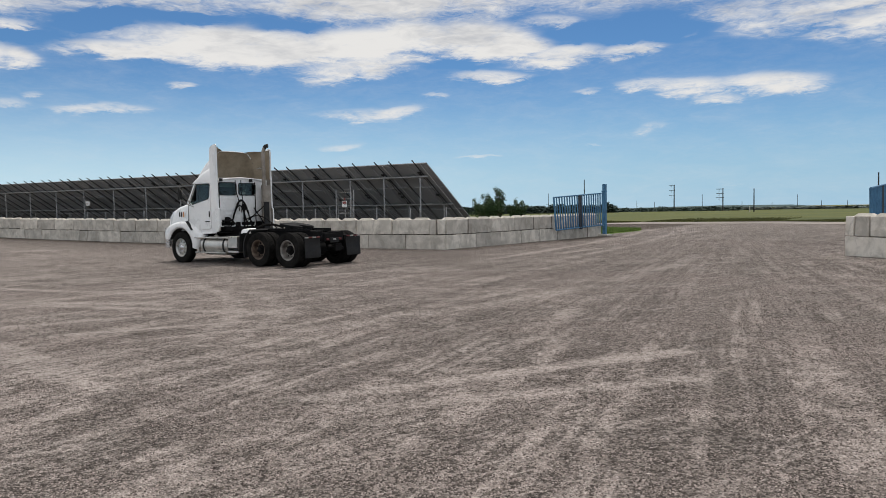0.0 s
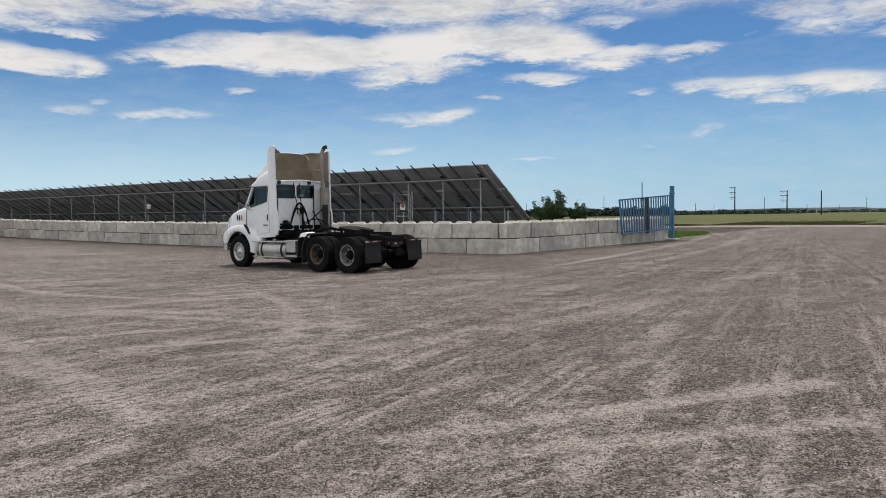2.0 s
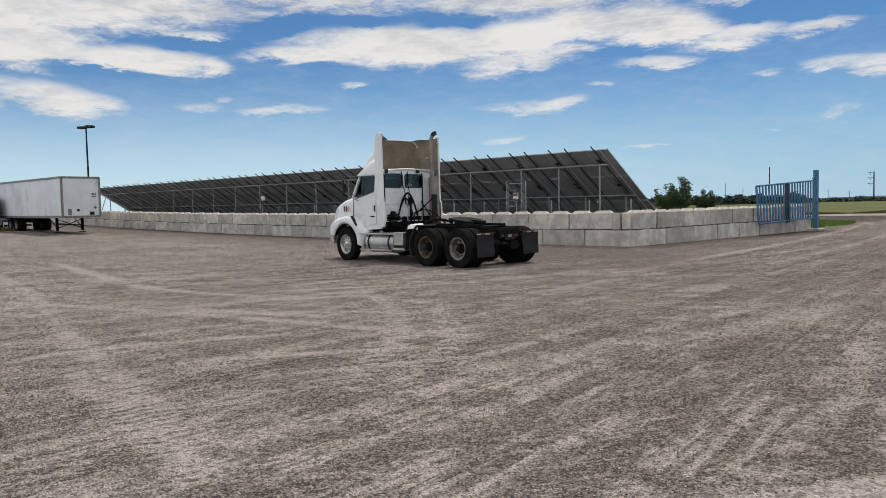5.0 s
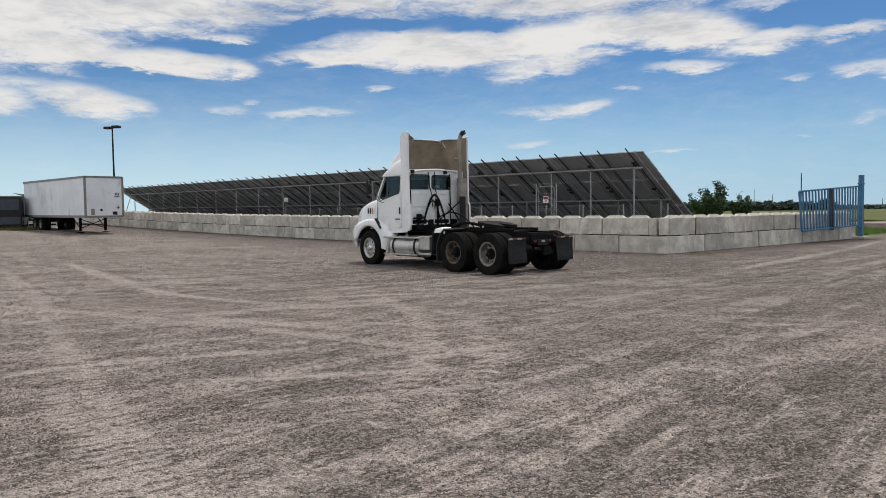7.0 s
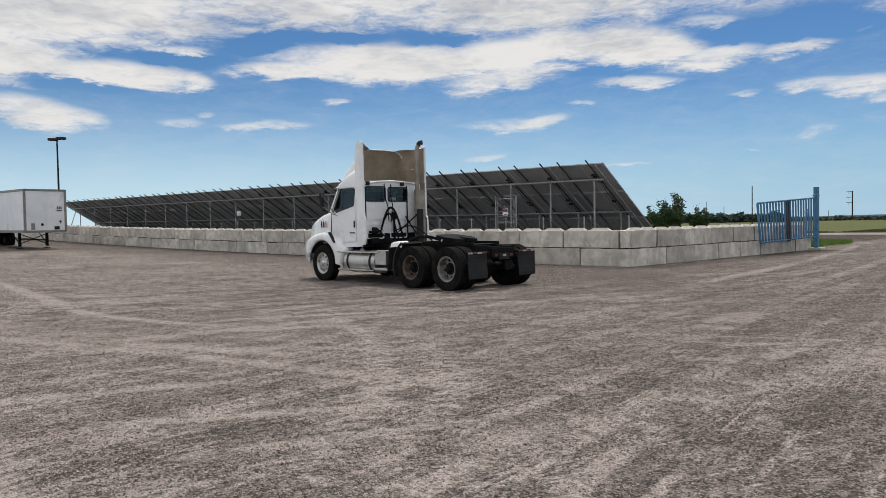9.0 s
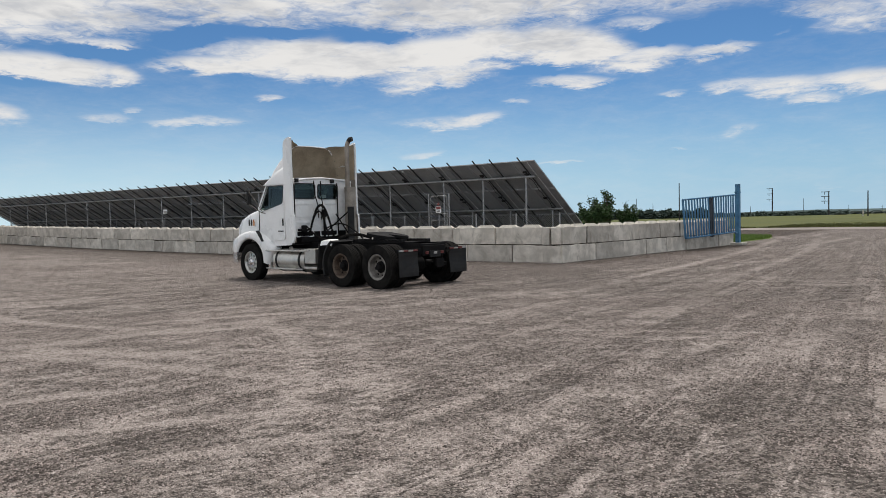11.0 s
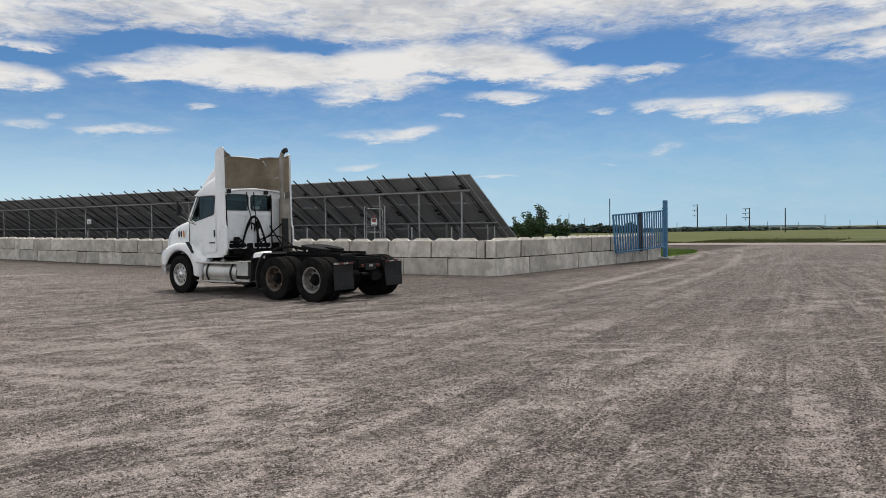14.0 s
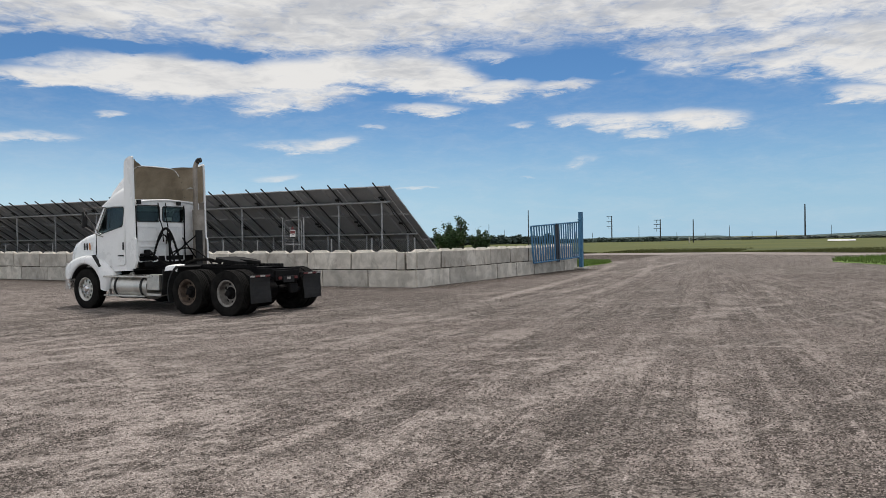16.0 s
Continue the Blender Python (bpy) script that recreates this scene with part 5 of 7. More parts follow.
bm = bmesh.new()
loft(bm, [mouth(q, d) for q, d in ((1.0, 0.0), (0.985, 0.15), (0.96, 0.4), (0.9, 0.68), (0.78, 0.88), (0.5, 0.97), (0.0, 1.0))], closed=False, caps=False)
tpart("fairing_liner", bm, LINER, "bare brown fibreglass inside of the fairing", True)
bm = bmesh.new()
tube(bm, [(x - 0.01, y, z + 0.012) for x, y, z in mouth(1.0, 0.0)[4:15]], 0.013, 8)
tpart("fairing_rim", bm, WHITE, "", True)
for s in (1, -1):
    top = 3.57 if s > 0 else 3.55
    bm = bmesh.new()
    plate(bm, softened([(-1.42, 2.50), (-1.40, 3.2), (-1.42, top - 0.08), (-1.50, top), (-1.66, top + 0.045), (-1.715, top + 0.02), (-1.70, top - 0.03), (-1.72, top - 0.10), (-1.73, 2.52), (-1.74, 1.7), (-1.80, 1.66), (-1.80, 0.98), (-1.44, 0.98), (-1.42, 2.4)], 1), [], 0.05, lambda u, v, w: (u, s * (1.02 + w), v))
    ext = tpart("side_extender", bm, WHITE, "upright white side fairing behind the cab")
    bm = bmesh.new()
    plate(bm, [(-1.45, 2.60), (-1.45, 1.0), (-1.79, 1.0), (-1.79, 1.65), (-1.728, 1.69), (-1.718, 2.60)], [], 0.006, lambda u, v, w: (u, s * (1.018 - w), v))
    part("liner", bm, EXHAUST, ext, "bare grey inner face")
    # the hollow's side wall, from the mouth's seam back to the fairing's rear edge
    bm = bmesh.new()
    rows = []
    for x, y, z in mouth(1.0, 0.0)[:8]:
        lift = (z - 2.60) / 0.85
        end = Vector((-1.712, 1.0, 2.60 + lift * (top - 0.01 - 2.60)))
        start = Vector((x, y, z))
        rows.append([tuple((start.lerp(end, q) + Vector((0, 0.015 * math.sin(math.pi * q), 0.02 * math.sin(math.pi * q * 2) * lift))) * 1.0) for q in (0, 0.06, 0.2, 0.4, 0.6, 0.8, 1.0)])
    loft(bm, [[(x, s * y, z) for x, y, z in row] for row in rows], closed=False, caps=False)
    part("side_wall", bm, LINER, ext, "bare brown fibreglass side of the hollow", True)
    bm = bmesh.new()
    loft(bm, [[(x + 0.012, s * (y + 0.018), z) for x, y, z in row] for row in rows], closed=False, caps=False)
    part("outer_skin", bm, WHITE, ext, "", True)
    for k in range(9):
        q = mouth(1.0, 0.0)[k % 9]
        bm = bmesh.new()
        bmesh.ops.create_icosphere(bm, subdivisions=1, radius=0.013, matrix=Matrix.Translation((q[0] - 0.03, s * (q[1] + 0.012), q[2] - 0.01)))
        part("rivet", bm, SOOT, ext)

# exhaust
bm = bmesh.new()
tube(bm, [(-1.80, -0.76, 1.12), (-1.80, -0.76, 1.14), (-1.80, -0.76, 2.36), (-1.80, -0.76, 2.40)], 0.145, 24)
muffler = tpart("muffler", bm, EXHAUST, "upright grey exhaust muffler", True)
for z in (1.86, 2.38):
    bm = bmesh.new()
    tube(bm, [(-1.80, -0.76, z - 0.02), (-1.80, -0.76, z + 0.02)], 0.152, 24)
    part("band", bm, EXHAUST, muffler, "", True)
bm = bmesh.new()
tube(bm, [(-1.80, -0.68, 2.36), (-1.80, -0.68, 2.9), (-1.80, -0.68, 3.38), (-1.805, -0.685, 3.48), (-1.83, -0.70, 3.57), (-1.875, -0.72, 3.635), (-1.93, -0.75, 3.645)], 0.058, 16)
part("exhaust_pipe", bm, EXHAUST, muffler, "tall exhaust pipe with a bent tip", True)
bm = bmesh.new()
tube(bm, [(-1.845, -0.705, 3.595), (-1.885, -0.725, 3.645), (-1.945, -0.755, 3.655)], 0.062, 16)
part("stack_tip", bm, SOOT, muffler, "sooty black pipe end", True)
bm = bmesh.new()
box(bm, -1.99, -0.72, 1.02, -1.95, -0.52, 1.88, 0.01)
for k in range(6):
    box(bm, -2.0, -0.70, 1.10 + k * 0.13, -1.985, -0.54, 1.16 + k * 0.13)
tpart("stack_step", bm, PLASTIC, "black ladder bracket beside the muffler")
bm = bmesh.new()
tube(bm, [(-1.95, -0.62, 1.80), (-1.70, 0.02, 1.22)], 0.018, 6)
tube(bm, [(-1.95, -0.60, 1.1), (-1.68, -0.35, 1.7)], 0.018, 6)
tpart("stay_rod", bm, BLACK)

# tank, steps and boxes on both flanks
for s in (1, -1):
    bm = bmesh.new()
    pts = [(x, s * 0.88, 0.56) for x in (-0.98, -0.96, -2.24, -2.26)]
    tube(bm, [pts[0], pts[3]], 0.285, 28)
    tank = tpart("fuel_tank", bm, ALU, "round aluminium fuel tank", True)
    for x in (-1.12, -2.06):
        bm = bmesh.new()
        tube(bm, [(x - 0.035, s * 0.88, 0.56), (x + 0.035, s * 0.88, 0.56)], 0.294, 28)
        part("tank_strap", bm, PLASTIC, tank, "black tank strap", True)
    bm = bmesh.new()
    tube(bm, [(-1.5, s * 0.95, 0.82), (-1.5, s * 0.98, 0.885)], 0.05, 12)
    part("filler_cap", bm, ALU, tank, "", True)
    for z, x0, x1, lab in ((0.76, -2.40, -0.70, "upper step plate"), (0.31, -2.22, -0.72, "lower step bar")):
        bm = bmesh.new()
        box(bm, x0, min(s * 1.06, s * 1.19), z + 0.02, x1, max(s * 1.06, s * 1.19), z + 0.055, 0.008)
        for k in range(int((x1 - x0) / 0.08)):
            box(bm, x0 + 0.04 + k * 0.08, min(s * 1.06, s * 1.18), z + 0.052, x0 + 0.07 + k * 0.08, max(s * 1.06, s * 1.18), z + 0.06)
        tpart("step", bm, ALU, lab)
    for x in (-0.76, -2.2):
        bm = bmesh.new()
        box(bm, x - 0.025, min(s * 1.02, s * 1.08), 0.33, x + 0.025, max(s * 1.02, s * 1.08), 0.80, 0.005)
        tpart("step_hanger", bm, ALU)
    bm = bmesh.new()
    box(bm, -2.72, min(s * 0.5, s * 1.17), 0.50, -2.30, max(s * 0.5, s * 1.17), 0.83, 0.015)
    crate = tpart("battery_box", bm, ALU, "aluminium battery box")
    bm = bmesh.new()
    box(bm, -2.73, min(s * 1.16, s * 1.185), 0.64, -2.29, max(s * 1.16, s * 1.185), 0.655)
    box(bm, -2.73, min(s * 0.5, s * 1.18), 0.825, -2.29, max(s * 0.5, s * 1.18), 0.845, 0.004)
    part("lid", bm, ALU, crate, "box lid")
    bm = bmesh.new()
    box(bm, -2.75, min(s * 0.6, s * 1.15), 0.36, -2.25, max(s * 0.6, s * 1.15), 0.42, 0.01)
    tpart("box_step", bm, ALU)
bm = bmesh.new()
rows = []
for x, z in ((-2.84, 0.99), (-2.87, 1.05), (-3.05, 1.07), (-3.24, 1.07), (-3.28, 1.04)):
    rows.append([(x, 0.90, z + 0.015), (x, 1.02, z + 0.01), (x, 1.10, z - 0.02), (x, 1.14, z - 0.12), (x, 1.13, z - 0.12), (x, 1.09, z - 0.03), (x, 1.02, z - 0.005), (x, 0.90, z)])
loft(bm, rows)
tpart("quarter_fender", bm, WHITE, "small white quarter fender ahead of the rear wheels")
for s in (1, -1):
    bm = bmesh.new()
    rows = [[(-3.66 + 0.68 * math.cos(a), s * y, 0.48 + 0.68 * math.sin(a)) for y in (0.50, 1.17)] + [(-3.66 + 0.64 * math.cos(a), s * y, 0.48 + 0.64 * math.sin(a)) for y in (1.17, 0.50)] for a in (radians(-22 + k * 10) for k in range(9))]
    loft(bm, rows)
    tpart("wheel_guard", bm, PLASTIC, "black plastic guard ahead of the rear wheels")
    bm = bmesh.new()
    loft(bm, [[(x, s * y, z) for x, y in ((-2.80, 0.44), (-2.80, 1.175), (-2.815, 1.175), (-2.815, 0.44))] for x, z in ((0, 0.40), (0, 0.98))])
    for v in bm.verts:
        v.co.x -= 0.10 * (v.co.z - 0.40)
    tpart("splash_plate", bm, PLASTIC, "black splash plate behind the battery box")
bm = bmesh.new()
box(bm, -3.05, -0.42, 0.99, -1.65, 0.42, 1.03)
for k in range(9):
    box(bm, -2.98 + k * 0.15, -0.40, 1.03, -2.92 + k * 0.15, 0.40, 1.045)
tpart("catwalk", bm, BLACK, "black steel deck plate behind the cab")
for s, z in ((1, 0.62), (-1, 0.62)):
    bm = bmesh.new()
    tube(bm, [(-2.9, s * 0.3, z), (-3.0, s * 0.3, z), (-2.3, s * 0.3, z)], 0.13, 14)
    tpart("air_tank", bm, BLACK, "black air tank", True)
bm = bmesh.new()
box(bm, -1.56, -0.98, 0.95, -1.50, 0.98, 1.28)
box(bm, -1.74, 0.55, 1.0, -1.62, 0.80, 1.14, 0.03)
box(bm, -1.70, 0.60, 1.24, -1.60, 0.72, 1.42, 0.02)
tube(bm, [(-1.68, 0.55, 1.3), (-1.68, 0.86, 1.3)], 0.03, 8)
tpart("valve_box", bm, BLACK, "black valves and fittings behind the cab")


def coil(pts, r, turns, wide):
    """A hose; coiled where turns is given."""
    bm = bmesh.new()
    if not turns:
        tube(bm, pts, r, 6)
        return bm
    p = [Vector(q) for q in pts]
    out = []
    n = turns * 8
    for k in range(n + 1):
        q = k / n * (len(p) - 1)
        i = min(int(q), len(p) - 2)
        c = p[i].lerp(p[i + 1], q - i)
        d = (p[i + 1] - p[i]).normalized()
        u = d.cross(Vector((0.3, 0.9, 0.2))).normalized()
        w = d.cross(u)
        a = 2 * math.pi * k / 8
        out.append(c + (u * math.cos(a) + w * math.sin(a)) * wide)
    tube(bm, out, r, 5)
    return bm


def bow(a, b, sag, n=10, lean=0.0):
    a, b = Vector(a), Vector(b)
    return [a.lerp(b, k / n) + Vector((lean * math.sin(math.pi * k / n), 0, sag * math.sin(math.pi * k / n))) for k in range(n + 1)]


tpart("air_hose", coil(bow((-1.66, 0.52, 1.15), (-1.95, -0.05, 1.10), 0.80, 16), 0.014, 60, 0.02), RUBBER, "black coiled air line", True)
tpart("air_hose", coil(bow((-1.66, 0.42, 1.45), (-2.0, 0.15, 1.06), 0.5, 12), 0.02, 0, 0), RUBBER, "black air hose", True)
tpart("air_hose", coil(bow((-1.66, 0.60, 1.40), (-2.4, 0.3, 1.08), -0.15, 12), 0.02, 0, 0), RUBBER, "black air hose", True)
tpart("air_hose", coil(bow((-1.70, 0.05, 1.30), (-2.9, -0.2, 1.06), 0.25, 12), 0.018, 0, 0), RUBBER, "black air hose", True)
tpart("air_hose", coil(bow((-2.3, 0.10, 1.06), (-3.5, 0.05, 1.08), 0.1, 12), 0.013, 26, 0.028), RUBBER, "black coiled cable", True)
tpart("air_hose", coil([(-1.62, 0.30, 2.55), (-1.64, 0.29, 2.2), (-1.66, 0.22, 1.95), (-1.66, 0.20, 1.6)], 0.014, 0, 0), RUBBER, "black hose hanging from the roof", True)
tpart("air_hose", coil([(-1.62, 0.08, 2.55), (-1.64, 0.10, 2.2), (-1.66, 0.06, 1.98), (-1.66, 0.12, 1.55)], 0.014, 0, 0), RUBBER, "black hose hanging from the roof", True)
bm = bmesh.new()
tube(bm, [(-1.64, 0.0, 1.0), (-1.64, 0.0, 1.72)], 0.03, 8)
box(bm, -1.68, -0.05, 1.62, -1.6, 0.05, 1.82, 0.01)
tpart("hose_post", bm, BLACK)
bm = bmesh.new()
tube(bm, [(-1.64, -0.46, 1.0), (-1.62, -0.46, 2.5)], 0.016, 8)
tpart("rear_rail", bm, BLACK, "black upright rail on the cab's back")
bm = bmesh.new()
tube(bm, [(-1.60, 0.92, 1.62), (-1.63, 0.92, 1.66), (-1.63, 0.925, 2.40), (-1.60, 0.925, 2.46)], 0.016, 8)
tpart("rear_rail", bm, BLACK, "black upright rail on the cab's back", True)
for y in (0.84, -0.3):
    bm = bmesh.new()
    box(bm, -1.66, y - 0.05, 2.5, -1.585, y + 0.05, 2.60, 0.015)
    tpart("work_lamp", bm, PLASTIC, "small black work lamp under the fairing")

# mirrors
for s in (1, -1):
    bm = bmesh.new()
    tube(bm, [(-0.62, s * 1.0, 2.46), (-0.36, s * 1.16, 2.45), (-0.16, s * 1.26, 2.43), (-0.14, s * 1.27, 2.0), (-0.34, s * 1.08, 1.80), (-0.55, s * 1.05, 1.74)], 0.011, 6)
    tube(bm, [(-0.36, s * 1.04, 1.83), (-0.16, s * 1.25, 2.30)], 0.011, 6)
    arm = tpart("mirror_arm", bm, STEELRIM, "tubular mirror bracket", True)
    bm = bmesh.new()
    box(bm, -0.16, s * 1.25 - 0.06, 1.97, -0.09, s * 1.25 + 0.06, 2.36, 0.025)
    head = part("mirror_housing", bm, PLASTIC, arm, "black tall mirror housing")


# ---- concrete block walls ----
def block_mesh(length, seed, inset):
    """A cast block, 0.6 m high and deep, face at y=0, with worn edges; inset: half the joint."""
    bm = bmesh.new()
    box(bm, inset, 0.0, 0.006, length - inset, 0.6, 0.572)
    bmesh.ops.subdivide_edges(bm, edges=[e for e in bm.edges if abs(e.verts[0].co.x - e.verts[1].co.x) > 0.2], cuts=max(1, int(length / 0.26)), use_grid_fill=True)
    bmesh.ops.bevel(bm, geom=[e for e in bm.edges if len(e.link_faces) == 2 and e.calc_face_angle() > 0.5], offset=0.016, segments=2, affect="EDGES", profile=0.6)
    for v in bm.verts:
        p = v.co * 3.1 + Vector((seed * 9.1, 0, seed))
        v.co += Vector((noise.noise(p), noise.noise(p + Vector((5, 0, 0))), noise.noise(p + Vector((0, 7, 0))))) * 0.02
    return link_mesh("block", bm, CONCRETE)


def knob_mesh():
    bm = bmesh.new()
    loft(bm, [[(-x, -y, z), (x, -y, z), (x, y, z), (-x, y, z)] for x, y, z in ((0.37, 0.09, -0.01), (0.36, 0.085, 0.012), (0.25, 0.03, 0.09))])
    return link_mesh("key", bm, CAP)


KNOB = knob_mesh()
PLAIN = {}


def block(parent, origin, along, back, s0, s1, z0, row, base=0.0, knobs=True, jut=0.0):
    length = round(s1 - s0, 2)
    inset = 0.016 if along.x > 0.5 else 0.018
    key = (length, random.randrange(4), inset)
    if key not in PLAIN:
        PLAIN[key] = block_mesh(length, key[1] + length, inset)
    ob = new("block", PLAIN[key])
    ob.parent = parent
    p = origin + along * s0 + back * jut
    ob.matrix_basis = Matrix(((along.x, back.x, 0, p.x), (along.y, back.y, 0, p.y), (0, 0, 1, z0 + base), (0, 0, 0, 1))) @ pose(0, 0, 0, random.uniform(-0.6, 0.6), random.uniform(-0.3, 0.3), random.uniform(-0.6, 0.6))
    if knobs:
        n = max(1, round(length / 0.92))
        for k in range(n):
            kb = new("key", KNOB)
            kb.parent = ob
            kb.matrix_basis = pose(length * (k + 0.5) / n, 0.16, 0.57)
    return ob


LEFTWALL = thing("wall_left", "long two-course wall of weathered grey concrete blocks", "wall", kind="structure")
k = 0
while 0.04 + 1.845 * k < 62:
    s0 = 0.04 + 1.845 * k
    base = rise(*(CORNER + ALONG_L * (s0 + 0.9)).xy)
    if k == 5:
        block(LEFTWALL, CORNER, ALONG_L, BACK_L, s0, s0 + 1.28, -0.01, 0, base, False)
        block(LEFTWALL, CORNER, ALONG_L, BACK_L, s0 + 1.28, s0 + 1.845, -0.01, 0, base, False)
    else:
        block(LEFTWALL, CORNER, ALONG_L, BACK_L, s0, s0 + 1.845, -0.01, 0, base, False, random.uniform(-0.015, 0.015))
    k += 1
cuts = [0.75, 2.56, 4.38, 6.20, 8.02, 9.90, 11.76, 13.55, 15.42, 17.20, 19.00, 20.82, 22.68, 23.76, 24.6, 26.40, 28.20, 30.08]
while cuts[-1] < 62:
    cuts.append(cuts[-1] + 1.84)
for s0, s1 in zip(cuts, cuts[1:]):
    base = rise(*(CORNER + ALONG_L * (s0 + 0.9)).xy)
    block(LEFTWALL, CORNER, ALONG_L, BACK_L, s0, s1, 0.585, 1, base, True, random.uniform(-0.02, 0.02))

RIGHTWALL = thing("wall_right", "shorter wall of grey concrete blocks leading to the gate", "wall", kind="structure")
cuts = [0.0, 2.05, 3.92, 5.68, 7.40, 9.13, 10.82, 12.55, 14.2]
for n, (s0, s1) in enumerate(zip(cuts, cuts[1:])):
    block(RIGHTWALL, CORNER + ALONG_R * 0.02, ALONG_R, -FRONT_R, s0, s1, -0.01, 0, 0.0, False, random.uniform(-0.006, 0.006))
cuts = [0.03, 1.53, 3.28, 5.10, 6.85, 8.62, 10.36, 12.08, 13.7]
for s0, s1 in zip(cuts, cuts[1:]):
    block(RIGHTWALL, CORNER, ALONG_R, -FRONT_R, s0, s1, 0.585, 1, 0.0, True, random.uniform(-0.006, 0.006))
# the corner's upper block stands with its grooved end to the left run
for a, b in ((0.03, 0.40), (0.43, 0.745)):
    block(LEFTWALL, CORNER, ALONG_L, BACK_L, a, b, 0.585, 1, 0.0, False, -0.035)
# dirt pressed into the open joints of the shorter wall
v, f = [], []
for z, cuts in ((0.02, [2.05, 3.92, 5.68, 7.40, 9.13, 10.82, 12.55]), (0.60, [1.53, 3.28, 5.10, 6.85, 8.62, 10.36, 12.08])):
    for s in cuts:
        n = len(v)
        for q, d, h in ((-0.016, 0.012, 0), (0.016, 0.012, 0), (0.03, 0.1, 0), (-0.03, 0.1, 0), (-0.016, 0.012, 1), (0.016, 0.012, 1), (0.03, 0.1, 1), (-0.03, 0.1, 1)):
            p = CORNER + ALONG_R * (s + q + random.uniform(-0.008, 0.008)) - FRONT_R * d
            v.append((p.x, p.y, z + h * 0.54))
        f += [(n, n + 1, n + 5, n + 4), (n + 1, n + 2, n + 6, n + 5), (n + 3, n, n + 4, n + 7), (n + 4, n + 5, n + 6, n + 7)]
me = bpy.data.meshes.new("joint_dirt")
me.from_pydata(v, [], f)
me.materials.append(BARK)
o = new("joint_dirt", me)
o.parent = RIGHTWALL
tagged(o, "dark dirt in the block joints", kind="stuff")
# packing in the wall's core, which closes the joints from behind
for wall, origin, along, back, far_s in ((LEFTWALL, CORNER, ALONG_L, BACK_L, 60.0), (RIGHTWALL, CORNER, ALONG_R, -FRONT_R, 13.4)):
    bm = bmesh.new()
    s = 0.3
    while s < far_s:
        e = min(s + 1.84, far_s)
        base = rise(*(origin + along * (s + 0.9)).xy)
        loft(bm, [[tuple(origin + along * q + back * n + Vector((0, 0, base + z))) for n, z in ((0.07, 0.02), (0.46, 0.02), (0.46, 1.08), (0.07, 1.08))] for q in (s, e)])
        s = e
    part("core", bm, BARK, wall, "dark packing inside the joints")
bm = bmesh.new()
for j in range(2600):
    s = random.uniform(0, 60) if j % 2 else random.uniform(0, 15)
    p = CORNER + (ALONG_L * s - BACK_L * abs(random.gauss(0, 0.22)) if j % 4 < 3 else ALONG_R * s * 0.95 + FRONT_R * abs(random.gauss(0, 0.25)))
    q = random.uniform(0.01, 0.03)
    z = rise(p.x, p.y)
    vs = [bm.verts.new((p.x + math.cos(a) * q * random.uniform(0.7, 1.2), p.y + math.sin(a) * q, z - 0.01)) for a in (0.3, 1.9, 3.4, 5.0)]
    t = bm.verts.new((p.x, p.y, z + q * 0.8))
    for i in range(4):
        bm.faces.new((vs[i], vs[(i + 1) % 4], t))
tagged(new("wall_foot_gravel", link_mesh("wall_foot_gravel", bm, STONE)), "loose gravel gathered along the foot of the wall", "gravel", kind="stuff")

ENTRY = Vector((12.93, 20.52, 0))
ENTRY_D = Vector((0.21, -0.978, 0)).normalized()
ENTRY_B = Vector((-ENTRY_D.y, ENTRY_D.x, 0))
FARWALL = thing("wall_entry", "block wall end on the other side of the entrance", "wall", kind="structure")
for k in range(5):
    block(FARWALL, ENTRY, ENTRY_D, ENTRY_B, 1.84 * k, 1.84 * k + 1.84, -0.01, 0, 0, False)
for s0, s1 in ((0.0, 0.32), (0.34, 0.84), (0.86, 2.7), (2.7, 4.54), (4.54, 6.38), (6.38, 8.2)):
    block(FARWALL, ENTRY, ENTRY_D, ENTRY_B, s0, s1, 0.585, 1, 0, s1 - s0 > 0.45)


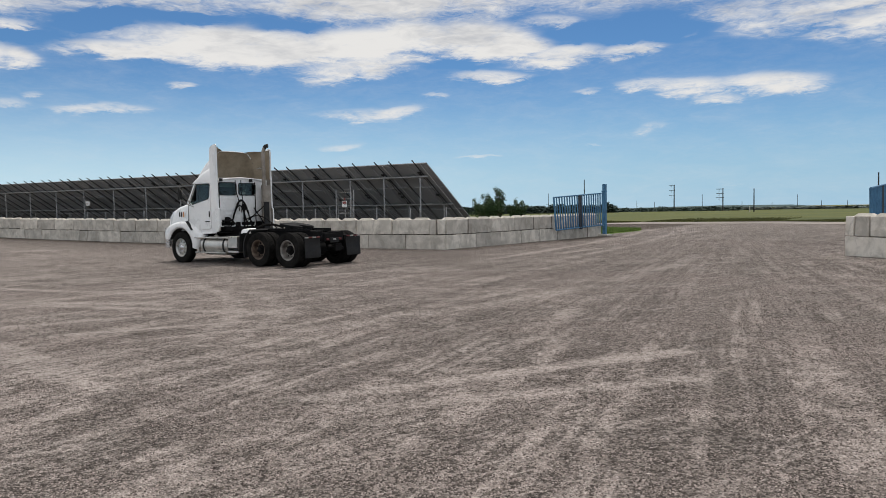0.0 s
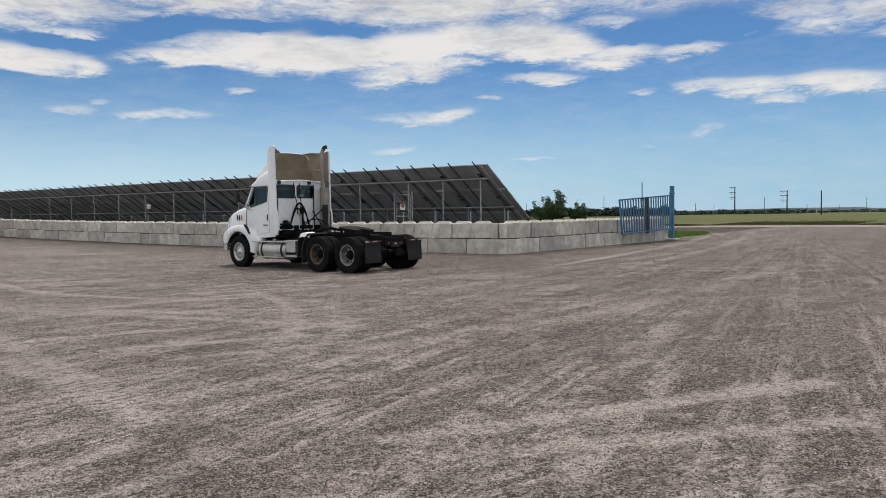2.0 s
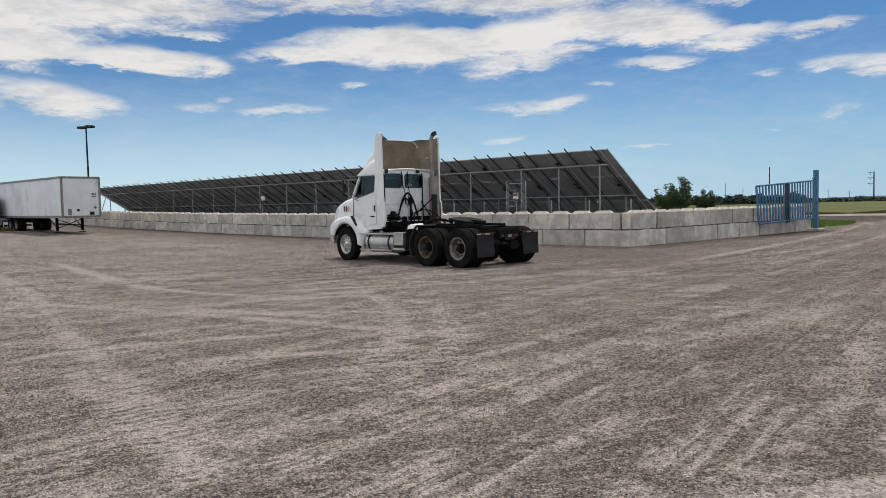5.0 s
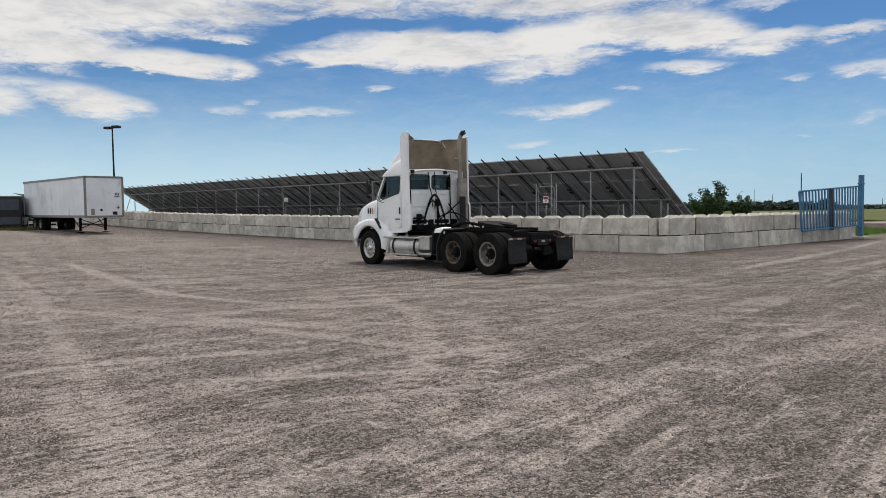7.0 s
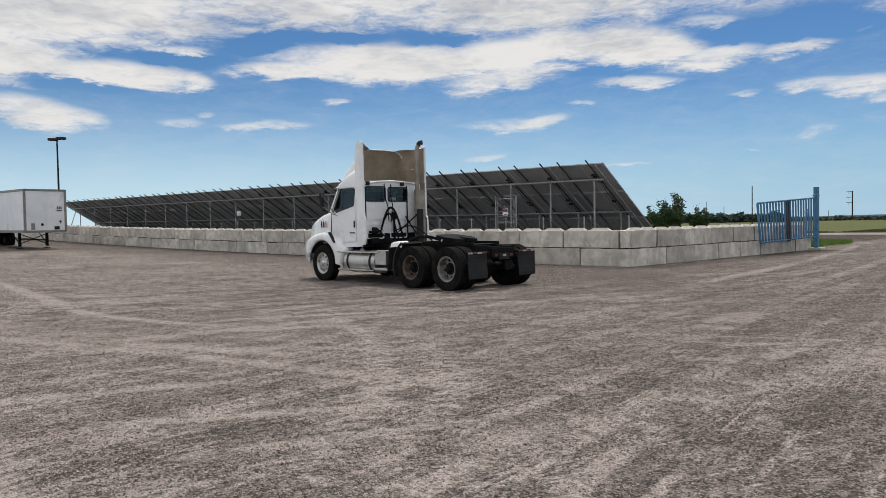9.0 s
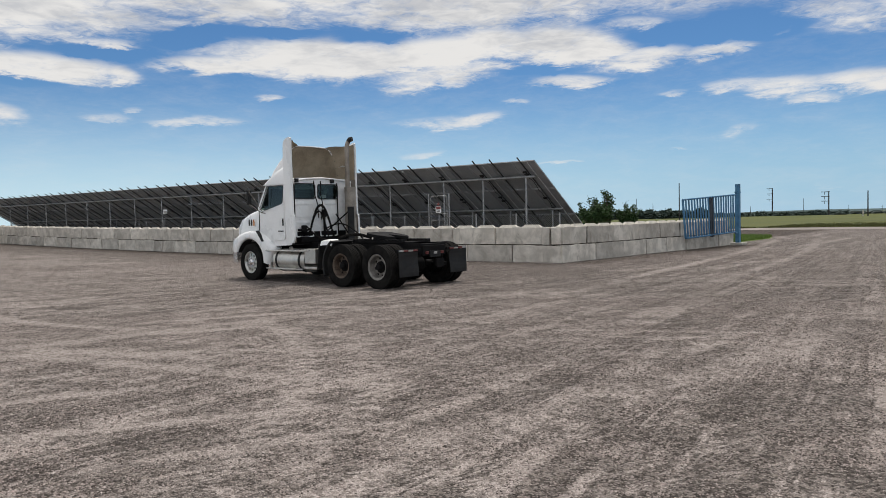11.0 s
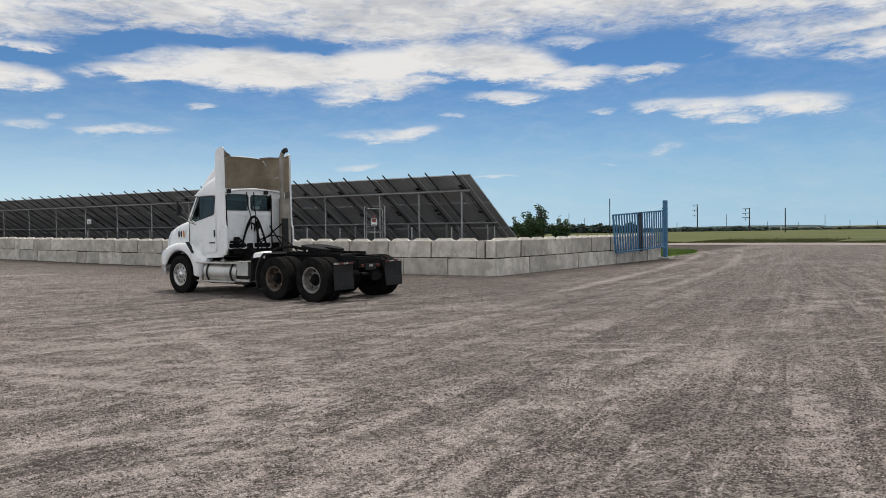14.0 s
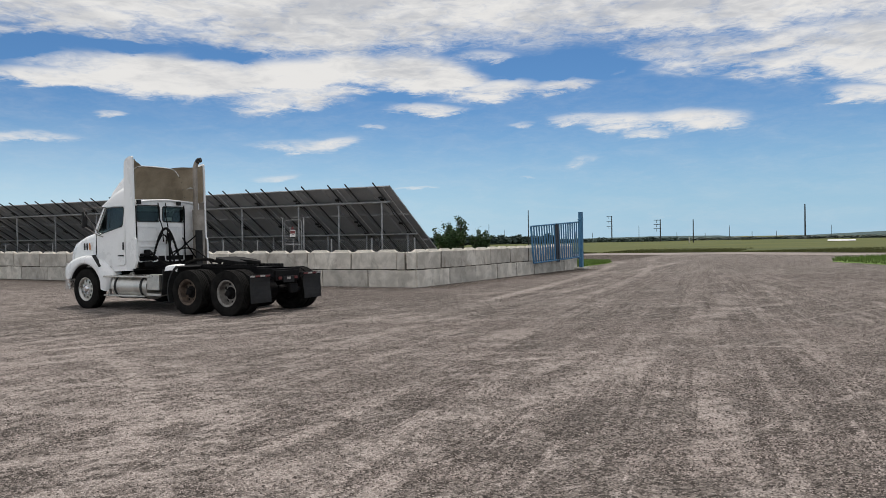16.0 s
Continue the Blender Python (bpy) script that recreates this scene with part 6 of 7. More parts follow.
# ---- blue gate ----
def gate(name, label, m, length, low, high, bars, post):
    g = thing(name, label, "gate", m)
    bm = bmesh.new()
    for z0, z1, far_x in ((low, low + 0.12, length - 0.25), (high, high + 0.26, length)):
        tube(bm, [(0, 0, z1), (far_x, 0, z0)], 0.035, 8)
    tube(bm, [(0, 0, low + 0.12), (0, 0, high + 0.26)], 0.035, 8)
    tube(bm, [(length - 0.25, 0, low), (length, 0, high)], 0.05, 6)
    part("gate_frame", bm, BLUE, g, "", True)
    for k in range(1, bars):
        x = length * k / bars
        bm = bmesh.new()
        if k == bars // 2:
            for q in (-0.13, 0.07):
                tube(bm, [(x + q - 0.12, 0, low - 0.02), (x + q, 0, high + 0.15)], 0.05, 6)
            part("lock_post", bm, DARKBLUE, g, "dark square bar between the gate leaves")
            continue
        tube(bm, [(x - 0.22 * x / length, 0, low + 0.12 * (1 - x / length)), (x, 0, high + 0.26 * (1 - x / length))], 0.037, 4)
        part("bar", bm, BLUE, g)
    if post:
        bm = bmesh.new()
        box(bm, -0.39, -0.09, 0.06, -0.20, 0.09, post, 0.012)
        mast = part("gate_post", bm, BLUE, g, "tall square blue gate post")
        for z in (0.55, post - 0.38):
            bm = bmesh.new()
            loft(bm, [[(-0.40, y, z - 0.1), (-0.40, y, z + 0.1), (-0.55, y, z)] for y in (-0.05, 0.05)])
            part("hinge_lug", bm, BLUE, mast, "blue hinge lug")
            bm = bmesh.new()
            tube(bm, [(-0.16, 0, z), (0.02, 0, z)], 0.04, 8)
            part("hinge", bm, BLUE, mast)
        bm = bmesh.new()
        box(bm, -0.62, -0.3, 0.0, 0.05, 0.3, 0.11, 0.02)
        part("footing", bm, CAP, g, "pale concrete footing")
    return g


foot = CORNER + ALONG_R * 13.88 + FRONT_R * 0.22
turn = math.degrees(math.atan2(-ALONG_R.y, -ALONG_R.x))
gate("blue_gate", "open blue painted steel bar gate beside the block wall", pose(foot.x, foot.y, 0, 0, 0, turn), 5.5, 0.49, 2.05, 20, 2.80)
foot2 = Vector((19.3, 27.2, 0))
gate("blue_gate", "second blue steel bar gate beside the far wall", pose(foot2.x, foot2.y, 0, 0, 0, math.degrees(math.atan2(-3.3, -3.2))), 4.6, 0.5, 2.05, 20, 2.7)


# ---- solar array ----
S_END, S_FAR, N_TOP, Z_TOP, SLOPE = 2.48, 54.0, 2.5, 3.60, math.atan2(2.215, 3.5)
ROWS_UP, MODULE = 3, 1.86
ARRAY = thing("solar_array", "long tilted solar panel array with dark back on galvanised posts", "solar array",
              Matrix(((ALONG_L.x, BACK_L.x, 0, CORNER.x), (ALONG_L.y, BACK_L.y, 0, CORNER.y), (0.0095, 0, 1, -0.02), (0, 0, 0, 1))))


def slope_point(s, d, off=0.0):
    """A place d metres down the slope from the top edge, off metres above the modules' faces."""
    return (s, N_TOP + d * math.cos(SLOPE) + off * math.sin(SLOPE), Z_TOP - d * math.sin(SLOPE) + off * math.cos(SLOPE))


bm = bmesh.new()
w, hgt = 1.012, MODULE - 0.02
for (a0, b0, a1, b1, o0, o1) in ((0, 0, w, hgt, -0.004, 0.004), (0, 0, w, 0.03, -0.035, 0.005), (0, hgt - 0.03, w, hgt, -0.035, 0.005), (0, 0, 0.03, hgt, -0.035, 0.005), (w - 0.03, 0, w, hgt, -0.035, 0.005)):
    loft(bm, [[slope_point(a, d, o) for a, o in ((a0, o0), (a1, o0), (a1, o1), (a0, o1))] for d in (b0, b1)])
for v in bm.verts:
    v.co -= Vector((0, N_TOP, Z_TOP))
module_me = link_mesh("module", bm, BACKSHEET)
module_me.materials.append(CELL)
for p in module_me.polygons:
    if p.normal.z > 0.5 and p.area > 0.5:
        p.material_index = 1
s = S_END
while s < S_FAR:
    for r in range(ROWS_UP):
        o = new("module", module_me)
        o.parent = ARRAY
        o.location = slope_point(s, r * MODULE)
    s += 1.03
s = 3.05
while s < S_FAR:
    for ds in (0.0, 1.24):
        bm = bmesh.new()
        loft(bm, [[slope_point(s + ds + x, d, o) for x, o in ((-0.013, -0.088), (0.013, -0.088), (0.013, -0.04), (-0.013, -0.04))] for d in (-0.30, ROWS_UP * MODULE - 0.15)])
        rafter = part("rafter", bm, RAIL, ARRAY)
        if s < 30 and ds == 0.0:
            bm = bmesh.new()
            for d0 in (0.6, 0.72, 2.3, 2.45, 3.2):
                d = d0 + random.uniform(-0.1, 0.1)
                loft(bm, [[slope_point(s + ds + 0.06 + x, d + q, o) for x, o in ((0, -0.10), (0.16, -0.09), (0.16, -0.05), (0, -0.05))] for q in (0, 0.07)])
            pts = [slope_point(s + ds + 0.1 + 0.04 * math.sin(k * 1.7), 0.6 + k * 0.3, -0.09 - 0.03 * math.sin(k * 2.3)) for k in range(10)]
            tube(bm, pts, 0.012, 5)
            part("cable", bm, SOOT, rafter, "black cables and connectors")
        if ds == 0.0:
            bm = bmesh.new()
            loft(bm, [[slope_point(s + ds - 0.28 + x, d, o) for x, o in ((-0.01, -0.105), (0.01, -0.105), (0.01, -0.07), (-0.01, -0.07))] for d in (0.02, ROWS_UP * MODULE - 0.3)])
            part("conduit", bm, PALEGALV, ARRAY, "pale conduit under the modules")
    s += 2.03
for n, z, x0, r in ((3.12, 3.03, 2.80, 0.054), (5.12, 1.82, 2.72, 0.05)):
    bm = bmesh.new()
    tube(bm, [(x0, n, z), (20.0, n, z), (S_FAR, n, z)], r, 10)
    part("beam", bm, GALV, ARRAY, "galvanised steel pipe beam", True)
posts = [3.22, 5.20, 7.17, 10.16]
while posts[-1] < 50:
    posts.append(posts[-1] + 3.04)
for s in posts:
    bm = bmesh.new()
    tube(bm, [(s, 3.12, 0.0), (s, 3.12, 3.0)], 0.038, 8)
    part("post", bm, GALV, ARRAY, "", True)
    bm = bmesh.new()
    tube(bm, [(s, 5.12, 0.0), (s, 5.12, 1.8)], 0.034, 8)
    part("post", bm, GALV, ARRAY, "", True)
for s in posts[::2]:
    bm = bmesh.new()
    tube(bm, [(s, 3.12, 0.5), (s + 1.4, 5.12, 1.7)], 0.022, 6)
    part("brace", bm, GALV, ARRAY)

for a, b in (((53.6, 3.12, 2.9), (55.4, 3.12, 0.9)), ((53.6, 5.12, 1.7), (55.0, 5.12, 0.6)), ((52.4, 3.12, 0.8), (53.8, 5.12, 1.8))):
    bm = bmesh.new()
    tube(bm, [a, b], 0.03, 6)
    part("brace", bm, GALV, ARRAY)

# fence behind the wall, with its small gate and signs
LEFT_FRAME = Matrix(((ALONG_L.x, BACK_L.x, 0, CORNER.x), (ALONG_L.y, BACK_L.y, 0, CORNER.y), (0.0095, 0, 1, -0.02), (0, 0, 0, 1)))
FENCE = thing("chain_link_fence", "low galvanised chain-link fence behind the block wall", "fence", LEFT_FRAME)
for k in range(16):
    s = 0.9 + 1.76 * k
    bm = bmesh.new()
    tube(bm, [(s, 1.5, 0), (s, 1.5, 1.66)], 0.026, 6)
    part("fence_post", bm, GALV, FENCE, "", True)
bm = bmesh.new()
v, f = [], []


def wire(a, b, r=0.0034):
    n = len(v)
    d = (Vector(b) - Vector(a)).normalized()
    u = d.cross(Vector((0, 1, 0))).normalized() * r
    for q in (a, b):
        v.append(tuple(Vector(q) - u))
        v.append(tuple(Vector(q) + u))
        v.append(tuple(Vector(q) + Vector((0, r * 1.6, 0))))
    for i, j in ((0, 1), (1, 2), (2, 0)):
        f.append((n + i, n + j, n + 3 + j, n + 3 + i))


for k in range(int(27 / 0.075)):
    s = 0.3 + k * 0.075
    wire((s, 1.5, 1.1), (s + 0.5, 1.5, 1.6))
    wire((s + 0.5, 1.5, 1.1), (s, 1.5, 1.6))
bm.free()
me = bpy.data.meshes.new("wire_mesh")
me.from_pydata(v, [], f)
me.materials.append(RAIL)
o = new("wire_mesh", me)
o.parent = FENCE
tagged(o, "thin diagonal fence wire", kind="stuff")

PIPEGATE = thing("pipe_gate", "narrow galvanised pipe gate in the fence", "gate", LEFT_FRAME)
bm = bmesh.new()
tube(bm, [(6.42, 1.3, 0.2), (6.42, 1.3, 2.3), (6.36, 1.3, 2.38), (5.70, 1.3, 2.38), (5.63, 1.3, 2.3), (5.63, 1.3, 0.2)], 0.015, 8)
tube(bm, [(6.42, 1.3, 1.45), (5.63, 1.3, 1.45)], 0.016, 6)
part("gate_frame", bm, GALV, PIPEGATE, "", True)
for s in (6.52, 5.53):
    bm = bmesh.new()
    tube(bm, [(s, 1.3, 0), (s, 1.3, 2.48)], 0.024, 8)
    part("gate_post", bm, GALV, PIPEGATE, "", True)
bm = bmesh.new()
for k in range(4):
    tube(bm, [(6.40, 1.3, 1.5 + k * 0.2), (5.65, 1.3, 1.5 + k * 0.2)], 0.006, 5)
part("gate_wire", bm, GALV, PIPEGATE)


def sign(name, label, s0, s1, z0, z1, n, red, holder):
    t = thing(name, label, "sign", LEFT_FRAME)
    bm = bmesh.new()
    box(bm, s0, n, z0, s1, n + 0.006, z1)
    part("plate", bm, SIGNWHITE, t)
    if red:
        bm = bmesh.new()
        box(bm, s0 + 0.02, n - 0.005, z1 - 0.13, s1 - 0.02, n - 0.001, z1 - 0.02)
        part("heading", bm, SIGNRED, t, "dull red heading panel")
        bm = bmesh.new()
        q = (s0 + s1) / 2
        loft(bm, [[(q - 0.075, y, z1 + 0.03), (q + 0.075, y, z1 + 0.03), (q, y, z1 + 0.16)] for y in (n, n + 0.005)])
        part("warning_triangle", bm, SIGNRED, t, "red warning triangle")
    for k in range(3):
        bm = bmesh.new()
        zz = z0 + 0.03 + k * 0.055
        box(bm, s0 + 0.05, n - 0.004, zz, s1 - 0.05 - 0.05 * (k % 2), n - 0.001, zz + 0.02)
        part("text_bar", bm, PLASTIC, t)
    return t


sign("danger_sign", "white and red warning sign on the fence gate", 5.90, 6.16, 1.74, 2.0, 1.27, True, 1.3)
sign("small_sign", "small white notice on an array post", 27.76, 28.18, 2.06, 2.32, 3.06, False, 3.12)


# ---- box trailer, van, lamp ----
def box_trailer():
    m = pose(-30.1, 43.5, 0.42, 0, -0.4, 144.4)
    t = thing("box_trailer", "long white box trailer standing on its landing legs", "trailer", m)
    L, Wd, z0, z1 = 12.4, 2.22, 0.98, 3.45
    bm = bmesh.new()
    box(bm, 0, -Wd, z0, L, 0, z1, 0.03)
    body = part("box", bm, TRAILERWHITE, t, "dull white trailer box")
    bm = bmesh.new()
    for y in (0.012, -Wd - 0.012):
        box(bm, -0.01, y - 0.02, z1 - 0.11, L, y + 0.02, z1 + 0.02)
        box(bm, -0.01, y - 0.02, z0 - 0.05, L, y + 0.02, z0 + 0.10)
    box(bm, -0.02, -Wd, z1 - 0.1, 0.02, 0, z1 + 0.02)
    box(bm, -0.02, -Wd, z0 - 0.05, 0.02, 0, z0 + 0.08)
    for y in (0.0, -Wd):
        box(bm, -0.02, y - 0.1, z0, 0.05, y + 0.03, z1)
    part("edge_rail", bm, TRAILERTRIM, body, "alloy edge rails")
    bm = bmesh.new()
    box(bm, -0.03, -0.55, z0 + 0.12, -0.005, -0.35, z0 + 0.5)
    part("document_box", bm, TRAILERTRIM, body, "grey document box on the trailer's nose")
    bm = bmesh.new()
    tube(bm, [(-0.03, -0.95, z0 + 0.42), (-0.005, -0.95, z0 + 0.42)], 0.08, 10)
    part("connector", bm, PLASTIC, body, "round dark connector on the trailer's nose")
    for k, (y, z, w, h) in enumerate(((-2.0, 2.32, 0.05, 0.14), (-1.9, 2.32, 0.05, 0.14), (-1.8, 2.32, 0.05, 0.14), (-1.9, 2.2, 0.3, 0.04), (-1.95, 1.54, 0.2, 0.04), (-1.95, 1.45, 0.04, 0.22), (-1.75, 1.1, 0.28, 0.2))):
        bm = bmesh.new()
        box(bm, -0.034, y - w / 2, z, -0.02, y + w / 2, z + h)
        part("marking", bm, PLASTIC, body, "dark lettering bar")
    for y in (-0.35, -Wd + 0.35):
        bm = bmesh.new()
        box(bm, 1.9, y - 0.07, 0.1, 2.06, y + 0.07, z0, 0.01)
        box(bm, 1.8, y - 0.16, -0.02, 2.16, y + 0.16, 0.03)
        part("landing_leg", bm, BLACK, t, "black landing leg")
        bm = bmesh.new()
        tube(bm, [(2.0, y, 0.25), (3.4, y, z0)], 0.03, 6)
        part("leg_brace", bm, BLACK, t)
    for a, b in (((1.98, -0.35, 0.25), (1.98, -Wd + 0.35, 0.85)), ((1.98, -0.35, 0.85), (1.98, -Wd + 0.35, 0.25))):
        bm = bmesh.new()
        tube(bm, [a, b], 0.028, 6)
        part("cross_brace", bm, BLACK, t)
    bm = bmesh.new()
    tube(bm, [(1.98, -0.4, 0.5), (1.98, -Wd + 0.4, 0.5)], 0.03, 6)
    part("leg_shaft", bm, BLACK, t)
    bm = bmesh.new()
    for y in (-0.8, -Wd + 0.8):
        box(bm, 7.0, y - 0.06, 0.6, 12.0, y + 0.06, z0 - 0.03)
    part("bogie_frame", bm, BLACK, t)
    me = tyre_mesh(0.47, 0.125)
    for x in (9.0, 10.3):
        for y in (-0.16, -0.46, -Wd + 0.16, -Wd + 0.46):
            wl = new("wheel", me)
            wl.parent = t
            wl.matrix_basis = pose(x, y, 0.46)
            tagged(wl, "worn black trailer wheel")
            rm = new("rim", RIM_R2)
            rm.parent = wl
    bm = bmesh.new()
    box(bm, 12.2, -Wd + 0.2, 0.3, 12.3, -0.2, 0.42)
    for y in (-0.6, -Wd + 0.6):
        box(bm, 12.2, y - 0.04, 0.3, 12.28, y + 0.04, z0)
    part("rear_guard", bm, BLACK, t)


box_trailer()


def van():
    t = thing("van", "black van parked at the yard's far corner", "van", pose(-41.3, 50.6, 0.5, 0, 0, 125))
    bm = bmesh.new()
    prof = [(-2.4, 0.35), (-2.45, 1.2), (-2.3, 2.35), (-2.0, 2.45), (1.2, 2.45), (1.6, 2.3), (2.0, 1.5), (2.7, 1.25), (2.8, 0.8), (2.75, 0.35)]
    loft(bm, [[(x, y, z) for x, z in prof] for y in (-0.95, 0.95)])
    bmesh.ops.bevel(bm, geom=bm.edges[:], offset=0.06, segments=2, affect="EDGES")
    part("body", bm, VANBLACK, t, "black van body", True)
    bm = bmesh.new()
    box(bm, -2.47, -0.8, 1.45, -2.40, 0.8, 2.2)
    part("window", bm, DARKBLUE, t, "dark van window")
    bm = bmesh.new()
    box(bm, -2.52, -0.86, 0.42, -2.44, 0.86, 0.95, 0.02)
    part("lower_panel", bm, DARKBLUE, t, "dull dark lower panel")
    bm = bmesh.new()
    box(bm, -2.75, -0.85, 0.36, -2.5, 0.85, 0.46, 0.02)
    part("rear_step", bm, PLASTIC, t, "black rear step")
    for y in (-0.955, 0.955):
        bm = bmesh.new()
        box(bm, 0.5, y - 0.01, 1.45, 1.5, y + 0.01, 2.2, 0.0)
        part("window", bm, DARKBLUE, t, "dark van window")
    me = tyre_mesh(0.36, 0.11)
    for x in (-1.5, 1.75):
        for y in (-0.86, 0.86):
            wl = new("wheel", me)
            wl.parent = t
            wl.matrix_basis = pose(x, y, 0.35)
    for y in (-0.85, 0.85):
        bm = bmesh.new()
        box(bm, -2.5, y - 0.06, 0.9, -2.44, y + 0.06, 1.3, 0.02)
        part("tail_light", bm, PLASTIC, t, "dark tail light")


van()

weeds = []
for _ in range(700):
    u, w = random.uniform(9.0, 15.5), random.gauss(0.9, 0.7)
    x, y = -30.1 - 0.813 * u - 0.582 * w, 43.5 + 0.582 * u - 0.813 * w
    weeds.append((x, y, rise(x, y)))
blades("weeds", weeds, DRYBLADE, "dry weeds growing beside the trailer and van", (0.08, 0.35), 0.02)

LAMP = thing("yard_lamp", "tall black lamp post with two flat heads", "lamp post", pose(-45.75, 69.7, 0.95))
bm = bmesh.new()
tube(bm, [(0, 0, 0), (0, 0, 5), (0, 0, 9.3)], 0.11, 10, 0.07)
part("mast", bm, SOOT, LAMP, "", True)
bm = bmesh.new()
tube(bm, [(-0.7, 0.4, 9.15), (0.7, -0.4, 9.15)], 0.05, 6)
part("crossarm", bm, SOOT, LAMP)
for k in (-1, 1):
    bm = bmesh.new()
    box(bm, -0.38, -0.28, -0.12, 0.38, 0.28, 0.12, 0.05, Matrix.Translation((k * 0.62, -k * 0.3, 9.2)))
    part("lamp_head", bm, SOOT, LAMP, "flat black lamp head")


# ---- poles and distance ----
EYE_FAR = Vector((-1.3, 4.76, 0))


def far(az, d):
    return EYE_FAR + Vector((math.sin(radians(az)) * d, math.cos(radians(az)) * d, 0))


def utility_pole(az, d, top, r, arms=0, label="weathered wooden utility pole"):
    p = far(az, d)
    t = thing("utility_pole", label, "pole", pose(p.x, p.y, 0, 0, 0, -az), "roadside poles")
    bm = bmesh.new()
    tube(bm, [(0, 0, -0.1), (0, 0, top * 0.5), (0, 0, top)], r, 6, r * 0.7)
    part("shaft", bm, POLE, t)
    for k in range(arms):
        z = top - 0.25 - k * top * 0.19
        bm = bmesh.new()
        box(bm, -2.1, -0.06, z - 0.09, 0.25, 0.06, z + 0.09)
        part("crossarm", bm, POLE, t)
        bm = bmesh.new()
        tube(bm, [(-1.2, 0, z), (-1.2, 0, z - 0.9)], 0.07, 5)
        part("insulator", bm, POLE, t)


utility_pole(22.85, 318, 10.9, 0.30, 3, "tall pole with three crossarms on one side")
utility_pole(26.42, 255, 7.5, 0.24, 3, "tall pole with three crossarms on one side")
utility_pole(28.77, 187, 5.7, 0.17)
utility_pole(36.25, 318, 13.5, 0.36)
utility_pole(16.49, 160, 7.9, 0.14)
for az, d, top in ((13.4, 300, 7.9), (14.6, 300, 5.8), (24.86, 320, 6.6), (31.28, 320, 5.8), (37.9, 320, 5.1), (20.1, 330, 4.6), (21.4, 330, 3.9), (7.4, 300, 5.6), (32.8, 330, 3.4), (34.4, 330, 3.2), (27.6, 330, 3.4), (29.6, 340, 3.0), (18.3, 340, 4.2)):
    utility_pole(az, d, top, 0.13, 0, "thin dark pole far beyond the field")
p = far(28.48, 186)
o = thing("road_marker", "short pale marker post beside the road", "marker", pose(p.x, p.y, 0))
bm = bmesh.new()
tube(bm, [(0, 0, 0), (0, 0, 1.4)], 0.14, 6)
part("shaft", bm, CAP, o)


def clump_strip(name, az0, az1, d, low, high, count, mat, label, category, wide=1.6, tall=1.0):
    """A far row of many small leaf clumps with an uneven top."""
    v, f = [], []
    for _ in range(count):
        az = random.uniform(az0, az1)
        q = far(az, d + random.uniform(-12, 12))
        top = high * (0.62 + 0.38 * noise.noise((az * 1.7, 0, d)) + 0.25 * noise.noise((az * 6.0, 3, d)))
        z = random.uniform(low, max(low + 0.2, top))
        for _ in range(3):
            c = Vector((q.x + random.gauss(0, wide * 0.4), q.y + random.gauss(0, wide * 0.4), z + random.gauss(0, 0.12 * tall)))
            n = len(v)
            r = wide * random.uniform(0.25, 0.55)
            for _ in range(3):
                v.append(tuple(c + Vector((random.gauss(0, r), random.gauss(0, r), random.gauss(0, r * 0.55 * tall)))))
            f.append((n, n + 1, n + 2))
    me = bpy.data.meshes.new(name)
    me.from_pydata(v, [], f)
    me.materials.append(mat)
    tagged(new(name, me), label, category, kind="stuff")


clump_strip("treeline", 2.0, 18.6, 250, -0.5, 3.5, 15000, FARLEAF, "dark green row of trees far behind the gate", "trees", 1.1)
clump_strip("treeline", 19.0, 27.5, 270, -0.5, 1.6, 3200, FARLEAF, "dark green row of trees far beyond the field", "trees", 1.1)
clump_strip("scrub_line", 17.0, 46.0, 300, -0.3, 1.25, 11000, FARSCRUB, "low hazy scrub at the far edge of the field", "scrub", 1.7, 0.4)
clump_strip("scrub_line", -29.0, -2.0, 95, -0.2, 4.3, 9000, SCRUB, "low dark scrub beyond the solar array", "scrub", 1.0, 0.8)
clump_strip("treeline", -50.0, -36.0, 120, -0.5, 4.9, 5200, FARLEAF, "dark trees beyond the yard's far corner", "trees", 1.6)


def hill(name, label, rows, d, mat):
    """A long low ridge as a solid bank; rows of (azimuth, height)."""
    bm = bmesh.new()
    rings = []
    for (a0, h0), (a1, h1) in zip(rows, rows[1:]):
        for k in range(12):
            u = k / 12
            az, h = a0 + (a1 - a0) * u, h0 + (h1 - h0) * u
            h += 0.25 * noise.noise((az * 1.3, 0, 2)) + 0.12 * noise.noise((az * 5, 1, 2))
            rings.append([far(az, d - 260) + Vector((0, 0, -1)), far(az, d - 60) + Vector((0, 0, h * 0.8)), far(az, d) + Vector((0, 0, h)), far(az, d + 300) + Vector((0, 0, -1))])
    loft(bm, rings)
    tagged(new(name, link_mesh(name, bm, mat, True)), label, "hill", kind="structure")


# the ridges look hazy through FARHILL's bluish colour alone
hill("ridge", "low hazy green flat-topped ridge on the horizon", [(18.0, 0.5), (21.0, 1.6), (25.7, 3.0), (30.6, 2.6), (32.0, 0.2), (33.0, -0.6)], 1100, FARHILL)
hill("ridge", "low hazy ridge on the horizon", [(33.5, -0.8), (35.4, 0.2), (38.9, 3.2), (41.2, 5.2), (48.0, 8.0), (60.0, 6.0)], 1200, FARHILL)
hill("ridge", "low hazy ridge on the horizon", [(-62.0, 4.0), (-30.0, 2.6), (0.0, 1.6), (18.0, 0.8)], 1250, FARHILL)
p = far(38.5, 168)
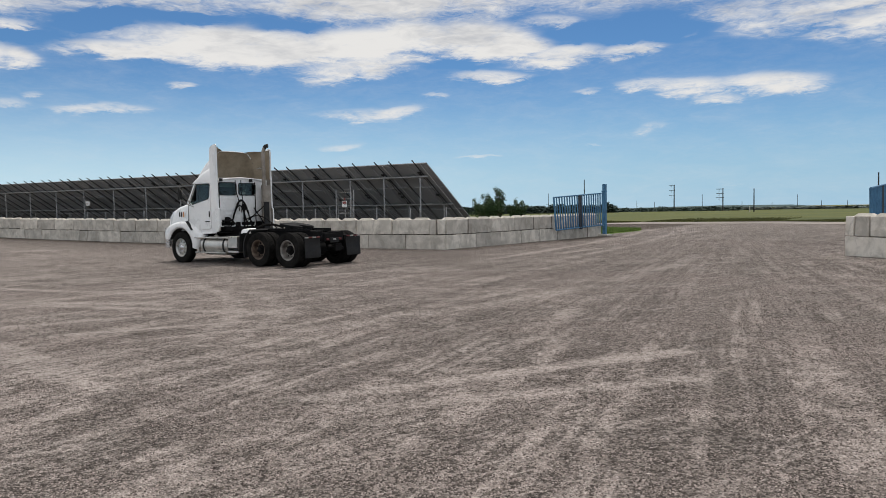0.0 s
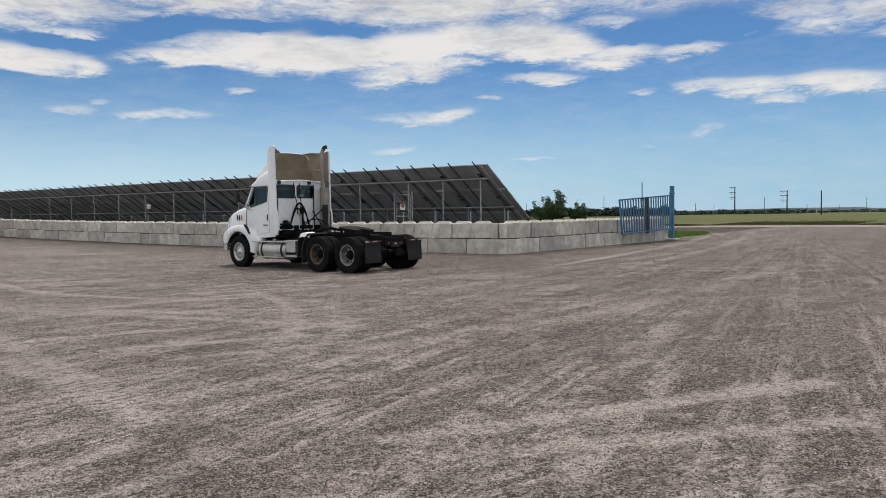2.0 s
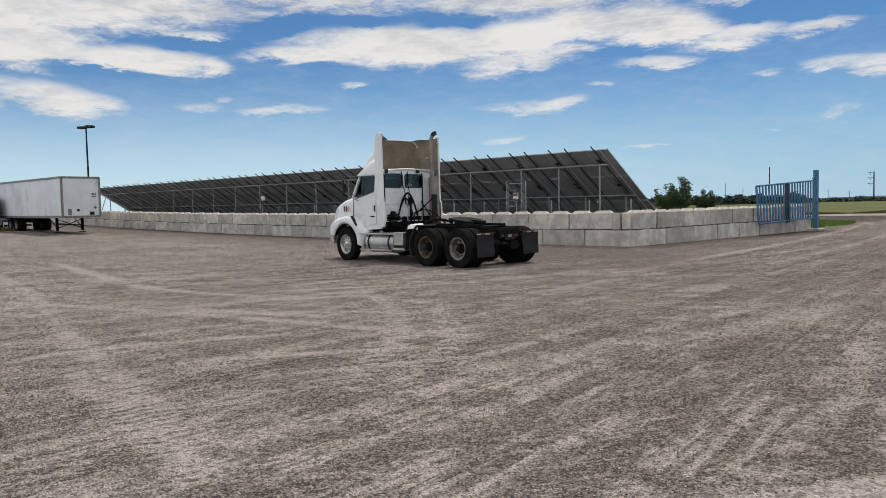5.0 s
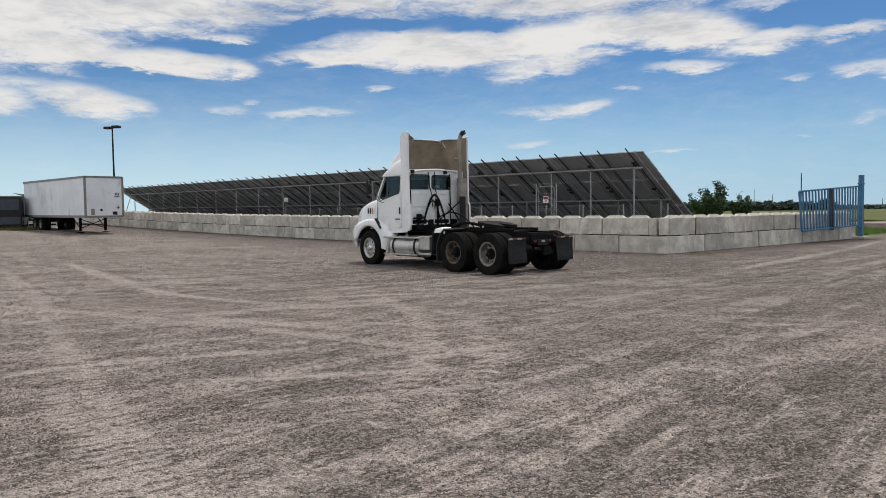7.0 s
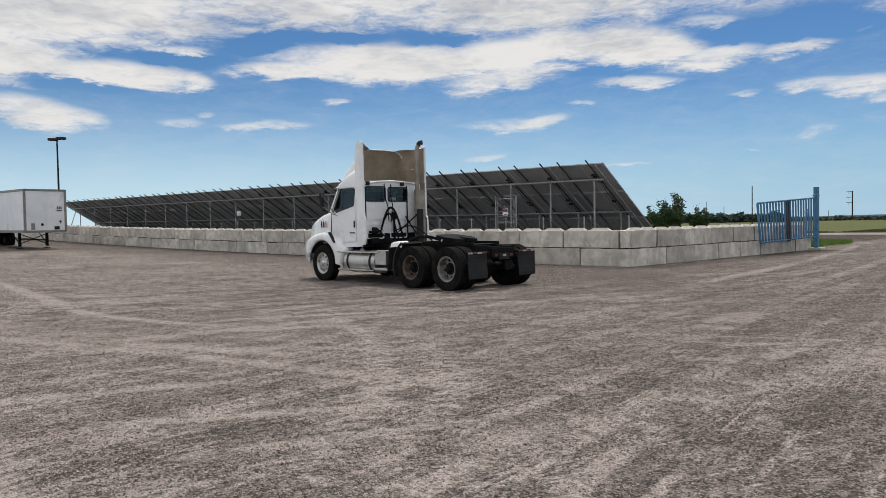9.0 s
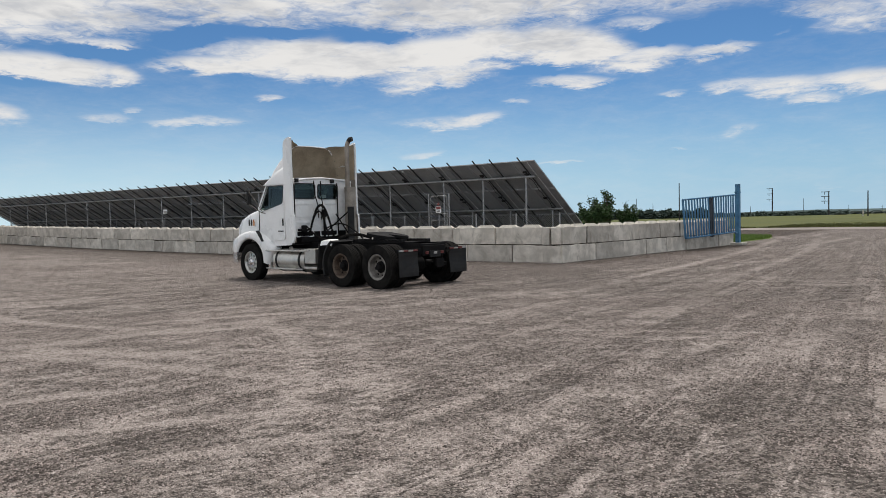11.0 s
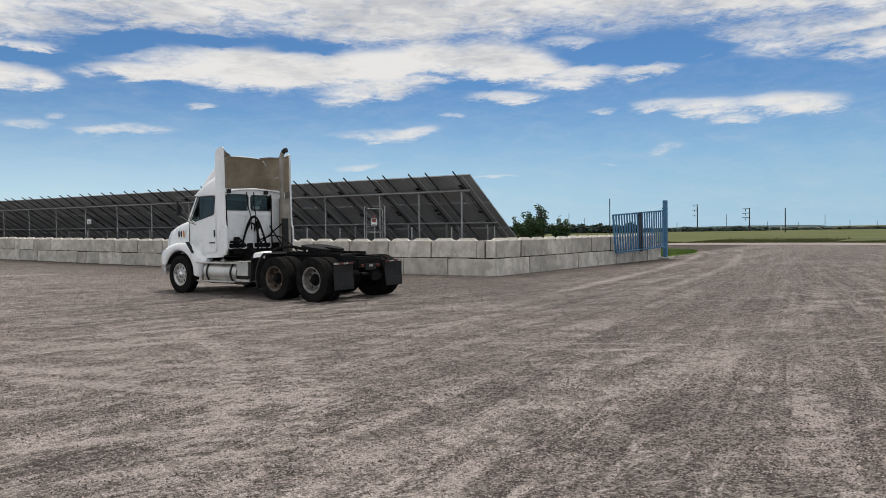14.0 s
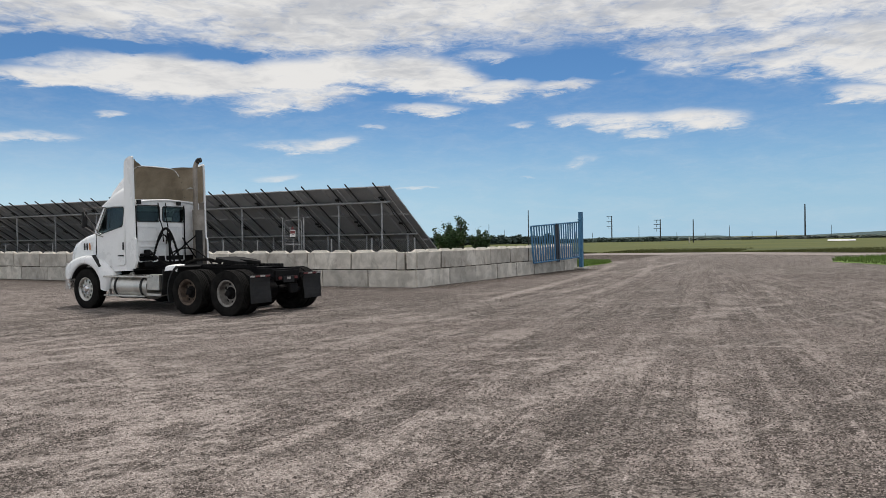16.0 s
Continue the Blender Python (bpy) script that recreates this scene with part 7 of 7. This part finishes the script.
o = thing("shed", "long low pale-roofed shed far across the field", "shed", pose(p.x, p.y, 0, 0, 0, -38.5))
bm = bmesh.new()
box(bm, -2.4, -1, 0, 2.4, 1, 0.18)
part("wall", bm, SCRUB, o)
bm = bmesh.new()
loft(bm, [[(-2.5, -1.1, 0.18), (-2.5, 1.1, 0.18), (-2.5, 0, 0.46)], [(2.5, -1.1, 0.18), (2.5, 1.1, 0.18), (2.5, 0, 0.46)]])
part("roof", bm, ROOFPALE, o, "pale metal roof")


# ---- bushes behind the wall ----
def bush(x, y, height, wide, leaves, label):
    t = thing("bush", label, "bush", pose(x, y, 0.0))
    tips = []
    bm = bmesh.new()
    for k in range(24):
        a = random.uniform(0, 6.28)
        r = math.sqrt(random.uniform(0.02, 1.0)) * wide
        h = height * random.uniform(0.68, 1.0) * (1 - 0.12 * (r / wide) ** 2)
        mid = Vector((math.cos(a) * r * 0.45, math.sin(a) * r * 0.45, h * 0.5))
        tip = Vector((math.cos(a) * r, math.sin(a) * r, h))
        tube(bm, [(0.05 * math.cos(a), 0.05 * math.sin(a), 0), mid, tip], 0.035, 5, 0.008)
        tips += [mid.lerp(tip, q) for q in (0.3, 0.5, 0.7, 0.85, 1.0)]
        for _ in range(3):
            q = mid.lerp(tip, random.uniform(0.1, 0.8))
            e = q + Vector((random.gauss(0, 0.25) * wide, random.gauss(0, 0.25) * wide, random.uniform(0.05, 0.3)))
            tube(bm, [q, e], 0.01, 4, 0.004)
            tips += [q.lerp(e, 0.5), e]
    part("branch", bm, BARK, t, "thin brown branches")
    tufts = random.sample(tips, int(len(tips) * 0.6))
    v, f = [], []
    for _ in range(leaves):
        c = random.choice(tufts) + Vector((random.gauss(0, 0.075), random.gauss(0, 0.075), random.gauss(0, 0.085)))
        a, b = Vector((random.gauss(0, 1), random.gauss(0, 1), random.gauss(0, 0.6))).normalized(), Vector((random.gauss(0, 1), random.gauss(0, 1), random.gauss(0, 1))).normalized()
        b = (b - a * b.dot(a)).normalized()
        l, w = random.uniform(0.055, 0.10), random.uniform(0.028, 0.046)
        n = len(v)
        v += [tuple(c - a * l), tuple(c + b * w), tuple(c + a * l), tuple(c - b * w)]
        f.append((n, n + 1, n + 2, n + 3))
    me = bpy.data.meshes.new("crown")
    me.from_pydata(v, [], f)
    me.materials.append(LEAF)
    o = new("crown", me)
    o.parent = t
    tagged(o, "small dark green leaves", kind="stuff")


bush(5.85, 44.6, 2.4, 1.02, 3400, "loose green bush behind the block wall")
bush(6.75, 45.2, 2.95, 0.28, 700, "tall thin shoots of a green bush")
bush(7.95, 45.6, 2.2, 0.55, 2000, "smaller green bush beside a larger one")
